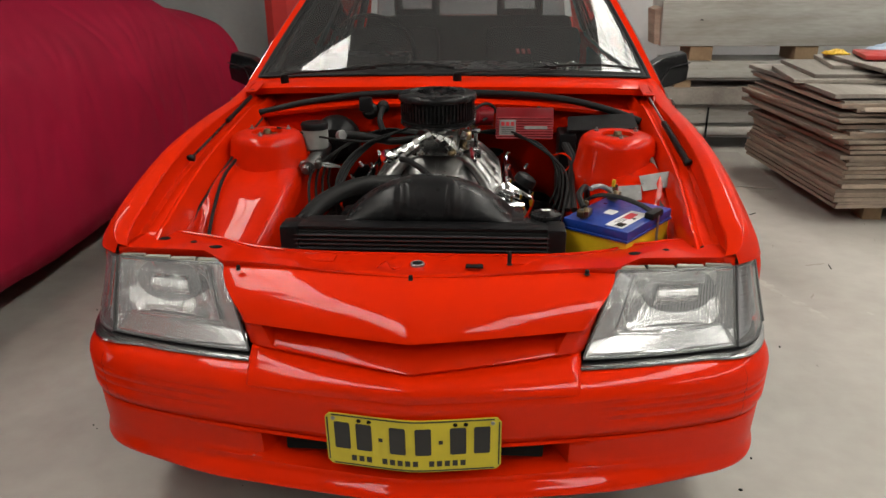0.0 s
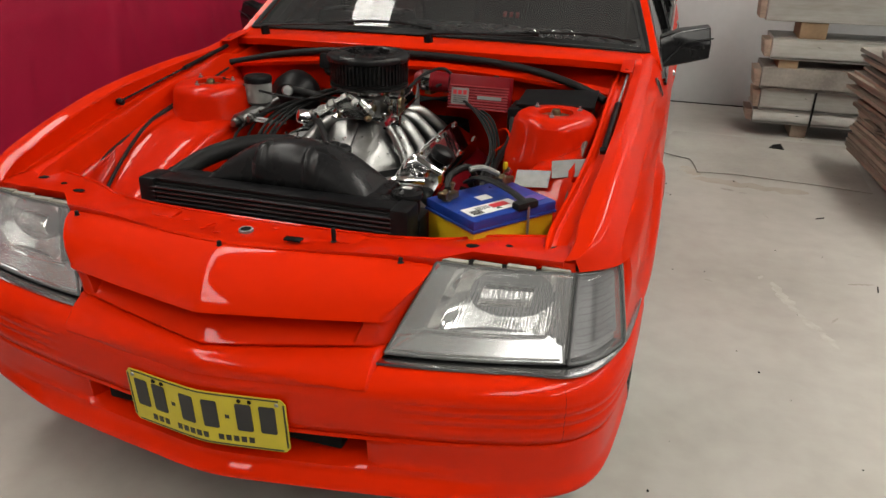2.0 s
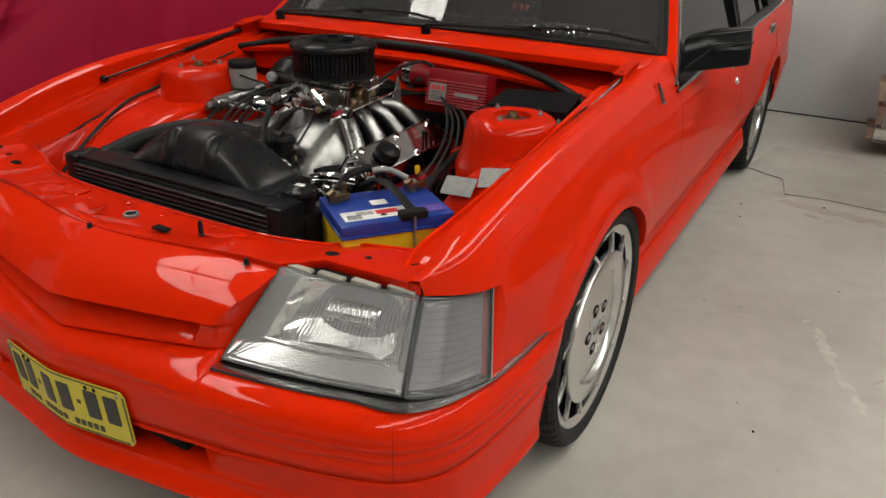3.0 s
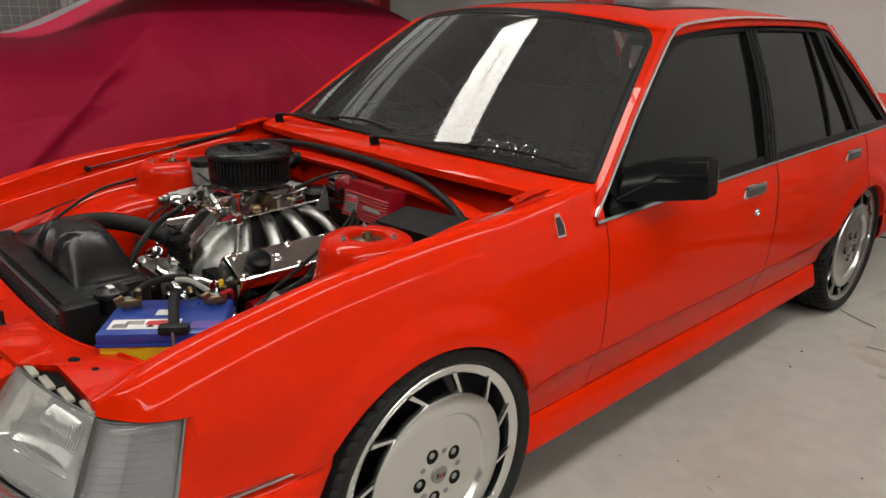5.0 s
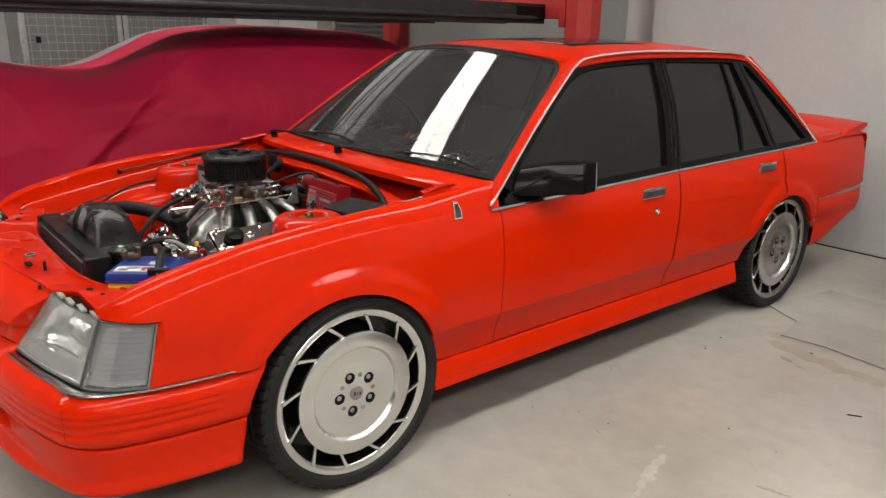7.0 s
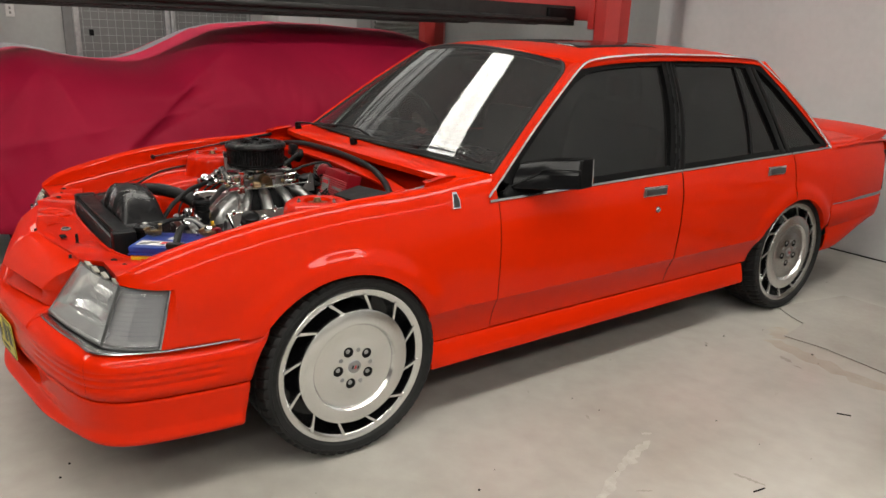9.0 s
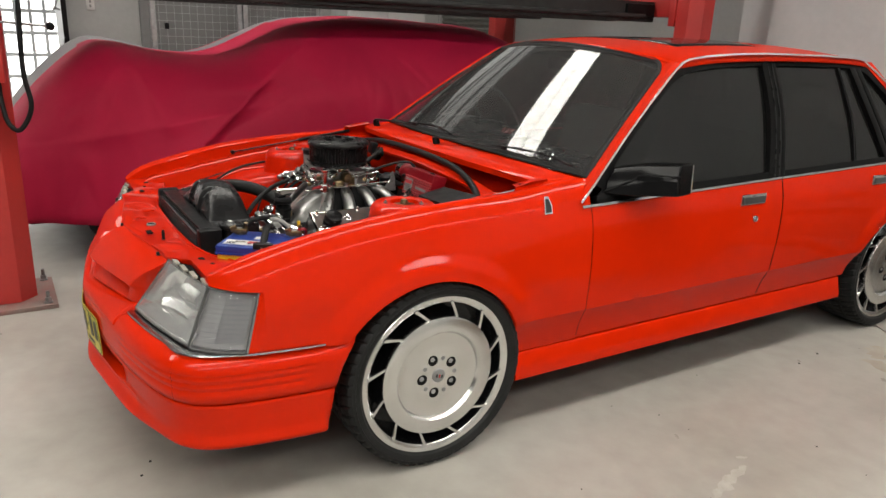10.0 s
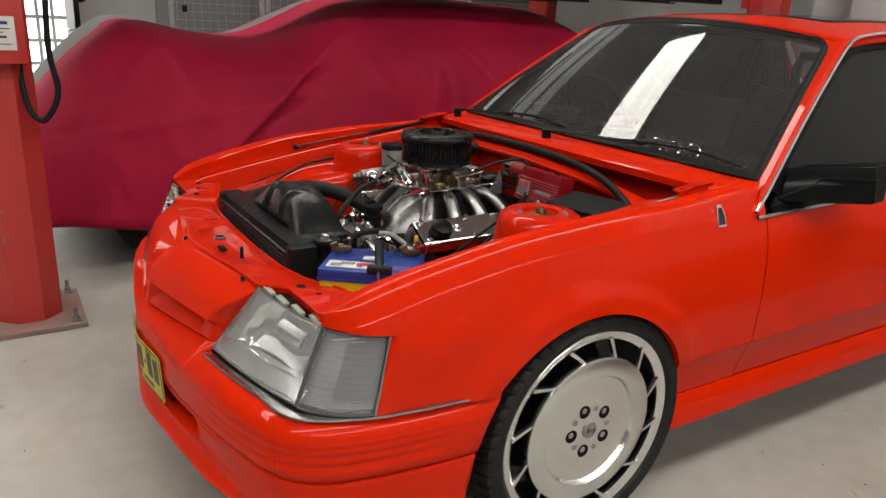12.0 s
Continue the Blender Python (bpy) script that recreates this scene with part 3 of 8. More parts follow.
            p.z += noise.noise(Vector((p.x * 2, y * 2.5, 0.3))) * 0.018 * zz
            row.append((p.x, p.y - 0.9, p.z))
        rows.append(row)
    bm = grid(rows)
    for f in bm.faces:
        m = f.calc_center_median()
        edge = 0.15 + 0.17 * ease(-0.45, 0.15, m.y) + 0.03 * math.sin(m.y * 3) + 0.13 * (1 - ease(-1.75, -1.30, m.y))
        if abs(m.x + 0.20) < edge and m.z > 0.6:
            f.material_index = 1
    # closed front and rear
    part("cloth_cover", bm, (COVER, COVER_GREY), c, solid=0.004)
    bm = bmesh.new()
    add_box(bm, (0, 0.0, 0.34), (1.3, 3.9, 0.24), None, 0.03)
    part("underbody", bm, DARK, c)
    part("sill", box((0.775, -1.22, 0.262), (0.05, 1.0, 0.035), None, 0.008), PALE_PLASTIC, c, "pale sill of the hidden car")
    for x in (-0.62, 0.62):
        for y in (-1.35, 1.35):
            part("tyre", lathe([(0, -0.09), (0.28, -0.09), (0.31, -0.06), (0.31, 0.06), (0.28, 0.09), (0, 0.09)], (x, y, 0.31), (1, 0, 0), 28), TYRE, c)


covered_car()


# ---- traffic cone by the side doorway ----
cone = thing("traffic_cone", "faded pink-red traffic cone with a black rubber base", "traffic cone", (-2.795, -1.52, 0))
bm = bmesh.new()
add_box(bm, (0, 0, 0.025), (0.33, 0.33, 0.05), rot_e(0, 0, 34), 0.014)
part("base", bm, RUBBER, cone, "black rubber base")
part("body", lathe([(0.130, 0.045), (0.125, 0.06), (0.110, 0.12), (0.030, 0.70), (0.024, 0.71), (0.020, 0.70)], (0, 0, 0), (0, 0, 1), 28), CONE_RED, cone)

# ---- added glowing sheet and rails, upper left wall: they brighten and streak the windscreen's reflection ----
tagged(part("wall_sheet", box((-5.675, 1.9, 3.40), (0.03, 6.1, 2.30)), WALL_SHEET, smooth=0), "added milky glowing sheet high on the side wall, unseen directly", "window sheet", kind="structure")
for z, h in ((2.66, 0.05), (3.30, 0.10), (3.52, 0.05), (4.02, 0.10)):
    tagged(part("wall_rail", box((-5.63, -3.9, z), (0.08, 17.6, h)), RAIL_GREY, smooth=0), "grey steel rail along the upper wall", "rail", "upper wall rails", kind="structure")



# ---- stack of old boards ----
random.seed(5)
BZ = 0.10
for x, y in ((2.23, 1.77), (2.18, 2.62), (3.03, 1.82), (2.98, 2.67)):
    tagged(part("bearer", box((x, y, 0.05), (0.10, 0.14, 0.10), None, 0.004), TIMBER), "short timber bearer under the board stack", "bearer", "board stack bearers")
z = BZ
k = 0
while z < 0.675:
    th = random.choice((0.012, 0.015, 0.018, 0.021))
    loose = 0.22 + 0.78 * ease(0.30, 0.50, z)
    dx, dy = random.uniform(-0.075, 0.045) * loose, random.uniform(-0.055, 0.05) * loose
    ln, wd = 1.29 + random.uniform(-0.05, 0.05) * loose, 1.18 + random.uniform(-0.04, 0.04) * loose
    if z > 0.42:
        dx -= 0.03 * random.random() + 0.06 * (z - 0.42)
    r = rot_e(random.uniform(-0.2, 0.2), random.uniform(-0.2, 0.2), 4.5 + random.uniform(-2.4, 2.4) * loose)
    bm = bmesh.new()
    add_box(bm, (0, 0, 0), (ln, wd, th))
    bmesh.ops.subdivide_edges(bm, edges=[e for e in bm.edges if e.calc_length() > 0.5], cuts=6, use_grid_fill=True)
    for v in bm.verts:
        v.co.x += noise.noise(v.co * 9 + Vector((k, 0, 0))) * 0.008
        v.co.y += noise.noise(v.co * 9 + Vector((0, k, 5))) * 0.008
        v.co.z += noise.noise(Vector((v.co.x * 1.5, v.co.y * 1.5, k * 3.3))) * 0.004
    ob = part("board", bm, WOOD if z < 0.62 else WOOD_TOP)
    ob.matrix_basis = Matrix.Translation((2.575 + dx, 2.225 + dy, z + th / 2)) @ r.to_4x4()
    tagged(ob, "weathered plywood board with rough edges in a stack", "board", "stacked boards")
    z += th + random.choice((0.001, 0.002, 0.004 + 0.004 * loose))
    k += 1
for dx, dy, rz, ln, wd in ((-0.10, 0.06, -7, 1.05, 0.55), (0.03, 0.16, -3, 1.1, 0.62), (0.14, 0.22, -10, 0.95, 0.5), (0.18, 0.10, 4, 0.9, 0.66)):
    bm = bmesh.new()
    add_box(bm, (0, 0, 0), (ln, wd, 0.022))
    ob = part("board", bm, WOOD_TOP, bevel=0.003)
    ob.matrix_basis = Matrix.Translation((2.48 + dx, 2.17 + dy, z + 0.012)) @ rot_e(0.6, -0.5, rz).to_4x4()
    tagged(ob, "weathered plywood board lying skewed on the stack", "board", "stacked boards")
    z += 0.024
STACK_Z = z
# broken offcuts sticking out between the boards
for i in range(22):
    zz = random.uniform(0.30, 0.64)
    ln = random.uniform(0.08, 0.30)
    bm = box((0, 0, 0), (random.uniform(0.06, 0.14), ln, random.uniform(0.007, 0.013)))
    for v in bm.verts:
        v.co.x += random.uniform(-0.012, 0.012)
        v.co.y += random.uniform(-0.02, 0.02)
    ob = part("offcut", bm, WOOD if i % 3 else WOOD_TOP)
    if i % 2:
        ob.matrix_basis = Matrix.Translation((1.94 + random.uniform(-0.01, 0.03) - 0.07 * max(0, zz - 0.4), random.uniform(1.69, 2.77), zz)) @ rot_e(0, 0, 4.5 + random.uniform(-6, 6)).to_4x4()
    else:
        ob.matrix_basis = Matrix.Translation((random.uniform(2.08, 3.13), 1.625 + random.uniform(-0.02, 0.02), zz)) @ rot_e(0, 0, 94.5 + random.uniform(-6, 6)).to_4x4()
    tagged(ob, "short broken board offcut between stacked boards", "board", "board offcuts")

bm = box((0, 0, 0), (0.50, 0.34, 0.025), None, 0.008)
ob = part("red_folder", bm, LIFT_RED)
ob.matrix_basis = Matrix.Translation((2.54, 2.29, STACK_Z + 0.016)) @ rot_e(0, 0, -12).to_4x4()
tagged(ob, "flat red panel lying on the board stack", "panel")


def cloth(name, c, sx, sy, h, mat, label, seed, cat):
    rows = []
    for j in range(29):
        r = []
        for i in range(29):
            u, v = i / 28 - 0.5, j / 28 - 0.5
            e = max(abs(u), abs(v)) * 2
            zz = h * (0.25 + abs(noise.noise(Vector((u * 5, v * 5, seed)))) * 1.3) * (1 - e ** 4)
            r.append((c[0] + sx * u * (1 + 0.1 * noise.noise(Vector((v * 4, seed, 0)))), c[1] + sy * v * (1 + 0.12 * noise.noise(Vector((u * 4, 0, seed)))), c[2] + 0.003 + zz))
        rows.append(r)
    tagged(part(name, grid(rows), mat, solid=0.003), label, cat)


cloth("rag", (2.68, 2.52, STACK_Z + 0.01), 0.42, 0.30, 0.07, BLUE_CLOTH, "crumpled pale blue cloth on the board stack", 3.0, "cloth")
cloth("newspaper", (2.70, 2.17, STACK_Z + 0.032), 0.50, 0.36, 0.03, PAPER, "crumpled printed paper sheet on the board stack", 7.0, "paper")
cloth("glove", (2.23, 2.49, STACK_Z), 0.14, 0.08, 0.03, YELLOW, "yellow work glove on the board stack", 11.0, "glove")


# ---- pile of steel formwork beams behind ----
def beam(z0, z1, x0, y0, depth, mat, label, lean=0.02, slot=True):
    h = z1 - z0
    prof = [(0, 0), (depth, 0), (depth, 0.02), (depth - 0.03, h), (lean + 0.02, h), (lean, h - 0.01), (0, 0.035)]
    bm = bmesh.new()
    add_slab(bm, [(0, py, pz) for py, pz in prof], (2.1, 0, 0))
    ob = part("formwork_beam", bm, mat, bevel=0.004)
    ob.location = (x0, y0, z0)
    tagged(ob, label, "beam", "piled formwork beams")
    # top and bottom flange lips and a cut timber filler in the open end
    part("flange_lip", box((1.05, lean * 0.3 + 0.001, 0.012), (2.1, 0.014, 0.016), None, 0.003), mat, ob)
    part("upper_lip", box((1.05, lean + 0.006, h - 0.008), (2.08, 0.014, 0.012), None, 0.003), mat, ob)
    part("end_filler", slab([(-0.035, 0.03, 0.012), (-0.002, 0.012, 0.012), (-0.002, lean + 0.02, h * 0.86), (-0.045, 0.08, h * 0.80)], (0, 0.24, 0)), WOOD, ob, "cut timber filler in the beam end")
    part("edge_stain", box((0.62, lean * 0.72 - 0.001, h * 0.32), (0.26, 0.003, h * 0.18)), TIMBER if slot else FORM_STEEL, ob)
    if slot:
        part("bolt_hole", lathe([(0, 0.0), (0.012, 0.0), (0.014, 0.003), (0, 0.0031)], (0.28, lean * 0.5 + 0.004, h * 0.55), (0, -1, 0), 12), DARK, ob)


for x in (1.70, 2.5, 3.2):
    tagged(part("bearer", box((x, 3.58, 0.045), (0.10, 0.46, 0.09), None, 0.004), WOOD), "timber bearer under the beam pile", "bearer", "beam pile bearers")


beam(0.09, 0.175, 1.39, 3.31, 0.46, FORM_STEEL, "grey steel formwork beam at the bottom of the pile")
beam(0.177, 0.315, 1.42, 3.32, 0.44, FORM_STEEL, "grey steel formwork beam with a bolt hole")
beam(0.317, 0.458, 1.40, 3.31, 0.42, WOOD_TOP, "weathered timber beam in the pile", slot=False)
for x in (1.55, 2.3, 3.1):
    tagged(part("packing_block", box((x, 3.53, 0.48), (0.12, 0.40, 0.06), None, 0.004), TIMBER), "timber packing block between beams", "block", "packing blocks")
beam(0.51, 0.645, 1.43, 3.31, 0.44, FORM_STEEL, "dull steel formwork beam with a bolt hole")
for x in (1.66, 2.4, 3.1):
    tagged(part("packing_block", box((x, 3.49, 0.695), (0.16, 0.30, 0.10), None, 0.004), TIMBER), "timber packing block between beams", "block", "packing blocks")
beam(0.747, 1.06, 1.36, 3.33, 0.42, FORM_STEEL, "tall pale steel formwork beam on top of the pile", lean=0.03)
bm = bmesh.new()
add_box(bm, (1.75, 3.302, 0.20), (0.012, 0.012, 0.23))
tagged(part("strap", bm, BLACK), "black steel strap round the lower beams", "strap")

# thin slab for the greyer floor past the topping's broken edge, by the rear wheel
bm = slab([(x, y, 0.003) for x, y in ((0.80, 2.67), (0.92, 2.60), (1.01, 2.56), (1.035, 2.43), (1.05, 2.31), (1.15, 2.325), (1.26, 2.34), (1.27, 2.335), (1.42, 2.32), (1.51, 2.31), (1.70, 2.295), (1.95, 2.25), (1.97, 3.2), (0.90, 3.2))], (0, 0, 0.0035))
tagged(part("card_sheet", bm, FLOOR_GREY), "thin slab for the greyer floor beyond the topping's broken edge", "card")
bm = slab([(1.49, 2.98, 0.008), (1.58, 2.96, 0.008), (1.56, 3.02, 0.03), (1.52, 3.05, 0.012)], (0, 0, 0.002))
tagged(part("paper_scrap", bm, BLACK), "small dark torn scrap on the floor", "scrap")


# ---- marks and crumbs on the floor ----
SCUFF = material("chalky_scuff", (0.4256, 0.4104, 0.38), rough=0.9, color2=(0.3344, 0.3192, 0.2888), scale=20, fine=120)
RUST_TINT = material("rusty_floor_tint", (0.375, 0.345, 0.295), rough=0.6, color2=(0.31, 0.275, 0.225), scale=9, fine=70)
STAIN = material("oily_stain", (0.2052, 0.1862, 0.1596), rough=0.45, color2=(0.2736, 0.2546, 0.228), scale=14, fine=90)
random.seed(21)


def blotch(x0, y0, x1, y1, w, mat, label, z=0.0012):
    """A flat irregular mark along a line."""
    a, b = Vector((x0, y0, z)), Vector((x1, y1, z))
    d = (b - a)
    n = Vector((-d.y, d.x, 0)).normalized()
    up, lo = [], []
    for i in range(15):
        t = i / 14
        ww = w * (0.25 + 0.75 * math.sin(math.pi * t) ** 0.5) * random.uniform(0.5, 1.2)
        c = a + d * t + n * random.uniform(-0.15, 0.15) * w
        up.append(c + n * ww / 2)
        lo.append(c - n * ww / 2)
    bm = grid([up, lo])
    tagged(part("floor_mark", bm, mat), label, "floor mark", "floor marks")


blotch(1.325, 0.94, 1.395, 0.70, 0.045, SCUFF, "pale chalky scuff on the concrete floor")
blotch(1.395, 0.70, 1.50, 0.47, 0.035, SCUFF, "pale chalky scuff on the concrete floor")
blotch(1.02, 2.20, 1.62, 2.13, 0.13, RUST_TINT, "faint rusty tint in the concrete floor", 0.0006)
blotch(0.98, 2.42, 1.04, 2.25, 0.10, RUST_TINT, "faint rusty tint in the concrete floor", 0.0006)
blotch(1.17, 2.07, 1.24, 2.05, 0.030, STAIN, "brownish stain on the concrete floor")
blotch(1.26, 2.03, 1.30, 2.03, 0.014, STAIN, "brownish stain on the concrete floor")
blotch(1.07, 0.88, 1.10, 0.865, 0.012, STAIN, "small dark spot on the concrete floor")
blotch(0.88, 1.90, 0.905, 1.885, 0.012, STAIN, "small dark spot on the concrete floor")
blotch(-0.62, -1.32, -0.58, -1.30, 0.03, STAIN, "small dark spot on the concrete floor")
blotch(1.62, 1.02, 1.72, 1.05, 0.018, STAIN, "small dark spot on the concrete floor")
for i in range(10):
    x, y = random.uniform(1.0, 2.4), random.uniform(-0.4, 2.6)
    a = random.uniform(0, 6.3)
    ln = random.uniform(0.02, 0.08)
    blotch(x, y, x + ln * math.cos(a), y + ln * math.sin(a), random.uniform(0.006, 0.02), random.choice((SCUFF, SCUFF, STAIN)), "faint mark on the concrete floor")
bm = bmesh.new()
for i in range(150):
    x, y = random.uniform(-1.6, 2.6), random.uniform(-2.4, 3.4)
    r = random.choice((0.0015, 0.002, 0.0025, 0.003, 0.005))
    bmesh.ops.create_icosphere(bm, subdivisions=1, radius=r, matrix=Matrix.Translation((x, y, r * 0.4)) @ Matrix.Diagonal((random.uniform(0.7, 1.6), 1, 0.6, 1)))
tagged(part("floor_crumbs", bm, DARK), "scattered dark grit and crumbs on the floor", "grit", kind="stuff")
for x, y, a in ((1.72, 0.98, 1.4), (1.60, 1.75, 0.6)):
    bm = tube([(x, y, 0.003), (x + 0.05 * math.cos(a), y + 0.05 * math.sin(a), 0.003)], 0.0025, 6, 0)
    tagged(part("nail", bm, DARK), "short dark nail lying on the floor", "nail", "floor nails")


# ---- the orange sedan: body ----
car = thing("sedan_car", "glossy orange-red four-door sedan with its bonnet removed", "car")



def tail(y):
    """Stretches the overhang behind the rear pillars."""
    return y if y < 3.0 else 3.0 + (y - 3.0) * 1.2


SIDE = [(0.20, 0.790), (0.33, 0.794), (0.40, 0.8085), (0.447, 0.8268), (0.456, 0.8325), (0.48, 0.8338), (0.60, 0.838), (0.68, 0.835), (0.76, 0.826), (0.82, 0.810), (0.858, 0.7965), (0.868, 0.7925), (0.876, 0.787), (0.902, 0.7675), (0.9085, 0.7615), (0.9135, 0.754), (0.9168, 0.746), (0.918, 0.736)]
# crest of the front fender, and the lower lip inside it along the engine bay
FTOP = [(-0.69, 0.726), (-0.60, 0.766), (-0.50, 0.795), (-0.38, 0.822), (-0.24, 0.847), (-0.06, 0.866), (0.10, 0.876), (0.30, 0.884), (0.5, 0.907), (0.64, 0.919)]
FLIP = [(-0.69, 0.708), (-0.62, 0.722), (-0.3, 0.779), (0.0, 0.828), (0.3, 0.873), (0.5, 0.904), (0.64, 0.917)]
ARCH_F = (-0.035, 0.305, 0.353)
ARCH_R = (2.625, 0.275, 0.355)


def side_x(y, z):
    """Half width of the body at a height, the nose drawn in and the arches flared."""
    sh = max(0, 0.918 - curve(FTOP, y)) if y < 0.66 else 0
    if y > 2.9:
        sh = 0
    x = curve(SIDE, z + sh * ease(0.42, 0.60, z))
    x -= lerp(0.034, 0.016, ease(0.55, 0.68, z)) * max(0, (-y - 0.10) / 0.5) ** 1.6 if y < -0.1 else 0
    x -= 0.05 * max(0, (y - 2.9) / 0.76) ** 2
    for (cy, cz, r), amt in ((ARCH_F, 0.015), (ARCH_R, 0.014)):
        d = math.hypot(y - cy, z - cz) - r
        if z > 0.30:
            x += amt * (1 - ease(0.030, 0.092, d)) * ease(0.36, 0.56, z)
    return x


def lip_x(y):
    """Where the fender's inner channel starts."""
    return 0.733 - 0.038 * max(0.0, (-max(y, -0.555) - 0.10) / 0.5) ** 1.6


def fender_inside(y, sgn, xc, zc, shut=0.0):
    """The fender's inner side from the bay up to the crest: drop, lip, channel for the stay, slope."""
    xo, zo = lip_x(y), curve(FLIP, y)
    lip = (0.003 if sgn > 0 else 0.0) - 0.030 * ease(0.26, 0.40, y) - 0.016 * shut
    pts = [(xo - 0.088, zo - 0.060), (xo - 0.074, zo + lip - 0.010), (xo - 0.070, zo + lip), (xo - 0.064, zo + lip), (xo - 0.058, zo + lip - 0.008), (xo - 0.050, zo + lip - 0.012)]
    x1, z1 = pts[-1]
    pts += [(lerp(x1, xc, t), lerp(z1, zc, h)) for t, h in ((0.34, 0.03), (0.50, 0.12), (0.54, 0.50), (0.52, 0.80), (0.56, 0.87), (0.70, 0.925), (0.88, 0.978), (0.97, 0.997))]
    return pts


def shear(y, z):
    """The door gaps lean: lower points lie further forward."""
    return 0.032 * (z - 0.83) / 0.50 * ease(0.70, 1.60, y) * (1 - ease(1.75, 2.25, y))


def arch_bottom(y, base, arches):
    zb = base
    for cy, cz, r in arches:
        if abs(y - cy) < r:
            zb = max(zb, cz + math.sqrt(max(0, r * r - (y - cy) ** 2)))
    return zb


def ys(a, b, n, extra=()):
    s = {round(a + (b - a) * i / n, 4) for i in range(n + 1)} | {round(e, 4) for e in extra if a < e < b}
    return sorted(s)


def arch_ys(arch):
    cy, cz, r = arch
    return [cy + r * math.sin(radians(t)) * 0.9999 for t in range(-88, 89, 4)]


def crease_rows(zs):
    """Moves two rows onto the ledge of the flank's crease, so that it stays sharp."""
    zs = list(zs)
    for edge in (0.456, 0.447):
        k = min(range(len(zs)), key=lambda i: abs(zs[i] - edge) + (zs[i] == 0.456))
        if 0 < k < len(zs) - 1 and abs(zs[k] - edge) < 0.024:
            zs[k] = edge
    return sorted(zs, reverse=True)


def side_panel(name, sgn, y_list, top, bottom, label="", n=22, lip=True):
    """A pressed side panel between a top and a bottom line; its lower edge is turned in."""
    rows = []
    for y in y_list:
        zt, zb = top(y), bottom(y)
        r = []
        for z in crease_rows([lerp(zt, zb, i / n) for i in range(n + 1)]):
            r.append((sgn * side_x(y, z), y + shear(y, z), z))
        if lip:
            x = side_x(y, zb)
            r.append((sgn * (x - 0.012), y + shear(y, zb), zb - 0.001))
            r.append((sgn * (x - 0.045), y + shear(y, zb), zb + 0.006))
        rows.append(r)
    bm = grid(rows)
    return part(name, bm, PAINT, car, label, smooth=14)


BELT = [(0.58, 0.826), (1.66, 0.848), (2.50, 0.862), (2.93, 0.880)]
SILL_Z = 0.330


def belt(y):
    return table(BELT, y)


for sgn in (-1, 1):
    # front fender, with its rolled top and the channel along the engine bay
    yl = ys(-0.555, 0.5945, 44, arch_ys(ARCH_F))

    def fender_bottom(y):
        base = 0.512 if y < ARCH_F[0] - ARCH_F[2] * 0.8 else SILL_Z
        return arch_bottom(y, base, (ARCH_F,))
    rows = []
    # the tip over the corner lamp, then the fender itself
    for y in [-0.680 + 0.1248 * (k / 14) for k in range(15)] + yl:
        t = max(0.0, (-0.555 - y) / 0.125)
        zt = curve(FTOP, y) - 0.008 * t ** 3
        zb = fender_bottom(y) if t == 0 else lerp(0.690, 0.699, t)
        side = []
        for z in crease_rows([lerp(zt, fender_bottom(y), (i / 45) ** 1.6) for i in range(46)]):
            z = max(z, zb)
            a = (zt - z) / max(0.001, zt - 0.69)
            side.append((lerp(side_x(y, z), lerp(0.699, 0.713, min(1, a)), t ** 3.2), z))
        x0 = side[0][0]
        r = [(sgn * min(x, x0 - 0.001), y, min(z, zt)) for x, z in fender_inside(y, sgn, x0, zt, ease(0.2, 0.7, t))]
        r += [(sgn * x, y + (shear(y, min(z, 0.83)) if t == 0 else 0), z) for x, z in side]
        x = side[-1][0]
        r += [(sgn * (x - 0.012), y + shear(y, zb), zb - 0.001), (sgn * (x - 0.05), y + shear(y, zb), zb + 0.006)]
        rows.append(r)
    part("front_fender", grid(rows), PAINT, car, smooth=17)
    rows = []
    for k in range(7):
        v = k / 6
        z = lerp(0.512, 0.690, v)
        yl0, xl0 = lerp(-0.610, -0.562, v), lerp(0.807, 0.779, v)
        rows.append([(sgn * (xl0 - 0.02), yl0 + 0.004, z), (sgn * xl0, yl0, z), (sgn * (lerp(xl0, side_x(-0.555, z), 0.5) + 0.002), lerp(yl0, -0.555, 0.5), z), (sgn * side_x(-0.555, z), -0.5545, z)])
    part("fender_lip", grid(rows), PAINT, car, smooth=60)
    # doors and rear quarter
    side_panel("front_door", sgn, ys(0.598, 1.652, 20), lambda y: belt(y), lambda y: SILL_Z + 0.004)
    side_panel("rear_door", sgn, ys(1.659, 2.57, 18, arch_ys(ARCH_R)), lambda y: belt(y), lambda y: arch_bottom(y, SILL_Z + 0.004, (ARCH_R,)))
    side_panel("rear_quarter", sgn, ys(2.578, 3.65, 34, arch_ys(ARCH_R)), lambda y: table([(2.57, 0.865), (2.93, 0.884), (3.65, 0.886)], y),
               lambda y: arch_bottom(y, 0.552 if y > ARCH_R[0] + 0.353 else SILL_Z, (ARCH_R,)))
    # sill skirt
    rows = []
    for y in ys(0.318, 2.245, 12):
        rows.append([(sgn * x, y, z) for x, z in ((0.765, 0.328), (0.794, 0.325), (0.799, 0.316), (0.815, 0.243), (0.813, 0.229), (0.785, 0.221), (0.70, 0.222))])
    part("sill_skirt", grid(rows), PAINT, car, smooth=50)
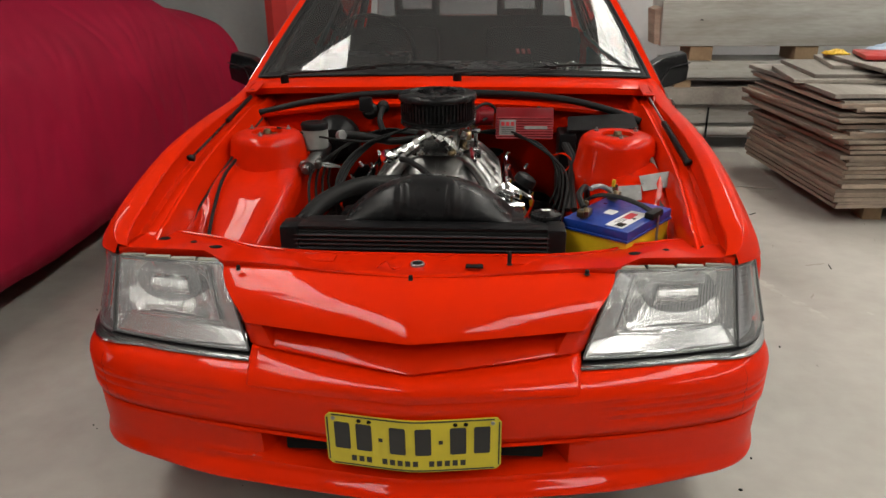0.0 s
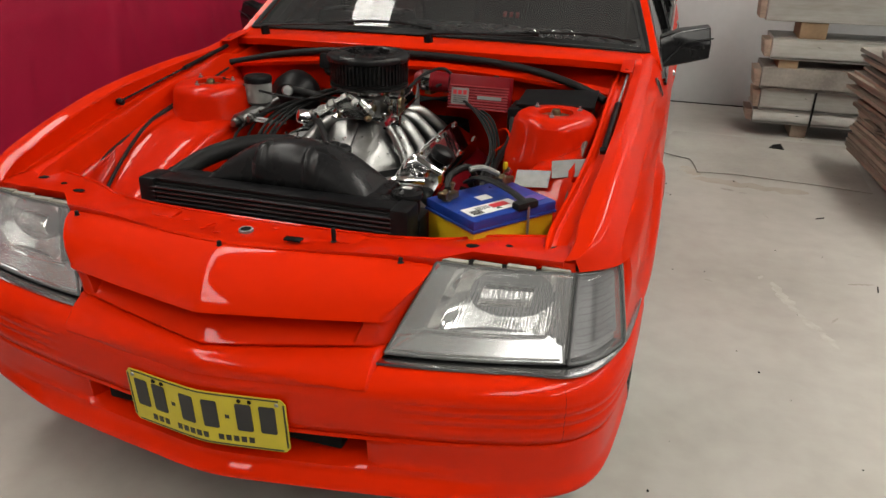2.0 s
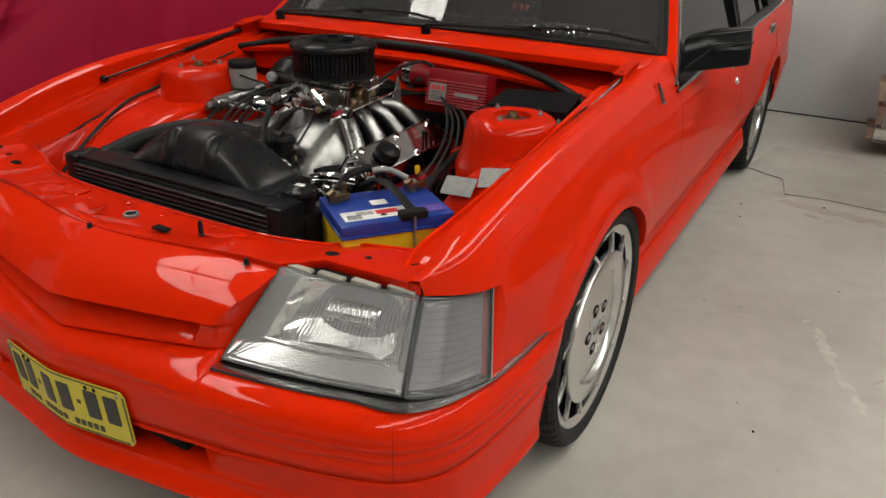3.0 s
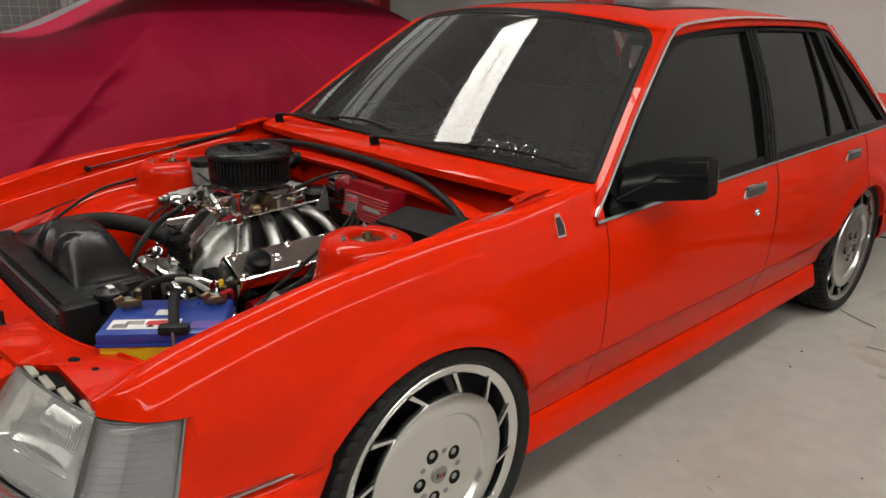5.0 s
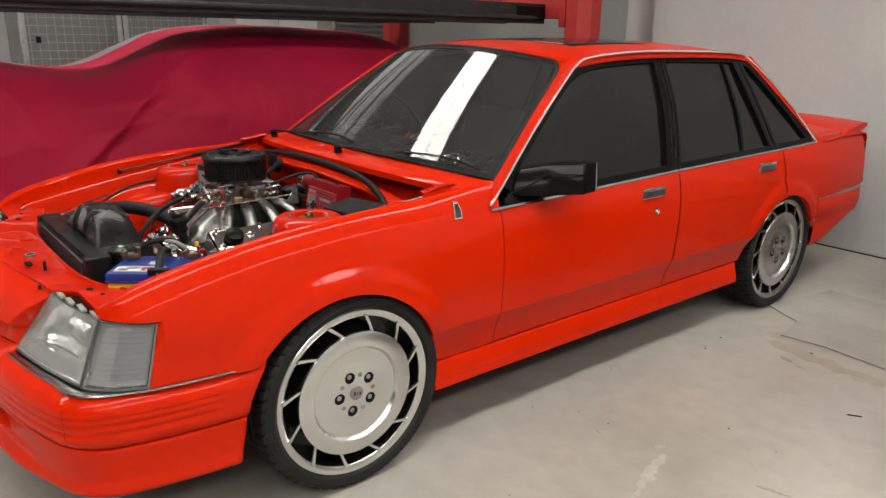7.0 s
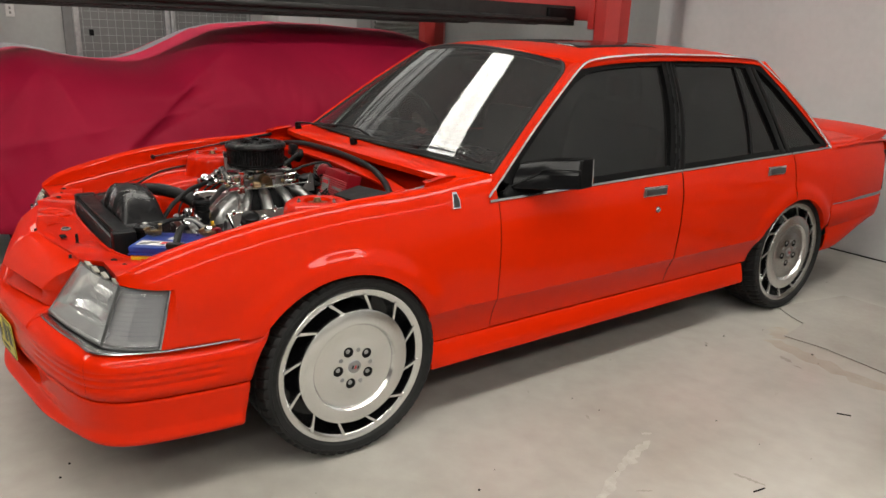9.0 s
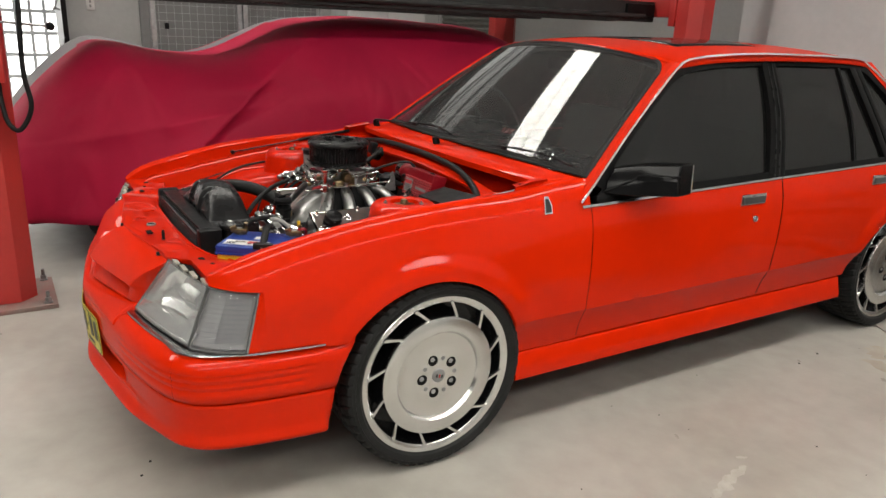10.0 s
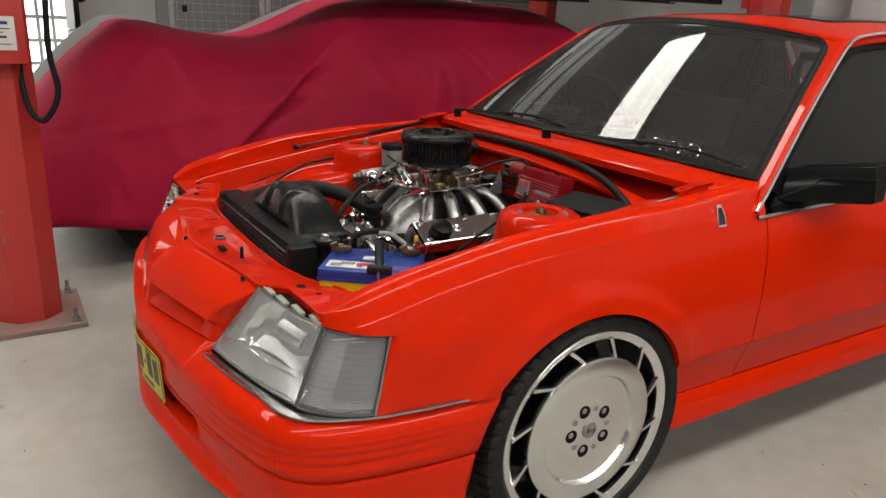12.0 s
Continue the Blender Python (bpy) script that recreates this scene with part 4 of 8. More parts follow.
    for ye in (0.318, 2.245):
        part("skirt_end", slab([(sgn * x, ye, z) for x, z in ((0.765, 0.328), (0.794, 0.325), (0.815, 0.243), (0.813, 0.229), (0.70, 0.222))], (0, 0.004, 0)), PAINT, car)
    # door jamb darkness behind the gaps
    rows = [[(sgn * 0.78, y, z) for z in (0.25, 0.5, 0.83)] for y in (0.36, 1.2, 2.25)]
    part("inner_side", grid(rows), DARK, car)

# wheel housings
for sgn in (-1, 1):
    for cy, cz, r in (ARCH_F, ARCH_R):
        rows = []
        for x in (0.785, 0.55, 0.50):
            rr = r + 0.008 if x > 0.51 else 0.02
            rows.append([(sgn * x, cy + rr * math.cos(radians(t)), max(0.2 if rr > 0.1 else 0.3, cz + rr * math.sin(radians(t)))) for t in range(-20, 201, 8)])
        part("wheel_housing", grid(rows), DARK, car)


# ---- front bumper, air dam and nose ----
def front_plan(s):
    """The bumper's plan line from the left wheel arch round the nose to the right one: point and outward way."""
    half = [(0.0, -0.905), (0.17, -0.886), (0.34, -0.863), (0.46, -0.844), (0.58, -0.818), (0.68, -0.786), (0.735, -0.750), (0.768, -0.700), (0.786, -0.63), (0.797, -0.54), (0.804, -0.45), (0.808, -0.362)]
    full = [(-x, y) for x, y in half[::-1]] + half[1:]
    pts = spline([(x, y, 0) for x, y in full], 5)
    return pts


PLAN = front_plan(0)


def arch_edge(z):
    """Rear edge of the bumper along the wheel arch."""
    if z > 0.33:
        return ARCH_F[0] - math.sqrt(max(0.01, 0.333 ** 2 - (z - 0.305) ** 2))
    return -0.366 - (0.33 - z) * 0.22


def bumper_rows(prof):
    rows = []
    n = len(PLAN)
    for i, p in enumerate(PLAN):
        d = (PLAN[min(i + 1, n - 1)] - PLAN[max(i - 1, 0)]).normalized()
        out = Vector((d.y, -d.x, 0))
        r = []
        for o, z in prof(p.x, p.y):
            v = p + out * o + Vector((0, 0, z))
            v.y += ease(-0.56, -0.362, p.y) * (arch_edge(z) + 0.362)
            r.append(tuple(v))
        rows.append(r)
    return rows


def bumper_prof(x, y):
    ax = abs(x)
    c = 1 - ease(0.30, 0.40, ax)
    rib = ease(0.36, 0.46, ax) * 0.0026 * (1 - ease(-0.48, -0.43, y))
    top = 0.540
    dip = -0.012 * (1 - ease(0.0, 0.75, ax))
    rise = -0.006 * ease(-0.75, -0.36, y)
    out = []
    for o, z in ((-0.05, 0.518), (-0.012, 0.516), (0.006, 0.511), (0.018, 0.500), (0.026, 0.486), (0.0285, 0.476), (0.029, 0.473), (0.029 - rib, 0.471), (0.029 - rib, 0.465), (0.029, 0.462),
                 (0.0285, 0.452), (0.0285 - rib, 0.449), (0.0285 - rib, 0.443), (0.0285, 0.440), (0.028, 0.430), (0.028 - rib, 0.427), (0.028 - rib, 0.421), (0.028, 0.418), (0.027, 0.400), (0.022, 0.384), (0.008, 0.378)):
        out.append((o, z + rise + 0.016 * ease(-0.46, -0.362, y) * (z > 0.48) + (dip if z < 0.47 else dip * (0.52 - z) / 0.05)))
    return out


part("front_bumper", grid(bumper_rows(bumper_prof)), PAINT, car, smooth=50, solid=0.003)
cols = bumper_rows(bumper_prof)
for sgn in (-1, 1):
    c = min(cols, key=lambda r: abs(r[6][0] - sgn * 0.725) + (r[6][1] > -0.6))
    part("bumper_seam", tube([(x, y - 0.0008, z) for x, y, z in c[2:20]], 0.0011, 5, 0), DARK, car)


def dam_prof(x, y):
    ax = abs(x)
    slot = (1 - ease(0.315, 0.345, ax)) * 0.105
    rise = -0.006 * ease(-0.75, -0.36, y)
    dip = -0.012 * (1 - ease(0.0, 0.75, ax))
    out = []
    mid = 1 - ease(0.42, 0.66, ax)
    for o, z, s in ((0.004, 0.379, 0), (0.018, 0.375, 0), (0.020, 0.370, 0), (0.018, 0.366, 0.9), (0.014, 0.352, 1), (0.010, 0.315, 1), (0.010, 0.302, 1), (0.014, 0.297, 0.2), (0.013, 0.288, 0), (0.012, 0.280, 0), (0.012, 0.272, 0), (0.012, 0.265, 0),
                    (0.012, 0.258, 0), (0.012, 0.252, 0), (0.012, 0.246, 0), (0.004, 0.237, 0), (-0.012, 0.230, 0), (-0.05, 0.226, 0), (-0.14, 0.232, 0)):
        flat = 0.020 - 0.055 * max(0.0, 0.372 - z) if 0.25 < z < 0.374 else o
        lip = 0.024 * (0.35 + 0.65 * mid) * (1 - ease(0.247, 0.286, z))
        out.append((lerp(flat, o, mid) + lip - slot * s, z + rise + dip))
    return out


part("air_dam", grid(bumper_rows(dam_prof)), PAINT, car, smooth=40, solid=0.003)
for sgn in (-1, 1):
    # closing face of bumper and dam at the wheel arch
    for prof in (bumper_prof, dam_prof):
        r = bumper_rows(prof)
        e = r[-1] if r[-1][0][0] * sgn > 0 else r[0]
        part("bumper_end", grid([e, [(x - sgn * 0.14, y - 0.01, z) for x, y, z in e]]), PAINT, car)
    # bright strip along the bumper top
    half = [p for p in PLAN if p.x * sgn > 0.335]
    if sgn < 0:
        half = half[::-1]
    half.append(half[-1] + Vector((sgn * 0.001, 0.024, 0.004)))
    rows = []
    for i, p in enumerate(half):
        d = (half[min(i + 1, len(half) - 1)] - half[max(i - 1, 0)]).normalized()
        out = Vector((d.y, -d.x, 0)) * sgn
        rise = -0.006 * ease(-0.75, -0.36, p.y)
        far = 0.012 * ease(-0.72, -0.56, p.y) - 0.022 * (1 - ease(0.62, 0.74, abs(p.x)))
        rows.append([tuple(p + out * (o + far) + Vector((0, 0, z + rise))) for o, z in ((-0.006, 0.518), (0.010, 0.518), (0.012, 0.521), (0.010, 0.525), (-0.004, 0.527), (-0.020, 0.524))])
    st = part("bumper_strip", grid(rows, True), TRIM, car, "grey metal strip along the bumper top")


def nose_edge(z):
    """Half width of the nose's front face."""
    return table([(0.515, 0.330), (0.541, 0.335), (0.609, 0.358), (0.640, 0.392), (0.677, 0.424), (0.70, 0.436)], z)


def lamp_side(z):
    """The lamp's inner edge, to which the nose folds back."""
    t = min(1.0, max(0.0, (z - 0.534) / 0.164))
    return lerp(0.362, 0.434, t), lerp(-0.806, -0.716, t)


# upper face, slot and lower lip: y and z at the centre, share of the slot's depth
NOSE = [(-0.735, 0.690, 0), (-0.784, 0.698, 0), (-0.797, 0.6965, 0), (-0.812, 0.692, 0), (-0.832, 0.682, 0), (-0.852, 0.668, 0), (-0.870, 0.652, 0), (-0.884, 0.635, 0), (-0.895, 0.618, 0), (-0.901, 0.608, 0), (-0.904, 0.602, 0),
        (-0.901, 0.598, 0.25), (-0.895, 0.592, 1.0), (-0.893, 0.578, 1.0), (-0.894, 0.572, 0.86), (-0.896, 0.554, 0.45), (-0.899, 0.536, 0.06), (-0.900, 0.530, 0), (-0.896, 0.524, 0), (-0.876, 0.520, 0)]
us = [0.0, 0.02, 0.05] + [0.1 * k for k in range(1, 9)] + [0.85, 0.885, 0.90, 0.908, 0.916, 0.924, 0.94, 0.97, 1.0]
us = [-u for u in us[:0:-1]] + us
rows = []
for y, z, s in NOSE:
    r = []
    for u in us:
        au = abs(u)
        vee = (0.070 + 0.10 * max(0.0, z - 0.60)) * (au ** 1.12)
        slotw = 1 - ease(0.903, 0.922, au)
        zz = z + 0.016 * au * (1 - ease(0.53, 0.60, z)) + 0.005 * au * (z < 0.66)
        r.append((u * nose_edge(z), y + vee + 0.052 * s * slotw, zz))
    for sg, end in ((-1, r[0]), (1, r[-1])):
        lx, ly = lamp_side(end[2])
        back = [(lerp(end[0], sg * lx, t), lerp(end[1], max(ly, end[1] + 0.006), t ** 1.6), end[2]) for t in (0.12, 0.35, 0.7, 1.0)]
        back.append((sg * (lx + 0.004), max(ly, end[1]) + 0.035, end[2]))
        r = back[::-1] + r if sg < 0 else r + back
    rows.append(r)
part("nose_panel", grid(rows), PAINT, car, "orange-red nose panel with a wide slot", smooth=26, solid=0.003)

# raised middle of the bumper below the nose: profile at the centre and at its ends
CROWN = [((-0.866, 0.516), (-0.812, 0.545)), ((-0.893, 0.521), (-0.832, 0.541)), ((-0.911, 0.522), (-0.856, 0.527)), ((-0.925, 0.516), (-0.876, 0.509)), ((-0.933, 0.505), (-0.887, 0.497)), ((-0.936, 0.492), (-0.891, 0.487)),
         ((-0.935, 0.480), (-0.886, 0.478)), ((-0.912, 0.472), (-0.86, 0.470))]
rows = []
for (y0, z0), (y1, z1) in CROWN:
    r = []
    for i in range(41):
        u = -1 + i / 20
        w = abs(u) ** 1.15
        r.append((0.348 * u, lerp(y0, y1, w), lerp(z0, z1, w)))
    r = [(-0.360, r[0][1] + 0.030, r[0][2] - 0.004), (-0.354, r[0][1] + 0.007, r[0][2] - 0.001)] + r + [(0.354, r[-1][1] + 0.007, r[-1][2] - 0.001), (0.360, r[-1][1] + 0.030, r[-1][2] - 0.004)]
    rows.append(r)
part("bumper_crown", grid(rows), PAINT, car, smooth=35, solid=0.003)

# near-black backing darkens the dam's slot in place of real shade
part("dam_throat", box((0, -0.842, 0.332), (0.57, 0.06, 0.040), None, 0.006), DARK, car, "near-black box for the shade in the intake behind the number plate")

# near-black box stands in for the shade behind nose and lamps
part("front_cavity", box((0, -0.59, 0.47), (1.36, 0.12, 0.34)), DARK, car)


def slam_panel():
    """The red upper panel between nose and engine bay, with its holes."""
    inner = [(0.0, -0.611), (0.15, -0.609), (0.30, -0.600), (0.42, -0.575), (0.50, -0.54), (0.58, -0.515), (0.655, -0.50), (0.69, -0.42)]
    rows = []
    for i in range(49):
        x = -0.70 + 1.40 * i / 48
        ax = abs(x)
        yi = curve(inner, ax)
        yf = -0.758 + 0.055 * ease(0.0, 0.44, ax) + 0.056 * ease(0.43, 0.50, ax)
        zf = 0.699 + 0.008 * ease(0.0, 0.44, ax) + 0.006 * ease(0.40, 0.70, ax)
        zi = 0.690 + 0.012 * ease(0.35, 0.66, ax) + 0.018 * ease(0.62, 0.70, ax)
        ridge = 0.008 * math.exp(-((ax - 0.30) / 0.03) ** 2) + 0.005 * math.exp(-((ax - 0.55) / 0.06) ** 2)
        r = [(x, yf, zf - 0.03), (x, yf, zf)]
        for k in range(1, 7):
            t = k / 6
            r.append((x, lerp(yf, yi, t), lerp(zf, zi, t) + ridge * math.sin(math.pi * t) - 0.004 * math.sin(math.pi * t) * (ax < 0.25)))
        r += [(x, yi + 0.006, zi - 0.008), (x, yi + 0.008, zi - 0.045), (x, yi + 0.004, zi - 0.16)]
        rows.append(r)
    p = part("slam_panel", grid(rows), PAINT_BAY, car, "red pressed panel with holes behind the nose", smooth=45, solid=0.002)
    p.location.y = -0.030
    # holes are flat near-black discs, their inner shade put into the colour
    for x, y, rr, el in ((0.640, -0.575, 0.009, 1.5), (0.56, -0.602, 0.006, 1.2), (0.49, -0.617, 0.009, 1.6), (-0.62, -0.58, 0.009, 1.5), (-0.54, -0.60, 0.006, 1.2), (-0.48, -0.62, 0.009, 1.6), (0.66, -0.61, 0.005, 1), (-0.66, -0.61, 0.005, 1)):
        bm = bmesh.new()
        zz = 0.708 + (0.004 if abs(x) > 0.5 else 0.0)
        add_lathe(bm, [(0, 0), (rr, 0), (rr * 1.15, -0.001), (0, -0.0012)], (0, 0, 0), n=16)
        bmesh.ops.transform(bm, matrix=Matrix.Translation((x, y, zz)) @ Matrix.Diagonal((el, 1, 1, 1)), verts=bm.verts)
        part("hole", bm, DARK, p)
    for x in (-0.235, 0.245):
        part("pressed_pad", box((x, -0.645, 0.6935), (0.085, 0.040, 0.006), rot_e(2, 0, 0), 0.0028), PAINT_BAY, p)
    for x, y in ((-0.33, -0.63), (-0.155, -0.66), (0.055, -0.64), (0.19, -0.625), (0.335, -0.64), (-0.06, -0.63)):
        part("dimple", lathe([(0, 0.0018), (0.004, 0.0015), (0.007, 0.0)], (x, y, 0.6945), n=12), PAINT_BAY, p)
    edge = [(sg * ax, curve(inner, ax) + 0.004, 0.691 + 0.012 * ease(0.35, 0.66, ax)) for sg, axs in ((-1, (0.62, 0.5, 0.42, 0.3, 0.15)), (1, (0.0, 0.15, 0.3, 0.42, 0.5, 0.62))) for ax in axs]
    part("rolled_edge", tube(edge, 0.0042, 8, 4), PAINT_BAY, p)
    part("latch_slot", box((0.128, -0.700, 0.7035), (0.038, 0.018, 0.004), None, 0.001), DARK, p)
    bm = bmesh.new()
    add_lathe(bm, [(0.011, 0.0), (0.012, 0.002), (0.0145, 0.0022), (0.016, 0.001), (0.016, -0.004)], (0.0, -0.672, 0.696), n=20)
    part("latch_ring", bm, STEEL, p)
    part("latch_hole", lathe([(0, 0.0015), (0.012, 0.0015), (0.013, 0)], (0.0, -0.672, 0.6960), n=16), DARK, p)
    part("release_wire", tube([(-0.085, -0.710, 0.701), (-0.07, -0.675, 0.702), (-0.05, -0.720, 0.703), (-0.035, -0.715, 0.703)], 0.002, 6, 4), PAINT_BAY, p)
    for x, y, h in ((-0.005, -0.765, 0.008), (0.205, -0.670, 0.028), (0.37, -0.718, 0.008), (-0.39, -0.728, 0.008)):
        part("rubber_stop", lathe([(0, h), (0.004, h), (0.005, h * 0.7), (0.0045, 0), (0.007, -0.002), (0, -0.003)], (x, y, 0.699), n=10), RUBBER, p)


slam_panel()


# ---- headlamps and corner lamps ----
def lamp_glass_mat():
    m = glass_material("ribbed_lamp_glass", (0.985, 0.99, 0.99), 0.05, 1.45, 0.13)
    nt = m.node_tree
    tc = nt.nodes.new("ShaderNodeTexCoord")
    wv = nt.nodes.new("ShaderNodeTexWave")
    wv.bands_direction = "X"
    wv.inputs["Scale"].default_value = 40
    wv.inputs["Distortion"].default_value = 0.0
    bp = nt.nodes.new("ShaderNodeBump")
    bp.inputs["Strength"].default_value = 0.12
    bp.inputs["Distance"].default_value = 0.002
    nt.links.new(tc.outputs["Object"], wv.inputs["Vector"])
    nt.links.new(wv.outputs[0], bp.inputs["Height"])
    for n in nt.nodes:
        if n.type in ("BSDF_GLOSSY", "BSDF_DIFFUSE"):
            nt.links.new(bp.outputs[0], n.inputs["Normal"])
    return m


LENS = lamp_glass_mat()
LAMP_TAB = material("beige_lamp_frame", (0.2584, 0.2432, 0.2052), rough=0.6, vary=0.2, scale=30)
FLUTE = glass_material("lens_flute", (0.80, 0.81, 0.81), 0.05, 1.7, 0.10)
RIM_GREY = material("grey_lens_rim", (0.07, 0.072, 0.072), rough=0.28, vary=0.15, scale=25)
LAMP_MIRROR = material("lamp_bowl_mirror", (0.58, 0.585, 0.59), rough=0.24, metal=1.0, vary=0.08, scale=14, bump=0.03, bump_scale=40)
LAMP_WHITE = material("corner_lamp_back", (0.304, 0.304, 0.2964), rough=0.3, vary=0.15, scale=25)
REFLECTOR = material("lamp_reflector", (0.78, 0.78, 0.78), rough=0.09, metal=1.0, vary=0.06, scale=30, fine=90)
LAMP_GREY = material("lamp_silver_plastic", (0.26, 0.265, 0.27), rough=0.28, metal=0.7, vary=0.08, scale=20, bump=0.1, bump_scale=60)
CORNER_LENS = glass_material("corner_lamp_lens", (0.86, 0.86, 0.88), 0.06, 1.45, 0.09)

for sgn in (-1, 1):
    hl = part("headlight_body", slab([(sgn * 0.368, -0.762, 0.538), (sgn * 0.440, -0.700, 0.692), (sgn * 0.695, -0.66, 0.688), (sgn * 0.700, -0.705, 0.538)], (0, 0.08, 0)), LAMP_GREY, car, "silver headlamp housing")
    q = [Vector((sgn * 0.364, -0.826, 0.534)), Vector((sgn * 0.704, -0.746, 0.531)), Vector((sgn * 0.698, -0.682, 0.694)), Vector((sgn * 0.438, -0.732, 0.700))]

    def on(u, v, d=0.0, bow=0.014):
        p = q[0].lerp(q[1], u).lerp(q[3].lerp(q[2], u), v)
        p.y += d - bow * (1 - (2 * u - 1) ** 2) * (0.6 + 0.4 * (1 - (2 * v - 1) ** 2))
        return p
    rows = [[on(i / 200, j / 24, -0.0007 * math.cos(i * math.pi / 2) * ease(0.28, 0.42, i / 200) * (i < 190) * ease(0.30, 0.42, j / 24) * (1 - ease(0.84, 0.92, j / 24))) for i in range(201)] for j in range(25)]
    lens = part("lens", grid(rows), LENS, hl, "ribbed clear headlamp lens", smooth=70, solid=0.003)
    lens.visible_shadow = False
    # grey surround of the lens
    bm = bmesh.new()
    loop = [on(i / 16, 0, 0.002) for i in range(17)] + [on(1, j / 8, 0.002) for j in range(1, 9)] + [on(1 - i / 16, 1, 0.002) for i in range(1, 17)] + [on(0, 1 - j / 8, 0.002) for j in range(1, 8)]
    add_tube(bm, loop + [loop[0]], 0.0030, 8, 0)
    part("rim", bm, RIM_GREY, hl)
    # fluted mirror box behind the upper part of the lens
    cu, cv = 0.55, 0.60
    us = [0.16 + 0.78 * i / 152 for i in range(153)]
    rows = []
    for j in range(19):
        v = 0.27 + 0.66 * j / 18
        r = []
        for i, u in enumerate(us):
            du, dv = (u - cu) / 0.40, (v - cv) / 0.33
            bowl = 0.066 - 0.042 * min(1.0, du * du + 0.55 * dv * dv) - 0.016 * max(0.0, abs(du) - 0.82) / 0.18
            flute = 0.0008 * math.cos(i * math.pi / 2) * ease(0.26, 0.42, u)
            r.append(on(u, v, bowl + flute))
        rows.append(r)
    part("reflector", grid(rows), REFLECTOR, hl, "fluted mirror reflector", smooth=80)
    rows = [[on(0.40 + 0.34 * i / 40, 0.50 + 0.24 * j / 8, 0.030 + 0.014 * (2 * j / 8 - 1) ** 2 + 0.0012 * math.cos(i * math.pi / 2)) for i in range(41)] for j in range(9)]
    part("centre_lens", grid(rows), REFLECTOR, hl, smooth=80)
    for k in range(24):
        u = 0.36 + 0.56 * k / 23
        part("flute", tube([on(u, 0.38, 0.0035), on(u, 0.60, 0.0035), on(u, 0.86, 0.0035)], 0.0011, 5, 0), FLUTE, hl)
    part("shelf_edge", tube([on(0.14, 0.275, 0.012), on(0.5, 0.27, 0.010), on(0.88, 0.275, 0.012)], 0.0028, 6, 4), CHROME, hl)
    # smooth grey bowl round it
    for (ua, ub, va, vb, da, db) in ((0.0, 1.0, 0.0, 0.27, 0.006, 0.030), (0.0, 1.0, 0.93, 1.0, 0.020, 0.006)):
        part("inner_bowl", grid([[on(ua + (ub - ua) * i / 24, lerp(va, vb, j / 4), lerp(da, db, j / 4)) for i in range(25)] for j in range(5)]), LAMP_MIRROR, hl)
    for ua, ub, da, db in ((0.0, 0.16, 0.006, 0.022), (0.94, 1.0, 0.016, 0.006)):
        part("inner_side", grid([[on(lerp(ua, ub, i / 3), 0.2 + 0.8 * j / 6, lerp(da, db, i / 3)) for i in range(4)] for j in range(7)]), LAMP_MIRROR, hl)
    part("lens_foot", tube([on(0.03 + 0.94 * k / 10, 0.045, 0.002) for k in range(11)], 0.0022, 6, 0), CHROME, hl)
    part("facet_edge", tube([on(0.03, 0.05, 0.004), on(0.16, 0.29, 0.014)], 0.0016, 6, 0), CHROME, hl)
    part("bulb", lathe([(0, -0.014), (0.006, -0.012), (0.008, 0.0), (0.006, 0.010), (0, 0.011)], on(cu, cv, 0.03), (0, 1, 0), 12), GLASS_CLEAR, hl)
    for i in range(4):
        part("mount_tab", box(on(0.12 + 0.25 * i, 1.012, 0.012), (0.056, 0.014, 0.007), None, 0.002), LAMP_TAB, hl)
    # near-black shelf stands in for the shaded gap under the tabs
    top = [on(k / 6, 1.0, 0.004) + Vector((0, 0, -0.006)) for k in range(7)]
    part("mount_frame", slab(top + [p + Vector((0, 0.050, -0.004)) for p in top[::-1]], (0, 0, 0.004)), DARK, hl)
    # corner lamp wraps round
    A0, A1 = Vector((sgn * 0.711, -0.743, 0.530)), Vector((sgn * 0.705, -0.678, 0.692))
    B0, B1 = Vector((sgn * 0.805, -0.612, 0.527)), Vector((sgn * 0.776, -0.564, 0.684))
    rows = []
    for i in range(13):
        t = i / 12
        lo, hi = A0.lerp(B0, t), A1.lerp(B1, t)
        bul = 0.016 * math.sin(math.pi * t ** 0.8)
        off = Vector((sgn * 0.8, -0.6, 0)) * bul
        rows.append([lo.lerp(hi, k / 8) + off for k in range(9)])
    cl = part("corner_lamp", grid(rows), CORNER_LENS, car, "smoky clear corner indicator lens", solid=0.004)
    cl.visible_shadow = False
    rows2 = [[p - Vector((sgn * 0.8, -0.6, 0)) * 0.022 for p in r] for r in rows]
    part("lamp_back", grid(rows2), LAMP_WHITE, cl)
    for k in range(12):
        v = 0.06 + 0.88 * k / 11
        line = [lo.lerp(hi, v) - Vector((sgn * 0.8, -0.6, 0)) * 0.003 for lo, hi in ((r[0], r[-1]) for r in rows[1:12:2])]
        part("lens_flute", tube(line, 0.0005, 5, 0), FLUTE, cl)
    part("mirror_bowl", grid([[rows[m][1 + k].lerp(rows[m][7], 0.0) - Vector((sgn * 0.8, -0.6, 0)) * (0.018 - 0.008 * ((m - 8) / 3) ** 2) for k in range(7)] for m in range(5, 12)]), LAMP_GREY, cl, smooth=60)
    bm = bmesh.new()
    loop = [r[0] for r in rows] + rows[-1][1:] + [r[-1] for r in rows[::-1]][1:] + rows[0][1:-1][::-1]
    add_tube(bm, loop + [loop[0]], 0.0032, 8, 0)
    part("lamp_rim", bm, RIM_GREY, cl)
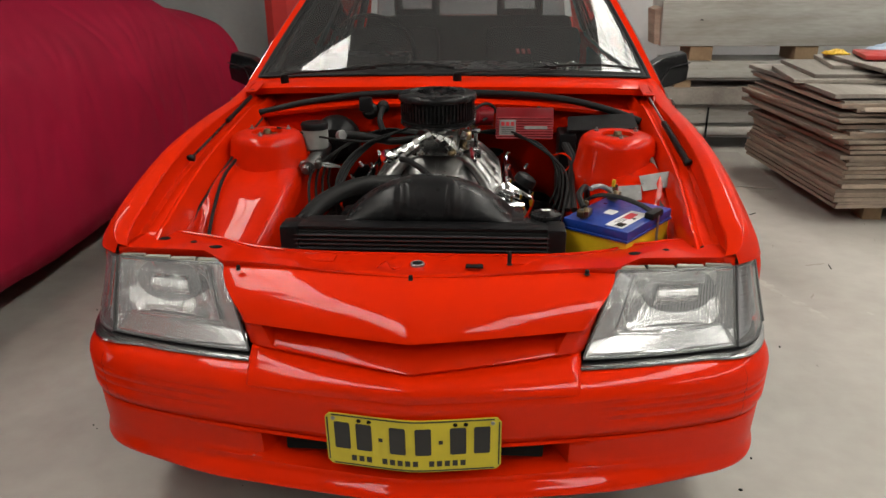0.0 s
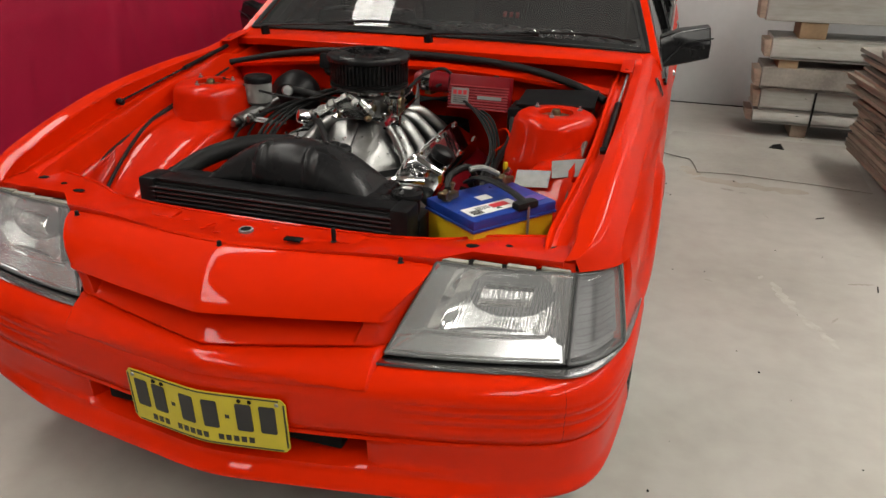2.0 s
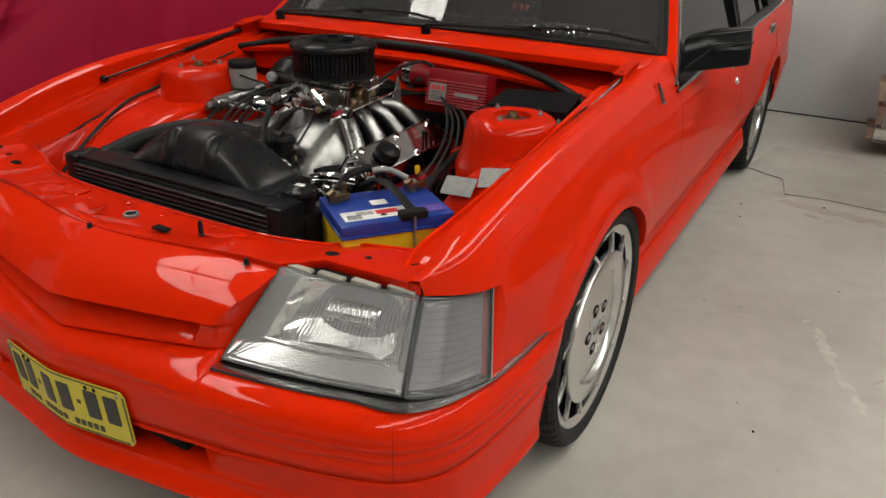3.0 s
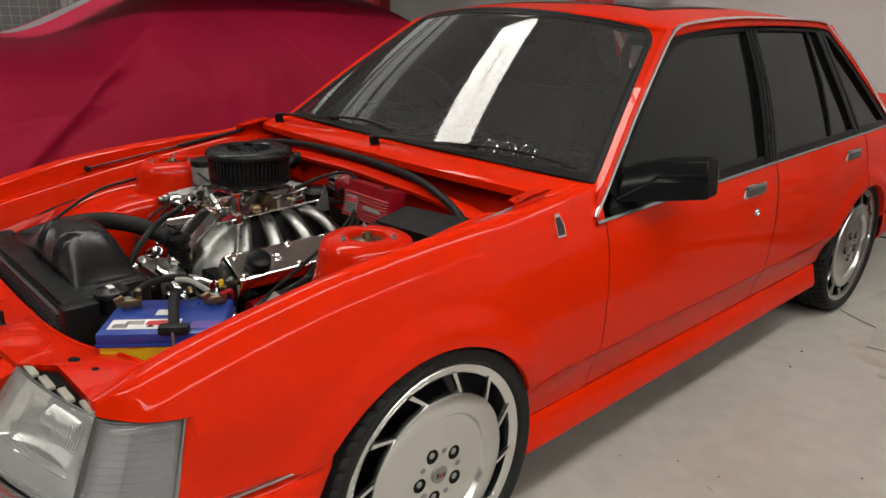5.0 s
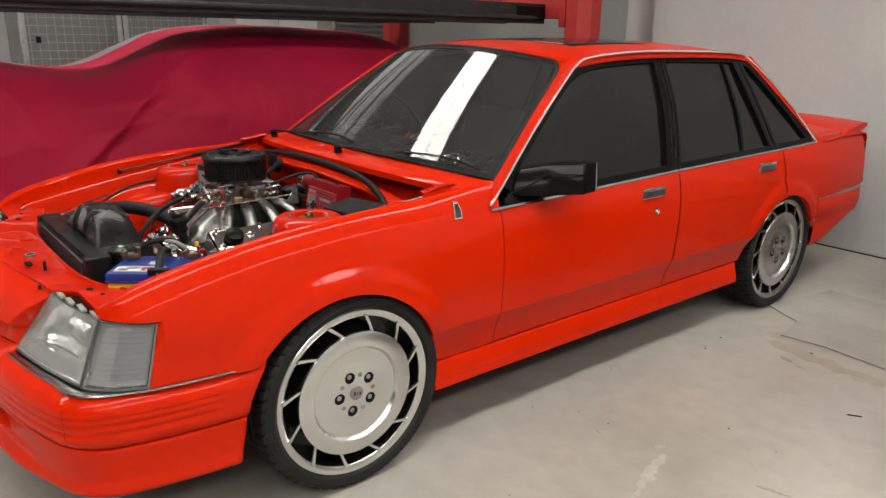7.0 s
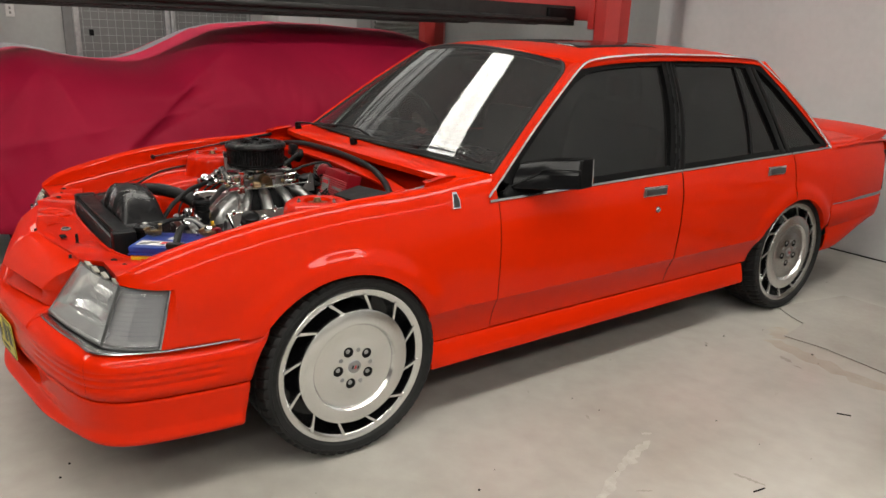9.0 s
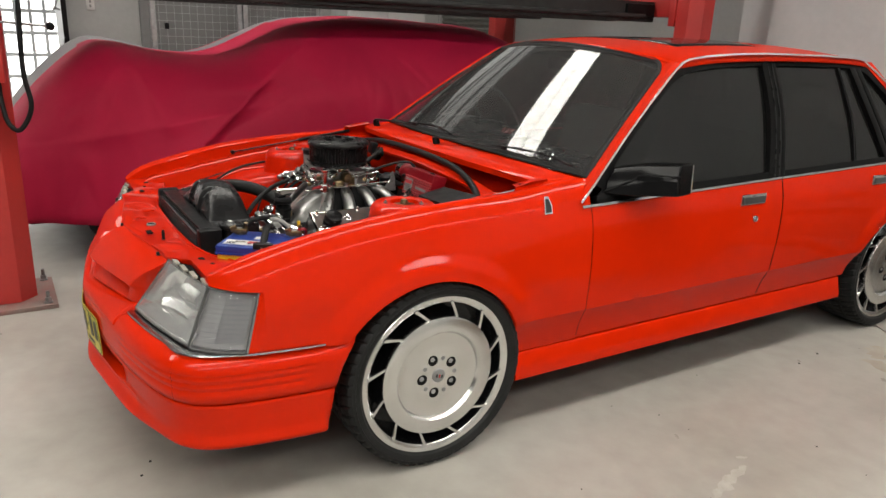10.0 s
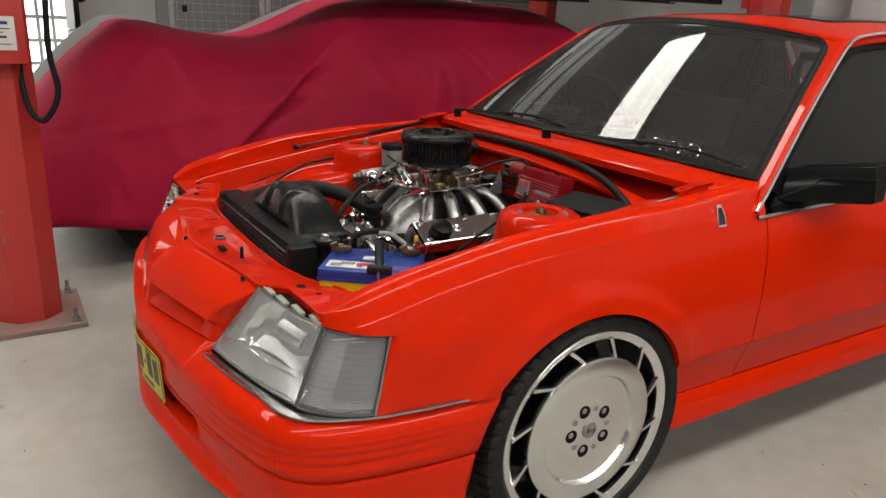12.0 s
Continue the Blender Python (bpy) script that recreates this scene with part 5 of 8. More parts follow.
    part("bright_edge", tube([p + Vector((sgn * 0.003, 0.001, 0)) for p in rows[-1]], 0.0042, 8, 0), TRIM, cl, "bright edge strip of the corner lamp")
    bm = bmesh.new()
    add_slab(bm, [r[-1] + Vector((0, 0, 0.004)) for r in rows] + [r[-1] + Vector((-sgn * 0.04, 0.03, 0.004)) for r in rows[::-1]], (0, 0, 0.006))
    part("upper_seal", bm, BLACK, cl)
    bm = bmesh.new()
    add_slab(bm, [(sgn * 0.358, -0.834, 0.516), (sgn * 0.55, -0.798, 0.516), (sgn * 0.710, -0.752, 0.516), (sgn * 0.770, -0.69, 0.516), (sgn * 0.803, -0.59, 0.514), (sgn * 0.74, -0.59, 0.514), (sgn * 0.69, -0.68, 0.518), (sgn * 0.36, -0.75, 0.521)], (0, 0, 0.010))
    part("lower_seal", bm, BLACK, cl)

# number plate, bent to the nose's vee, its characters as plain bars
def plate_y(x):
    return 0.026 * (math.sqrt((x / 0.186) ** 2 + 0.02) - 0.141)


def plate_piece(x0, x1, z0, z1, depth, thick, corner=0.0, n=14):
    """A piece that follows the bent plate."""
    rows = []
    for i in range(n + 1):
        x = lerp(x0, x1, i / n)
        e = min(x - x0, x1 - x)
        cut = corner - math.sqrt(max(0.0, corner ** 2 - (corner - e) ** 2)) if e < corner else 0.0
        y = plate_y(x) - depth
        rows.append([(x, y, z0 + cut), (x, y, z1 - cut), (x, y + thick, z1 - cut), (x, y + thick, z0 + cut)])
    bm = grid(rows, True)
    for r in (rows[0], rows[-1]):
        bm.faces.new([bm.verts.new(p) for p in r])
    bmesh.ops.recalc_face_normals(bm, faces=bm.faces)
    return bm


pl = part("number_plate", plate_piece(-0.186, 0.186, -0.067, 0.067, 0.0, 0.002, 0.012, 40), PLATE_YELLOW, car, "yellow number plate with black bars and border", smooth=50)
pl.matrix_basis = pose(0.006, -0.941, 0.379, 3, 0, 0)
for x in (-0.150, -0.103, -0.031, 0.023, 0.096, 0.146):
    part("plate_bar", plate_piece(x - 0.017, x + 0.017, -0.022, 0.046, 0.0012, 0.001, 0.003), INK, pl)
for x in [-0.127 + 0.0165 * k for k in range(3)] + [-0.060 + 0.0165 * k for k in range(5)] + [0.040 + 0.0165 * k for k in range(5)]:
    part("small_bar", plate_piece(x - 0.0055, x + 0.0055, -0.052, -0.038, 0.0010, 0.001), INK, pl)
for x in (-0.067, 0.060):
    part("separator", plate_piece(x - 0.0045, x + 0.0045, 0.006, 0.015, 0.0010, 0.001), INK, pl)
for x in (-0.1815, 0.1815):
    part("plate_border", plate_piece(x - 0.0015, x + 0.0015, -0.055, 0.055, 0.0010, 0.001), INK, pl)
for z in (-0.063, 0.063):
    part("plate_border", plate_piece(-0.172, 0.172, z - 0.0015, z + 0.0015, 0.0010, 0.001), INK, pl)
for x in (-0.168, -0.112, -0.09, 0.09, 0.112, 0.168):
    part("screw", lathe([(0, 0.002), (0.004, 0.0015), (0.005, 0), (0, 0)], (x, plate_y(x) - 0.001, 0.054), (0, -1, 0), 10), STEEL if abs(x) > 0.15 else DARK, pl)


# ---- cabin: windscreen, roof, windows ----
def ws_low(t):
    """Lower edge of the windscreen, t from -1 to 1."""
    return Vector((0.742 * t, 0.490 + 0.128 * abs(t) ** 1.9, 0.943 - 0.029 * abs(t) ** 2))


def ws_top(t):
    return Vector((0.556 * t, 1.045 + 0.105 * abs(t) ** 1.9, 1.345 - 0.048 * abs(t) ** 2.0))


def ws(t, v, d=0.0):
    p = ws_low(t).lerp(ws_top(t), v)
    n = Vector((0.25 * t, -0.58, 0.78)).normalized()
    return p + n * (0.007 * math.sin(math.pi * v) + d)


rows = [[ws(-1 + 2 * i / 96, 0.025 + 0.95 * j / 48) for i in range(97)] for j in range(49)]
part("windscreen", grid(rows), GLASS_FRONT, car, "clear windscreen with a pale veil for reflected light", solid=0.004)
bm = bmesh.new()
CT, CV = 0.10, 0.13
right_up = [(1, j * (1 - CV) / 10) for j in range(1, 11)] + [(1 - CT + CT * math.cos(a), 1 - CV + CV * math.sin(a)) for a in [math.pi / 2 * k / 8 for k in range(1, 9)]]
across = [(1 - CT - (2 - 2 * CT) * i / 26, 1.0) for i in range(1, 26)]
ring = [ws(-1 + 2 * i / 30, 0.0, 0.003) for i in range(31)] + [ws(t, v, 0.003) for t, v in right_up + across] + [ws(-t, v, 0.003) for t, v in right_up[::-1]]
for sgn in (-1, 1):
    cr = [ws(sgn * t, v, 0.004) for t, v in right_up[9:]]
    bmc = bmesh.new()
    add_slab(bmc, cr + [ws(sgn, 1.0, 0.004)], (0, 0.004, -0.004))
    part("windscreen_corner", bmc, PAINT, car)
add_tube(bm, ring + [ring[0]], 0.0085, 8, 0, flat=0.6)
part("windscreen_seal", bm, RUBBER, car, "black rubber windscreen seal")

STICKER = material("faded_red_sticker", (0.16, 0.012, 0.012), rough=0.5, vary=0.2, scale=40)
sticker = bmesh.new()
for t0 in (0.345, 0.375, 0.405):
    add_grid(sticker, [[ws(t0 + dt, v, -0.004) for dt in (0.0, 0.018)] for v in (0.165, 0.185, 0.205)])
part("windscreen_sticker", sticker, STICKER, car, "small faded red sticker inside the windscreen", solid=0.0008)
BORDER = material("black_glass_border", (0.012, 0.012, 0.012), rough=0.55, spec=0.12, vary=0.2, scale=20)
bm = bmesh.new()
for sgn in (-1, 1):
    add_grid(bm, [[ws(sgn * (1 - 0.026 * k / 2), j / 16, 0.0032) for j in range(17)] for k in range(3)])
add_grid(bm, [[ws(-0.972 + 1.944 * i / 24, v, 0.0032) for i in range(25)] for v in (0.0, 0.018, 0.036)])
add_grid(bm, [[ws(-0.972 + 1.944 * i / 24, v, 0.0032) for i in range(25)] for v in (0.968, 0.985, 1.0)])
part("windscreen_border", bm, BORDER, car, "black border round the windscreen")

SLOPE = 0.455


def gx(z, d=0.0):
    return 0.797 - (z - 0.84) * SLOPE - 0.02 * max(0, (z - 0.84) / 0.48) * (1 - max(0, (z - 0.84) / 0.48)) * -1 + d


ROOF_SIDE = [(1.12, 1.286), (1.20, 1.304), (1.41, 1.325), (1.76, 1.335), (2.16, 1.332), (2.42, 1.320), (2.54, 1.300)]
rows = []
for j in range(33):
    y = lerp(1.050, 2.545, j / 32)
    r = []
    for i in range(41):
        t = -1 + 2 * i / 40
        yy = y + (0.105 if j == 0 else 0.105 * (1 - j / 32) ** 3) * abs(t) ** 2.2
        ze = curve(ROOF_SIDE, max(1.12, yy))
        crown = curve([(1.04, 1.346), (1.26, 1.368), (1.66, 1.383), (2.06, 1.380), (2.36, 1.366), (2.60, 1.338)], yy)
        z = ze + (crown - ze) * (1 - abs(t) ** 2.6)
        r.append(((0.590 if t > 0 else 0.590) * t, yy, z))
    r = [(-0.602, r[0][1], r[0][2] - 0.022)] + r + [(0.602, r[-1][1], r[-1][2] - 0.022)]
    rows.append(r)
part("roof", grid(rows), PAINT, car, smooth=45, solid=0.003)


def roof_z(x, y):
    t = abs(x) / 0.59
    ze = curve(ROOF_SIDE, max(1.12, y))
    crown = curve([(1.04, 1.346), (1.26, 1.368), (1.66, 1.383), (2.06, 1.380), (2.36, 1.366), (2.60, 1.338)], y)
    return ze + (crown - ze) * (1 - t ** 2.6)


rows = [[(-0.40 + 0.80 * i / 16, 1.36 + 0.52 * j / 10, roof_z(-0.40 + 0.80 * i / 16, 1.36 + 0.52 * j / 10) + 0.001) for i in range(17)] for j in range(11)]
part("sunroof", grid(rows), BLACK_GLOSS, car, "dark glass sunroof panel", solid=0.006)
bm = bmesh.new()
e = [rows[0][i] for i in range(17)] + [rows[j][16] for j in range(1, 11)] + [rows[10][16 - i] for i in range(1, 17)] + [rows[10 - j][0] for j in range(1, 10)]
add_tube(bm, e + [e[0]], 0.0035, 6, 0)
part("sunroof_seal", bm, RUBBER, car)

# the bright strip from the foot of the A pillar over the doors down to the boot
GUTTER = [(0.548, 0.840), (0.62, 0.893), (0.71, 0.964), (0.833, 1.058), (0.956, 1.145), (1.095, 1.239), (1.150, 1.274), (1.190, 1.294), (1.232, 1.308), (1.347, 1.322), (1.52, 1.332), (1.72, 1.337), (2.146, 1.334), (2.346, 1.328)]
GUTTER_REAR = [(2.425, 1.321), (2.47, 1.304), (2.52, 1.272), (2.635, 1.190), (2.785, 1.055), (2.943, 0.872)]
for sgn in (-1, 1):
    # painted A pillar between windscreen and side frame
    rows = []
    for j in range(17):
        v = j / 16
        a = ws(sgn, v, 0.002)
        y = lerp(0.556, 1.19, v)
        z = table(GUTTER, y) - 0.004
        b = Vector((sgn * (gx(z) + 0.010), y, z))
        mid = a.lerp(b, 0.5) + Vector((sgn * 0.012, -0.010, 0.010))
        rows.append([a - Vector((0, -0.02, 0.01)), a, a.lerp(mid, 0.6), mid, mid.lerp(b, 0.6), b, b - Vector((sgn * 0.02, 0, 0))])
    foot = []
    for p in rows[0]:
        foot.append(Vector((p.x - sgn * 0.006, 0.586, p.z - 0.006)))
    rows.insert(0, foot)
    part("a_pillar", grid(rows), PAINT, car, smooth=50)
    # roof rail between side frame and roof, rear pillar down to the boot
    rail = [(1.15, 1.272), (1.23, 1.305), (1.35, 1.319), (1.52, 1.329), (1.76, 1.334), (2.15, 1.331), (2.35, 1.325), (2.44, 1.314)]
    rows = []
    for y, z in [(p.x, p.y) for p in spline([(a, b, 0) for a, b in rail], 4)]:
        rows.append([(sgn * (gx(z) - 0.004), y, z - 0.001), (sgn * (gx(z) + 0.010), y, z + 0.001), (sgn * 0.604, y, z + 0.004), (sgn * 0.585, y, roof_z(0.585, y) + 0.001)])
    part("roof_rail", grid(rows), PAINT, car, smooth=60, solid=0.003)
    rows = []
    for j in range(15):
        v = j / 14
        y0, z0 = lerp(2.440, 2.945, v ** 0.95), lerp(1.316, 0.872, v)
        y1 = lerp(2.545, 3.03, v)
        a = Vector((sgn * (gx(z0) + 0.008), y0, z0))
        b = Vector((sgn * lerp(0.582, 0.70, v), y1, lerp(1.303, 0.912, v)))
        rows.append([a - Vector((sgn * 0.02, 0, 0)), a, a.lerp(b, 0.5) + Vector((sgn * 0.006, 0.02, 0.005)), b])
    part("c_pillar", grid(rows), PAINT, car, smooth=60, solid=0.003)

    # side glass, each pane a slab
    def pane(pts, d=-0.012):
        return slab([(sgn * (gx(z) + d), y, z) for y, z in pts], (-sgn * 0.004, 0, 0))

    inner = [(0.74, 0.955), (0.88, 1.060), (1.01, 1.155), (1.12, 1.226), (1.20, 1.262), (1.30, 1.280)]
    front_pts = [(0.64, 0.846)] + inner + [(1.45, 1.292), (1.725, 1.298), (1.692, 1.10), (1.614, 0.866)]
    part("front_side_window", pane(front_pts), GLASS_SIDE, car, "dark tinted side window")
    part("rear_side_window", pane([(1.672, 0.868), (1.750, 1.10), (1.758, 1.298), (2.250, 1.296), (2.272, 1.08), (2.225, 0.878)]), GLASS_SIDE, car, "dark tinted side window")
    part("rear_vent_window", pane([(2.229, 0.879), (2.276, 1.08), (2.254, 1.294), (2.330, 1.288), (2.490, 0.884)]), GLASS_SIDE, car, "dark tinted vent window")
    part("quarter_window", pane([(2.550, 0.886), (2.415, 1.272), (2.450, 1.268), (2.880, 0.892)]), GLASS_SIDE, car, "dark tinted quarter window")

    # frames: black bars round and between the panes
    def bar(pts, w, d0, d1, mat, name, label=""):
        bm = bmesh.new()
        path = [Vector((sgn * gx(z), y, z)) for y, z in pts]
        rows = []
        for i, p in enumerate(path):
            dd = (path[min(i + 1, len(path) - 1)] - path[max(i - 1, 0)]).normalized()
            outv = Vector((sgn, 0, SLOPE)).normalized()
            side = dd.cross(outv).normalized()
            rows.append([p + side * w / 2 + outv * d0, p + side * w / 2 + outv * d1 * 0.7, p + side * w * 0.35 + outv * d1, p - side * w * 0.35 + outv * d1, p - side * w / 2 + outv * d1 * 0.7, p - side * w / 2 + outv * d0])
        add_grid(bm, rows, True)
        bmesh.ops.recalc_face_normals(bm, faces=bm.faces)
        return part(name, bm, mat, car, label, smooth=40)

    bar([(0.655, 0.880)] + [(y - 0.018, z + 0.012) for y, z in inner[:-1]] + [(1.26, 1.288), (1.36, 1.300), (1.52, 1.309), (1.715, 1.314)], 0.044, -0.022, 0.004, FRAME, "front_window_frame")
    bar([(1.740, 1.314), (2.00, 1.314), (2.25, 1.310), (2.45, 1.298)], 0.044, -0.022, 0.004, FRAME, "rear_window_frame")
    PILLAR = [(1.612, 0.852), (1.638, 0.915), (1.672, 1.0), (1.705, 1.108), (1.718, 1.20), (1.724, 1.310)]
    bar(PILLAR, 0.070, -0.022, 0.006, FRAME, "b_pillar_front")
    for k, off in (("inner", -0.006), ("outer", 0.020)):
        bar([(y + off, z) for y, z in PILLAR], 0.006, 0.0, 0.0095, SATIN, "pillar_bead")
    bar([(y + 0.054 - 0.010 * ease(1.0, 1.3, z), z) for y, z in PILLAR], 0.026, -0.022, 0.004, FRAME, "b_pillar_rear")
    bar([(2.217, 0.868), (2.250, 0.98), (2.266, 1.08), (2.260, 1.20), (2.250, 1.300)], 0.014, -0.022, -0.004, FRAME, "window_divider")
    bar([(2.486, 0.872), (2.440, 1.03), (2.375, 1.225), (2.350, 1.305)], 0.044, -0.022, 0.003, FRAME, "rear_door_frame")
    bar([(2.535, 0.876), (2.487, 1.03), (2.420, 1.225), (2.395, 1.300)], 0.032, -0.022, 0.003, FRAME, "quarter_frame_front")
    bar([(2.905, 0.880), (2.74, 1.05), (2.585, 1.194), (2.48, 1.276), (2.42, 1.302)], 0.052, -0.022, 0.004, FRAME, "quarter_frame_rear")
    bar([(0.63, 0.844), (1.60, 0.862)], 0.034, -0.022, 0.002, FRAME, "front_belt_seal")
    bar([(1.66, 0.862), (2.56, 0.878), (2.88, 0.884)], 0.034, -0.022, 0.002, FRAME, "rear_belt_seal")
    # bright strips
    bar([(0.552, 0.826), (1.652, 0.849)], 0.012, -0.01, 0.012, TRIM, "front_belt_strip", "grey metal strip below the side window")
    bar([(1.658, 0.849), (2.545, 0.864)], 0.012, -0.01, 0.012, TRIM, "rear_belt_strip", "grey metal strip below the side window")
    bar([(2.555, 0.864), (2.945, 0.872)], 0.012, -0.01, 0.012, TRIM, "quarter_belt_strip")
    bar(GUTTER + GUTTER_REAR, 0.011, -0.012, 0.014, CHROME, "drip_rail_strip", "grey metal strip along the roof gutter")
    # quarter plate in front of the window, behind the mirror
    part("mirror_sail", slab([(sgn * (gx(z) - 0.004), y, z) for y, z in ((0.625, 0.845), (0.705, 0.914), (0.745, 0.944), (0.745, 0.845))], (sgn * 0.006, 0, 0)), SATIN, car)

# firewall of the cabin: parcel shelf, rear screen, boot, tail
rows = []
for j in range(9):
    v = j / 8
    rows.append([Vector((lerp(-0.555, 0.555, i / 12) * lerp(1, 1.17, v), lerp(2.545, 3.02, v) + 0.05 * (1 - (2 * i / 12 - 1) ** 2) * 1, lerp(1.312, 0.910, v) + 0.006 * math.sin(math.pi * v))) for i in range(13)])
part("rear_screen", grid(rows), glass_material("rear_glass", (0.74, 0.76, 0.77), mix_veil=0.02), car, solid=0.004)
rows = []
for j in range(13):
    y = lerp(3.01, 3.765, j / 12)
    z = 0.900 + 0.012 * math.sin(math.pi * j / 12)
    rows.append([(0.80 * t * (1 - 0.05 * (j / 12) ** 2), y - 0.10 * abs(t) ** 3 * (j / 12), z - 0.030 * abs(t) ** 6) for t in [-1 + i / 10 for i in range(21)]] )
rows.append([(x, y + 0.02, z - 0.02) for x, y, z in rows[-1]])
rows.append([(x, y + 0.04, z - 0.33) for x, y, z in rows[-1]])
part("boot_lid", grid(rows), PAINT, car, smooth=40, solid=0.003)
for sgn in (-1, 1):
    rows = []
    for y in (2.88, 3.05, 3.3, 3.65):
        rows.append([(sgn * (side_x(y, 0.884) - 0.002), y, 0.884), (sgn * 0.755, y, 0.895), (sgn * 0.70, y, 0.901)])
    part("quarter_top", grid(rows), PAINT, car, smooth=60, solid=0.003)
    part("tail_lamp", slab([(sgn * 0.778, 3.662, 0.575), (sgn * 0.60, 3.770, 0.58), (sgn * 0.60, 3.760, 0.81), (sgn * 0.766, 3.640, 0.815)], (sgn * 0.006, 0.016, 0)), BLACK, car, "dark wrap-around tail lamp edge")
sp = []
for i in range(25):
    t = -1 + 2 * i / 24
    yb = 3.72 - 0.12 * abs(t) ** 3
    zb = -0.043 - 0.012 * abs(t) ** 3
    sp.append([(0.775 * t, yb - 0.30, 0.936 + zb), (0.775 * t, yb - 0.24, 0.962 + zb), (0.775 * t, yb - 0.05, 0.992 + zb), (0.775 * t, yb + 0.02, 0.990 + zb), (0.775 * t, yb + 0.022, 0.972 + zb), (0.775 * t, yb - 0.06, 0.950 + zb), (0.775 * t, yb - 0.10, 0.930 + zb)])
bm = grid(sp, True)
for s in (sp[0], sp[-1]):
    bm.faces.new([bm.verts.new(p) for p in s])
part("boot_spoiler", bm, PAINT, car, "orange-red boot lid spoiler", smooth=40)
# rear bumper
half = [(x, tail(y)) for x, y in ((0.0, 3.72), (0.35, 3.71), (0.60, 3.67), (0.71, 3.62), (0.77, 3.55), (0.80, 3.44), (0.815, 3.2), (0.822, 3.02), (0.822, 2.985))]
pts = spline([(-x, y, 0) for x, y in half[::-1]] + [(x, y, 0) for x, y in half[1:]], 4)
rows = []
for i, p in enumerate(pts):
    d = (pts[min(i + 1, len(pts) - 1)] - pts[max(i - 1, 0)]).normalized()
    out = Vector((-d.y, d.x, 0))
    rows.append([tuple(p + out * o + Vector((0, 0, z))) for o, z in [(o, z + max(0.0, 0.47 - z) * 0.7 * ease(3.08, 3.60, p.y)) for o, z in ((-0.05, 0.562), (0.0, 0.560), (0.012, 0.548), (0.016, 0.50), (0.014, 0.44), (0.004, 0.43), (0.004, 0.42), (0.010, 0.40), (0.006, 0.32), (-0.01, 0.29), (-0.12, 0.28))]])
part("rear_bumper", grid(rows), PAINT, car, smooth=45, solid=0.003)
rows = []
for i, p in enumerate(pts):
    d = (pts[min(i + 1, len(pts) - 1)] - pts[max(i - 1, 0)]).normalized()
    out = Vector((-d.y, d.x, 0))
    rows.append([tuple(p + out * o + Vector((0, 0, z))) for o, z in ((0.0, 0.558), (0.012, 0.556), (0.015, 0.564), (0.010, 0.573), (0.0, 0.574))])
part("rear_bumper_strip", grid(rows, True), TRIM, car)
part("underbody", box((0, 1.45, 0.30), (1.30, 3.9, 0.16), None, 0.03), DARK, car)
part("cabin_floor", box((0, 1.75, 0.42), (1.46, 2.5, 0.06)), DARK, car)
part("parcel_shelf", box((0, 2.80, 0.86), (1.40, 0.52, 0.03)), CLOTH_SEAT, car)


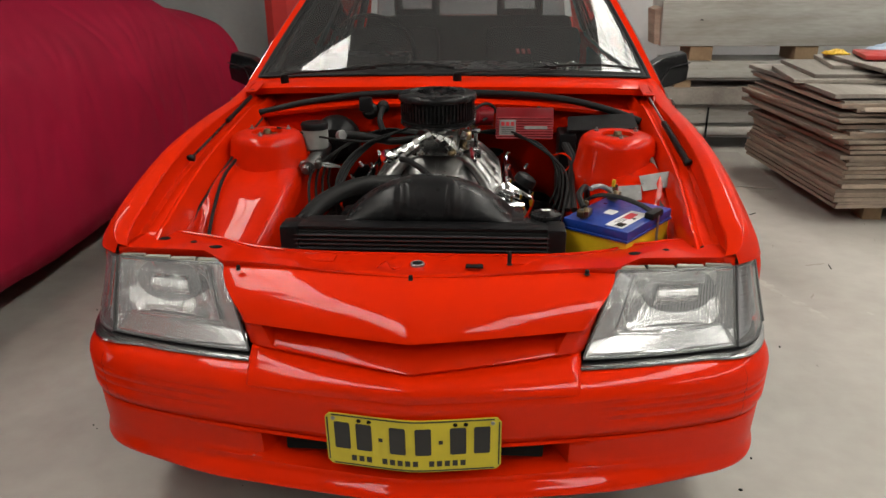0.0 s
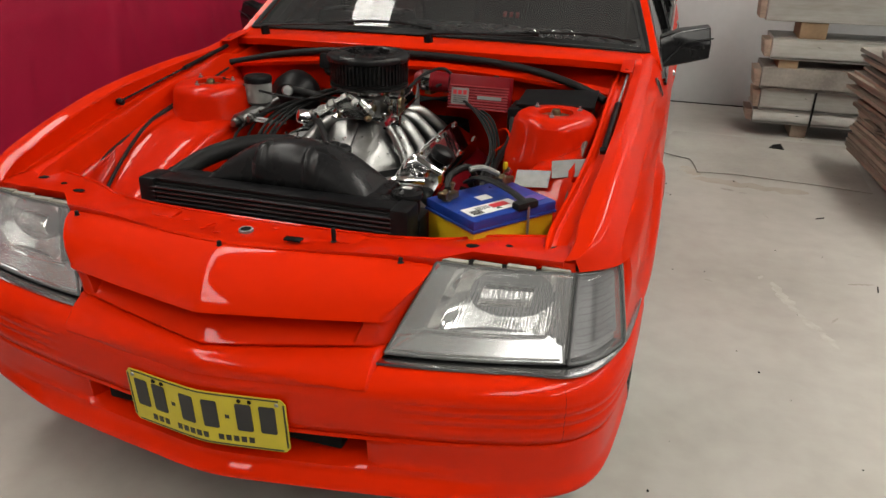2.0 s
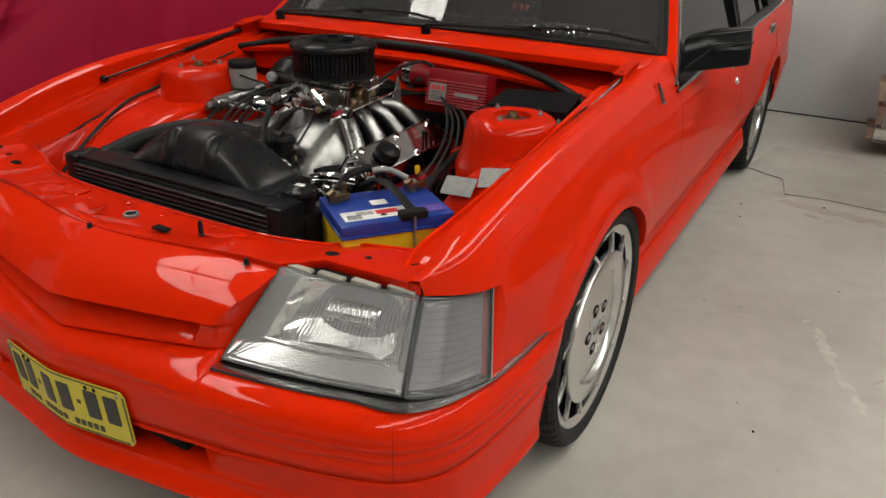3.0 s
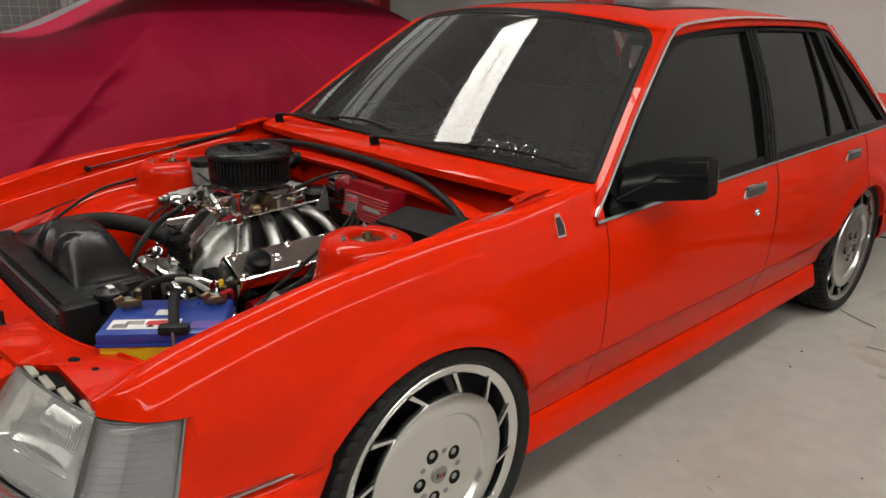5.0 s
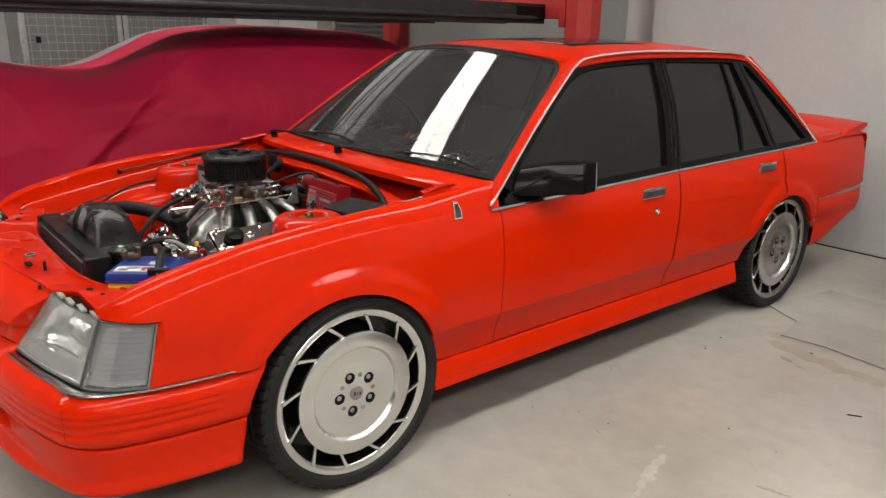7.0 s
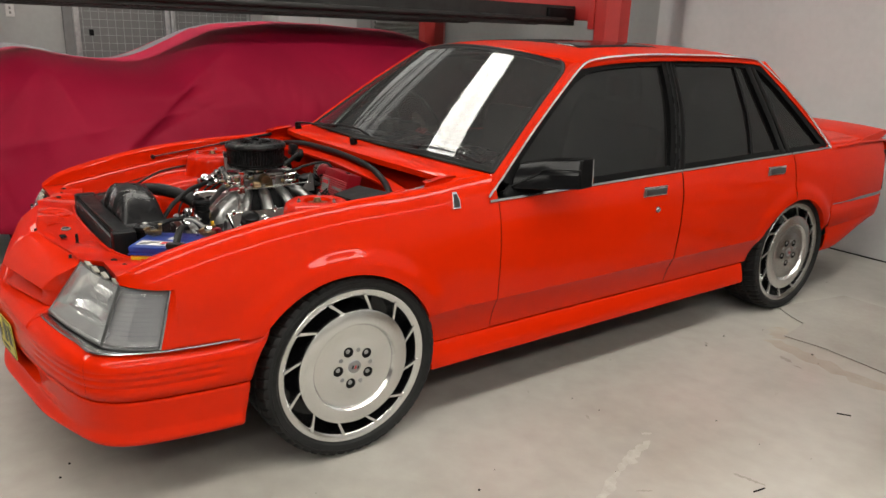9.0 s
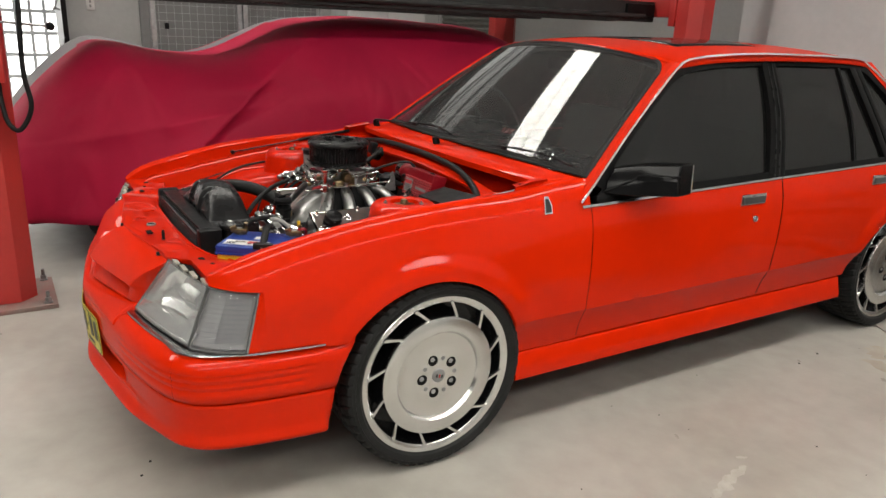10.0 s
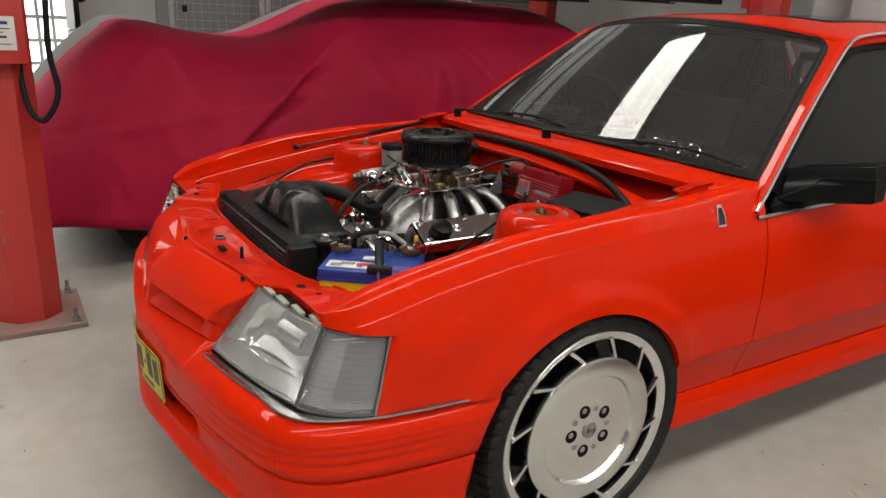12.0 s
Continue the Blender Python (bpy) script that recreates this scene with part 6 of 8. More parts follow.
# ---- wheels ----
def wheel(sgn, y):
    """Alloy wheel with a wide flat face and a ring of swept slots."""
    w = part("wheel", lathe([(0.250, -0.012), (0.256, -0.008), (0.2715, -0.004), (0.2735, 0.000), (0.2700, 0.003), (0.262, 0.001), (0.252, -0.002), (0.2475, -0.006), (0.247, -0.016)], (0, 0, 0), (1, 0, 0), 96), WHEEL, car, "polished alloy rim")
    part("rim_barrel", lathe([(0.275, -0.21), (0.262, -0.19), (0.250, -0.14), (0.250, -0.05), (0.256, -0.014), (0.2465, -0.0165), (0.2440, -0.05), (0.2440, -0.088), (0.10, -0.090)], (0, 0, 0), (1, 0, 0), 64), BLACK_GLOSS, w, "black painted rim barrel")
    # tyre with shoulder grooves cut between the blocks
    tp = [(0.272, -0.215, 0), (0.290, -0.225, 0), (0.308, -0.222, 0.2), (0.319, -0.208, 1), (0.3235, -0.19, 1), (0.3245, -0.165, 1), (0.3180, -0.162, 0), (0.3180, -0.154, 0), (0.325, -0.151, 0.6), (0.325, -0.114, 0.6), (0.3180, -0.111, 0), (0.3180, -0.103, 0), (0.325, -0.100, 0.6),
          (0.325, -0.066, 0.6), (0.3180, -0.063, 0), (0.3180, -0.055, 0), (0.3245, -0.050, 1), (0.3235, -0.018, 1), (0.319, 0.002, 1), (0.308, 0.012, 0.2), (0.292, 0.014, 0), (0.280, 0.009, 0), (0.2725, -0.002, 0)]
    rows = []
    for rad, xx, g in tp:
        r = []
        for i in range(280):
            a = 2 * math.pi * i / 280 + (xx + 0.1) * 0.9
            rr = rad - (0.0065 * g if i % 5 == 0 else 0)
            r.append((xx, rr * math.sin(a), rr * math.cos(a)))
        rows.append(r)
    part("tyre", grid(rows, True), TYRE, w, "low-profile black tyre", smooth=30)
    part("sidewall_ring", lathe([(0.296, 0.0130), (0.298, 0.0148), (0.300, 0.0128)], (0, 0, 0), (1, 0, 0), 96), TYRE, w)
    # face disc
    bm = lathe([(0, 0.000), (0.026, 0.000), (0.070, 0.000), (0.095, -0.003), (0.144, -0.005), (0.1465, -0.004), (0.1525, 0.008), (0.155, 0.010), (0.196, 0.008), (0.2015, 0.005), (0.203, 0.001), (0.2025, -0.010), (0.19, -0.012)], (0, 0, 0), (1, 0, 0), 72)
    disc = part("face_disc", bm, WHEEL, w, "flat brushed alloy wheel face")
    # swept vanes between disc and rim
    for i in range(12):
        bm = bmesh.new()
        a0 = 2 * math.pi * (i + 0.15) / 12
        a1 = a0 - 0.17
        rows = []
        for rr, a, wd in ((0.198, a0, 0.010), (0.222, lerp(a0, a1, 0.5), 0.0095), (0.252, a1, 0.012)):
            c = Vector((0, math.sin(a) * rr, math.cos(a) * rr))
            t = Vector((0, math.cos(a), -math.sin(a)))
            rows.append([c - t * wd / 2 + Vector((0.001, 0, 0)), c + t * wd / 2 + Vector((0.001, 0, 0)), c + t * wd * 0.55 + Vector((-0.010, 0, 0)), c - t * wd * 0.55 + Vector((-0.010, 0, 0))])
        add_grid(bm, rows, True)
        bmesh.ops.recalc_face_normals(bm, faces=bm.faces)
        part("vane", bm, WHEEL, w)
    part("brake_disc", lathe([(0.05, -0.09), (0.235, -0.09), (0.235, -0.10), (0.05, -0.10)], (0, 0, 0), (1, 0, 0), 48), DARK, w)
    for i in range(5):
        a = 2 * math.pi * (i + 0.5) / 5 + 0.0
        c = (0.0005, math.sin(a) * 0.060, math.cos(a) * 0.060)
        # flat near-black disc carries the shade of the nut's recess
        part("nut_recess", lathe([(0, 0.0004), (0.0172, 0.0006), (0.0182, -0.001)], c, (1, 0, 0), 20), DARK, disc)
        part("wheel_nut", lathe([(0, 0.003), (0.006, 0.003), (0.0085, 0.0012), (0.009, -0.01)], (c[0], c[1] - 0.004, c[2] + 0.004), (1, 0, 0), 6), STEEL, disc)
        a += math.pi / 5
        part("blind_plug", lathe([(0, 0.0006), (0.0075, 0.0006), (0.008, -0.001)], (0.0005, math.sin(a) * 0.060, math.cos(a) * 0.060), (1, 0, 0), 14), LAMP_GREY, disc)
    part("centre_cap", lathe([(0, 0.007), (0.018, 0.006), (0.023, 0.003), (0.024, -0.002)], (0, 0, 0), (1, 0, 0), 28), LAMP_GREY, disc, "grey centre cap with a dark red badge")
    bm = bmesh.new()
    for k, dy in enumerate((-0.010, 0.0, 0.010)):
        add_box(bm, (0.0068, dy, 0), (0.001, 0.006, 0.012), mat=k % 2)
    turn = Matrix.Rotation(radians(-14 if y < 1 else -6), 4, "X")
    w.matrix_basis = Matrix.Translation((sgn * (0.818 if y < 1 else 0.806), y, 0.325)) @ (Matrix.Rotation(math.pi, 4, "Z") if sgn < 0 else Matrix.Identity(4)) @ turn
    b = part("badge", bm, (INK, RED_INK), disc)
    return w


for sgn in (-1, 1):
    for y in (0.0, 2.668):
        wheel(sgn, y)


# ---- mirrors, handles, badges ----
MIRROR_BLACK = material("mirror_black_paint", (0.005, 0.005, 0.0055), rough=0.16, spec=0.10, vary=0.2, scale=6)
HANDLE_GREY = material("satin_grey_metal", (0.10, 0.10, 0.10), rough=0.35, metal=0.6, vary=0.1, scale=30)
for sgn in (-1, 1):
    ring0 = [(0.790, 0.665, 0.860), (0.795, 0.780, 0.858), (0.768, 0.780, 0.955), (0.770, 0.720, 0.950), (0.780, 0.680, 0.905)]
    ring1 = [(0.842, 0.740, 0.860), (0.842, 0.855, 0.862), (0.828, 0.860, 0.972), (0.828, 0.795, 0.965), (0.836, 0.755, 0.912)]
    ring2 = [(0.946, 0.865, 0.868), (0.941, 0.935, 0.870), (0.931, 0.940, 0.980), (0.936, 0.870, 0.978), (0.948, 0.855, 0.922)]
    bm = bmesh.new()
    vs = add_grid(bm, [[(sgn * x, y, z) for x, y, z in r] for r in (ring0, ring1, ring2)], True)
    bm.faces.new(vs[-1])
    bm.faces.new(vs[0][::-1])
    bmesh.ops.recalc_face_normals(bm, faces=bm.faces)
    mr = part("door_mirror", bm, MIRROR_BLACK, car, "angular black door mirror", smooth=20, bevel=0.006)
    bm = slab([(sgn * x, y, z) for x, y, z in ((0.850, 0.860, 0.870), (0.936, 0.940, 0.876), (0.926, 0.944, 0.972), (0.838, 0.866, 0.964))], (0, 0.002, 0))
    part("mirror_glass", bm, CHROME, mr)
    part("edge_line", tube([(sgn * 0.792, 0.662, 0.872), (sgn * 0.838, 0.750, 0.916), (sgn * 0.858, 0.765, 0.934), (sgn * 0.950, 0.857, 0.940)], 0.0025, 6, 4), BLACK, mr)
    for y0, z0 in ((1.388, 0.784), (2.325, 0.798)):
        x = side_x(y0, z0)
        h = part("door_handle", box((sgn * (x + 0.004), y0 + 0.065, z0), (0.012, 0.155, 0.044), None, 0.006), CHROME, car, "chrome-edged grey door handle")
        part("handle_flap", box((sgn * (x + 0.011), y0 + 0.068, z0 - 0.002), (0.010, 0.132, 0.028), None, 0.005), HANDLE_GREY, h)
    part("door_lock", lathe([(0, 0.003), (0.006, 0.003), (0.008, 0.008), (0.012, 0.007), (0.0145, 0.003), (0.015, -0.004)], (sgn * side_x(1.474, 0.70), 1.474, 0.702), (sgn, 0, 0), 16), TRIM, car)
    # shield-shaped badge on the fender
    x = side_x(0.41, 0.852)
    bd = part("fender_badge", slab([(sgn * (x + 0.002 - (zz - 0.848) * 0.45), 0.410 + (yy - 0.436) * 0.72, zz) for yy, zz in ((0.412, 0.818), (0.456, 0.818), (0.460, 0.846), (0.447, 0.872), (0.424, 0.872))], (sgn * 0.006, 0, 0.002)), CHROME, car, "small chrome shield badge")
    part("badge_field", slab([(sgn * (x + 0.009 - (zz - 0.848) * 0.45), 0.410 + (yy - 0.436) * 0.72, zz) for yy, zz in ((0.418, 0.824), (0.450, 0.824), (0.453, 0.845), (0.444, 0.866), (0.428, 0.866))], (sgn * 0.002, 0, 0.001)), INK, bd)


# ---- engine bay sheet metal ----
def apron_right(y):
    return curve([(-0.60, 0.50), (-0.45, 0.515), (-0.36, 0.56), (-0.30, 0.632), (-0.265, 0.69), (-0.235, 0.732), (-0.205, 0.750), (-0.16, 0.755), (-0.05, 0.752), (0.15, 0.745), (0.34, 0.742)], y)


def apron_z(y):
    return curve([(-0.60, 0.545), (-0.50, 0.590), (-0.40, 0.645), (-0.30, 0.700), (-0.20, 0.732), (-0.05, 0.742), (0.15, 0.742), (0.34, 0.742)], y)


for sgn in (-1, 1):
    rows = []
    for j in range(41):
        y = lerp(-0.60, 0.33, j / 40)
        za = apron_z(y) if sgn < 0 else apron_right(y)
        xt = lip_x(y) - 0.088
        zt = curve(FLIP, y) - 0.060
        xi = 0.415 + 0.05 * ease(-0.25, -0.55, y)
        r = [(xi + 0.03, y, 0.30), (xi + 0.004, y, za - 0.10), (xi, y, za - 0.040), (xi + 0.008, y, za - 0.014), (xi + 0.026, y, za - 0.002), (xi + 0.06, y, za + 0.002)]
        for k in range(1, 6):
            r.append((lerp(xi + 0.06, 0.600, k / 5), y, za + 0.004 - 0.006 * math.sin(math.pi * k / 5)))
        r += [(0.616, y, za + 0.010), (min(0.628, xt), y, max(za + 0.02, min(za + 0.035, zt))), (xt, y, zt)]
        rows.append([(sgn * a, b, c - ((0.30 * max(0, 0.60 - a) + 1.1 * max(0, 0.52 - a)) * ease(0.0, 0.1, c - 0.33) if sgn > 0 else 0)) for a, b, c in r])
    part("inner_guard", grid(rows), PAINT_BAY, car, "red painted inner wing panel", smooth=50, solid=0.003)
    c = (sgn * 0.540, 0.008, 0)
    bm = lathe([(0.135, 0.60), (0.135, 0.68), (0.137, 0.712), (0.130, 0.732), (0.124, 0.750), (0.117, 0.785), (0.113, 0.812), (0.106, 0.826), (0.094, 0.834), (0.075, 0.837), (0.052, 0.838), (0.047, 0.836), (0.045, 0.822), (0.02, 0.818)], c, (0, 0, 1), 48)
    tw = part("strut_tower", bm, PAINT_BAY, car, "red rounded suspension strut tower", smooth=50)
    bm = lathe([(0, 0.832), (0.018, 0.830), (0.024, 0.827), (0.040, 0.824), (0.047, 0.824)], c, (0, 0, 1), 24)
    part("strut_mount", bm, GOLD, tw)
    bm = lathe([(0, 0.846), (0.010, 0.844), (0.013, 0.836), (0.014, 0.826), (0, 0.826)], c, (0, 0, 1), 12)
    part("strut_nut", bm, GOLD, tw)
    for a in (0.5, 2.6, 4.7):
        part("stud", lathe([(0, 0.850), (0.003, 0.849), (0.003, 0.843), (0.007, 0.842), (0.007, 0.836), (0, 0.836)], (c[0] + 0.068 * math.cos(a), c[1] + 0.068 * math.sin(a), 0), (0, 0, 1), 6), STEEL, tw)
    # bonnet stay and hinge bracket along the wing
    dz = 0.0
    a, b, c = Vector((sgn * 0.696, -0.218, 0.808)), Vector((sgn * 0.696, 0.10, 0.850)), Vector((sgn * 0.698, 0.36, 0.884))
    if sgn < 0:
        gs = part("bonnet_stay", tube([a, b], 0.0035, 8, 0), SATIN, car, "slim gas bonnet stay")
        part("stay_cylinder", tube([b, c], 0.0070, 10, 0), BLACK, gs)
    else:
        gs = part("bonnet_stay", tube([a.lerp(b, 0.9), c], 0.0035, 8, 0), STEEL, car, "slim gas bonnet stay")
        part("stay_cylinder", tube([a, b], 0.0095, 12, 0), BLACK, gs)
    part("stay_end", lathe([(0, -0.012), (0.009, -0.01), (0.010, 0.004), (0.005, 0.012), (0, 0.012)], a, (sgn, 0, 0.2), 12), BLACK, gs)
    bm = bmesh.new()
    add_slab(bm, [(sgn * 0.712, 0.33, 0.876), (sgn * 0.712, 0.48, 0.895), (sgn * 0.712, 0.47, 0.925), (sgn * 0.712, 0.40, 0.922), (sgn * 0.712, 0.34, 0.905)], (-sgn * 0.006, 0, 0))
    add_slab(bm, [(sgn * 0.712, 0.34, 0.905), (sgn * 0.712, 0.47, 0.922), (sgn * 0.675, 0.46, 0.920), (sgn * 0.675, 0.35, 0.905)], (0, 0, 0.004))
    dz -= 0.008 * (sgn > 0)
    bmesh.ops.translate(bm, vec=(0, 0, dz - 0.004), verts=bm.verts)
    hg = part("bonnet_hinge", bm, PAINT_BAY, car)
    for y in (0.37, 0.44):
        part("bolt_hole", lathe([(0, 0.001), (0.006, 0.001), (0.007, 0), (0, 0)], (sgn * 0.694, y, 0.9075 + dz + (y - 0.37) * 0.1), (0, 0, 1), 10), DARK, hg)
    # thin cable along the wing
    if sgn > 0:
        continue
    part("wing_cable", tube([(sgn * 0.612, -0.10, 0.772), (sgn * 0.608, -0.22, 0.752), (sgn * 0.60, -0.34, 0.695), (sgn * 0.585, -0.46, 0.62), (sgn * 0.58, -0.52, 0.55)], 0.005, 8, 6), RUBBER, car, "black cable along the inner wing")
    part("long_cable", tube([(sgn * 0.628, 0.25, 0.83), (sgn * 0.632, 0.0, 0.785), (sgn * 0.632, -0.25, 0.735), (sgn * 0.628, -0.42, 0.690), (sgn * 0.620, -0.52, 0.645)], 0.0035, 6, 6), RUBBER, car)

# firewall and cowl
rows = []
for z, y in ((0.36, 0.405), (0.70, 0.400), (0.752, 0.390), (0.765, 0.347), (0.80, 0.345), (0.860, 0.345), (0.864, 0.302), (0.874, 0.298), (0.884, 0.335), (0.880, 0.348), (0.79, 0.360), (0.79, 0.47), (0.922, 0.50)):
    rows.append([(-0.74 + 1.48 * i / 20, y + 0.004 * math.sin(i * 1.3), z - (0.0 if z < 0.86 else 0.055 * abs(-1 + i / 10) ** 2.2)) for i in range(21)])
part("firewall", grid(rows), PAINT_BAY, car, "red painted firewall panel", smooth=40, solid=0.003)
rows = []
for i in range(41):
    t = -1 + i / 20
    a = ws_low(t)
    yl = 0.372 + 0.085 * abs(t) ** 3
    zl = 0.922 - 0.010 * abs(t) ** 2 - 0.014 * abs(t) ** 6
    bump = 0.004 * math.sin(8 * t) * math.exp(-((abs(t) - 0.75) / 0.2) ** 2)
    rows.append([(a.x, a.y + 0.01, a.z - 0.004), (a.x, a.y - 0.012, a.z - 0.006), (a.x * 1.0, lerp(a.y, yl, 0.5), lerp(a.z, zl, 0.55) + bump), (a.x * 0.995, yl + 0.012, zl + 0.003), (a.x * 0.99, yl, zl - 0.004), (a.x * 0.99, yl + 0.004, zl - 0.024), (a.x * 0.988, yl + 0.012, zl - 0.027)])
part("cowl", grid(rows), PAINT, car, "orange-red cowl panel below the windscreen", smooth=45, solid=0.003)
part("cowl_seal", tube([(-0.685, 0.30, 0.832), (-0.60, 0.315, 0.848), (-0.48, 0.330, 0.872), (-0.30, 0.340, 0.895), (-0.1, 0.345, 0.902), (0.1, 0.345, 0.902), (0.30, 0.335, 0.895), (0.45, 0.31, 0.878), (0.57, 0.275, 0.852), (0.65, 0.235, 0.828)], 0.0115, 10, 6), RUBBER, car, "thick black rubber seal along the firewall")

# ---- radiator, shroud, hoses ----
FIN_BLACK = material("painted_radiator_fin", (0.03, 0.03, 0.032), rough=0.25, spec=0.5, vary=0.2, scale=30)
rad = part("radiator", box((0, -0.578, 0.57), (0.660, 0.062, 0.332), None, 0.004), DARK, car, "black painted radiator with horizontal fins")
for k in range(14):
    part("fin", box((0, -0.614, 0.728 - k * 0.011), (0.60, 0.010, 0.0028), None, 0.0006), FIN_BLACK, rad)
for x in (-0.315, 0.315):
    part("end_tank", box((x, -0.578, 0.575), (0.045, 0.074, 0.345), None, 0.010), BLACK, rad)
part("top_rail", box((0, -0.578, 0.741), (0.665, 0.050, 0.008), None, 0.002), BLACK, rad)
part("filler_neck", lathe([(0.030, 0.70), (0.030, 0.735), (0.033, 0.738), (0.033, 0.742), (0.0, 0.742)], (0.296, -0.505, 0), (0, 0, 1), 24), BLACK, rad)
part("radiator_cap", lathe([(0, 0.760), (0.016, 0.759), (0.022, 0.754), (0.036, 0.752), (0.038, 0.746), (0.036, 0.740)], (0.296, -0.505, 0), (0, 0, 1), 16), SATIN, rad)
part("cap_mark", box((0.296, -0.505, 0.7605), (0.022, 0.012, 0.001)), WHITE_LABEL, rad)
part("overflow_tank", box((0.300, -0.505, 0.62), (0.085, 0.085, 0.17), None, 0.014), BLACK, rad)

rows = []
for y, hf in ((-0.552, 0.0), (-0.549, 0.25), (-0.540, 0.62), (-0.525, 0.88), (-0.508, 0.97), (-0.480, 1.0), (-0.450, 0.97), (-0.428, 0.90), (-0.420, 0.78), (-0.416, 0.5)):
    r = []
    for i in range(61):
        u = -1 + 2 * i / 60
        x = 0.010 + 0.205 * u
        arch = max(0.0, 1 - abs(u) ** 2.1) ** 0.92
        z = 0.738 + 0.097 * hf * arch
        dent = (math.exp(-((x + 0.052) / 0.012) ** 6) + math.exp(-((x - 0.072) / 0.012) ** 6)) * (0.2 < hf < 0.98) * (y < -0.50)
        r.append((x, y - 0.008 * dent, z + 0.005 * dent))
    r = [(x0, y, 0.734) for x0 in (-0.215,)] + r + [(0.235, y, 0.734)]
    rows.append(r)
rows.append([(x, -0.412, min(z, 0.60)) for x, y, z in rows[-1]])
part("fan_shroud", grid(rows), SATIN, car, "domed satin black plastic fan shroud", smooth=45, solid=0.003)
part("shroud_flange", box((-0.012, -0.535, 0.738), (0.60, 0.05, 0.008), None, 0.003), SATIN, car)
part("shroud_box", box((0.205, -0.47, 0.70), (0.08, 0.13, 0.08), None, 0.012), SATIN, car)

hose = part("top_hose", tube([(-0.312, -0.565, 0.705), (-0.300, -0.51, 0.725), (-0.268, -0.43, 0.750), (-0.205, -0.35, 0.765), (-0.130, -0.29, 0.760), (-0.065, -0.252, 0.744), (-0.02, -0.232, 0.730)], 0.0235, 16, 7), RUBBER, car, "thick black radiator hose")
for c, ax in (((-0.302, -0.52, 0.722), (0.2, 0.8, 0.35)), ((-0.060, -0.236, 0.744), (0.9, 0.35, -0.2))):
    part("hose_clamp", lathe([(0.0238, -0.007), (0.0255, -0.006), (0.0255, 0.006), (0.0238, 0.007)], c, ax, 20), BLACK, hose)

# ---- engine ----
eng = part("engine", box((0, 0.08, 0.52), (0.36, 0.56, 0.30), None, 0.03), DARK, car, "V8 engine with polished alloy intake and chrome covers")
# heads
for sgn in (-1, 1):
    bm = box((0, 0, 0), (0.13, 0.48, 0.09), None, 0.008)
    bmesh.ops.transform(bm, matrix=Matrix.Translation((sgn * 0.215, 0.095, 0.580)) @ Matrix.Rotation(sgn * radians(38), 4, "Y"), verts=bm.verts)
    part("cylinder_head", bm, RED_ANOD, eng)
# intake manifold: plenum with runners
def gap(y):
    return 0.012 - 0.062 * ease(-0.135, -0.06, y)


bm = bmesh.new()
secs = []
for y, wt, zt, wb, zb in ((-0.215, 0.036, 0.650, 0.060, 0.635), (-0.185, 0.046, 0.700, 0.085, 0.655), (-0.150, 0.056, 0.730, 0.112, 0.668), (-0.115, 0.068, 0.757, 0.140, 0.674), (-0.085, 0.080, 0.776, 0.176, 0.676), (-0.060, 0.082, 0.786, 0.178, 0.676), (0.10, 0.082, 0.786, 0.178, 0.676), (0.16, 0.080, 0.770, 0.176, 0.676), (0.24, 0.070, 0.73, 0.168, 0.674), (0.30, 0.06, 0.69, 0.15, 0.67)):
    secs.append([(-wb, y, zb - 0.04), (-wb, y, zb), (-(wt + wb) / 2, y, (zt + zb) / 2 + gap(y)), (-wt, y, zt - 0.004), (-wt + 0.008, y, zt), (0, y, zt + 0.002), (wt - 0.008, y, zt), (wt, y, zt - 0.004), ((wt + wb) / 2, y, (zt + zb) / 2 + gap(y)), (wb, y, zb), (wb, y, zb - 0.04)])
add_grid(bm, secs)
# alloy faces between the runners turn near-black, shade painted into the gaps
for f in bm.faces:
    c = f.calc_center_median()
    if c.y > -0.075 and abs(c.x) > 0.075:
        f.material_index = 1
man = part("intake_manifold", bm, (ALLOY, DARK), eng, "cast alloy intake manifold", smooth=50)
for sgn in (-1, 1):
    for y0, y1 in ((-0.055, -0.125), (0.0, -0.015), (0.060, 0.095), (0.115, 0.205)):
        part("runner", tube([(sgn * 0.055, y0, 0.776), (sgn * 0.100, lerp(y0, y1, 0.35), 0.768), (sgn * 0.145, lerp(y0, y1, 0.75), 0.722), (sgn * 0.165, y1, 0.690)], (0.020, 0.0265), 14, 5, flat=0.85), ALLOY, man)
    part("manifold_flange", box((sgn * 0.180, 0.06, 0.672), (0.05, 0.46, 0.022), rot_e(0, sgn * 38, 0), 0.004), ALLOY, man)
    for y in (-0.14, -0.04, 0.06, 0.16, 0.26):
        part("flange_bolt", lathe([(0, 0.012), (0.007, 0.011), (0.008, 0), (0.012, -0.001), (0.012, -0.004)], (sgn * 0.176, y, 0.688), (sgn * 0.6, 0, 0.8), 6), CHROME, man)
part("front_rib", box((0, -0.135, 0.748), (0.010, 0.10, 0.006), rot_e(38, 0, 0), 0.002), ALLOY, man)
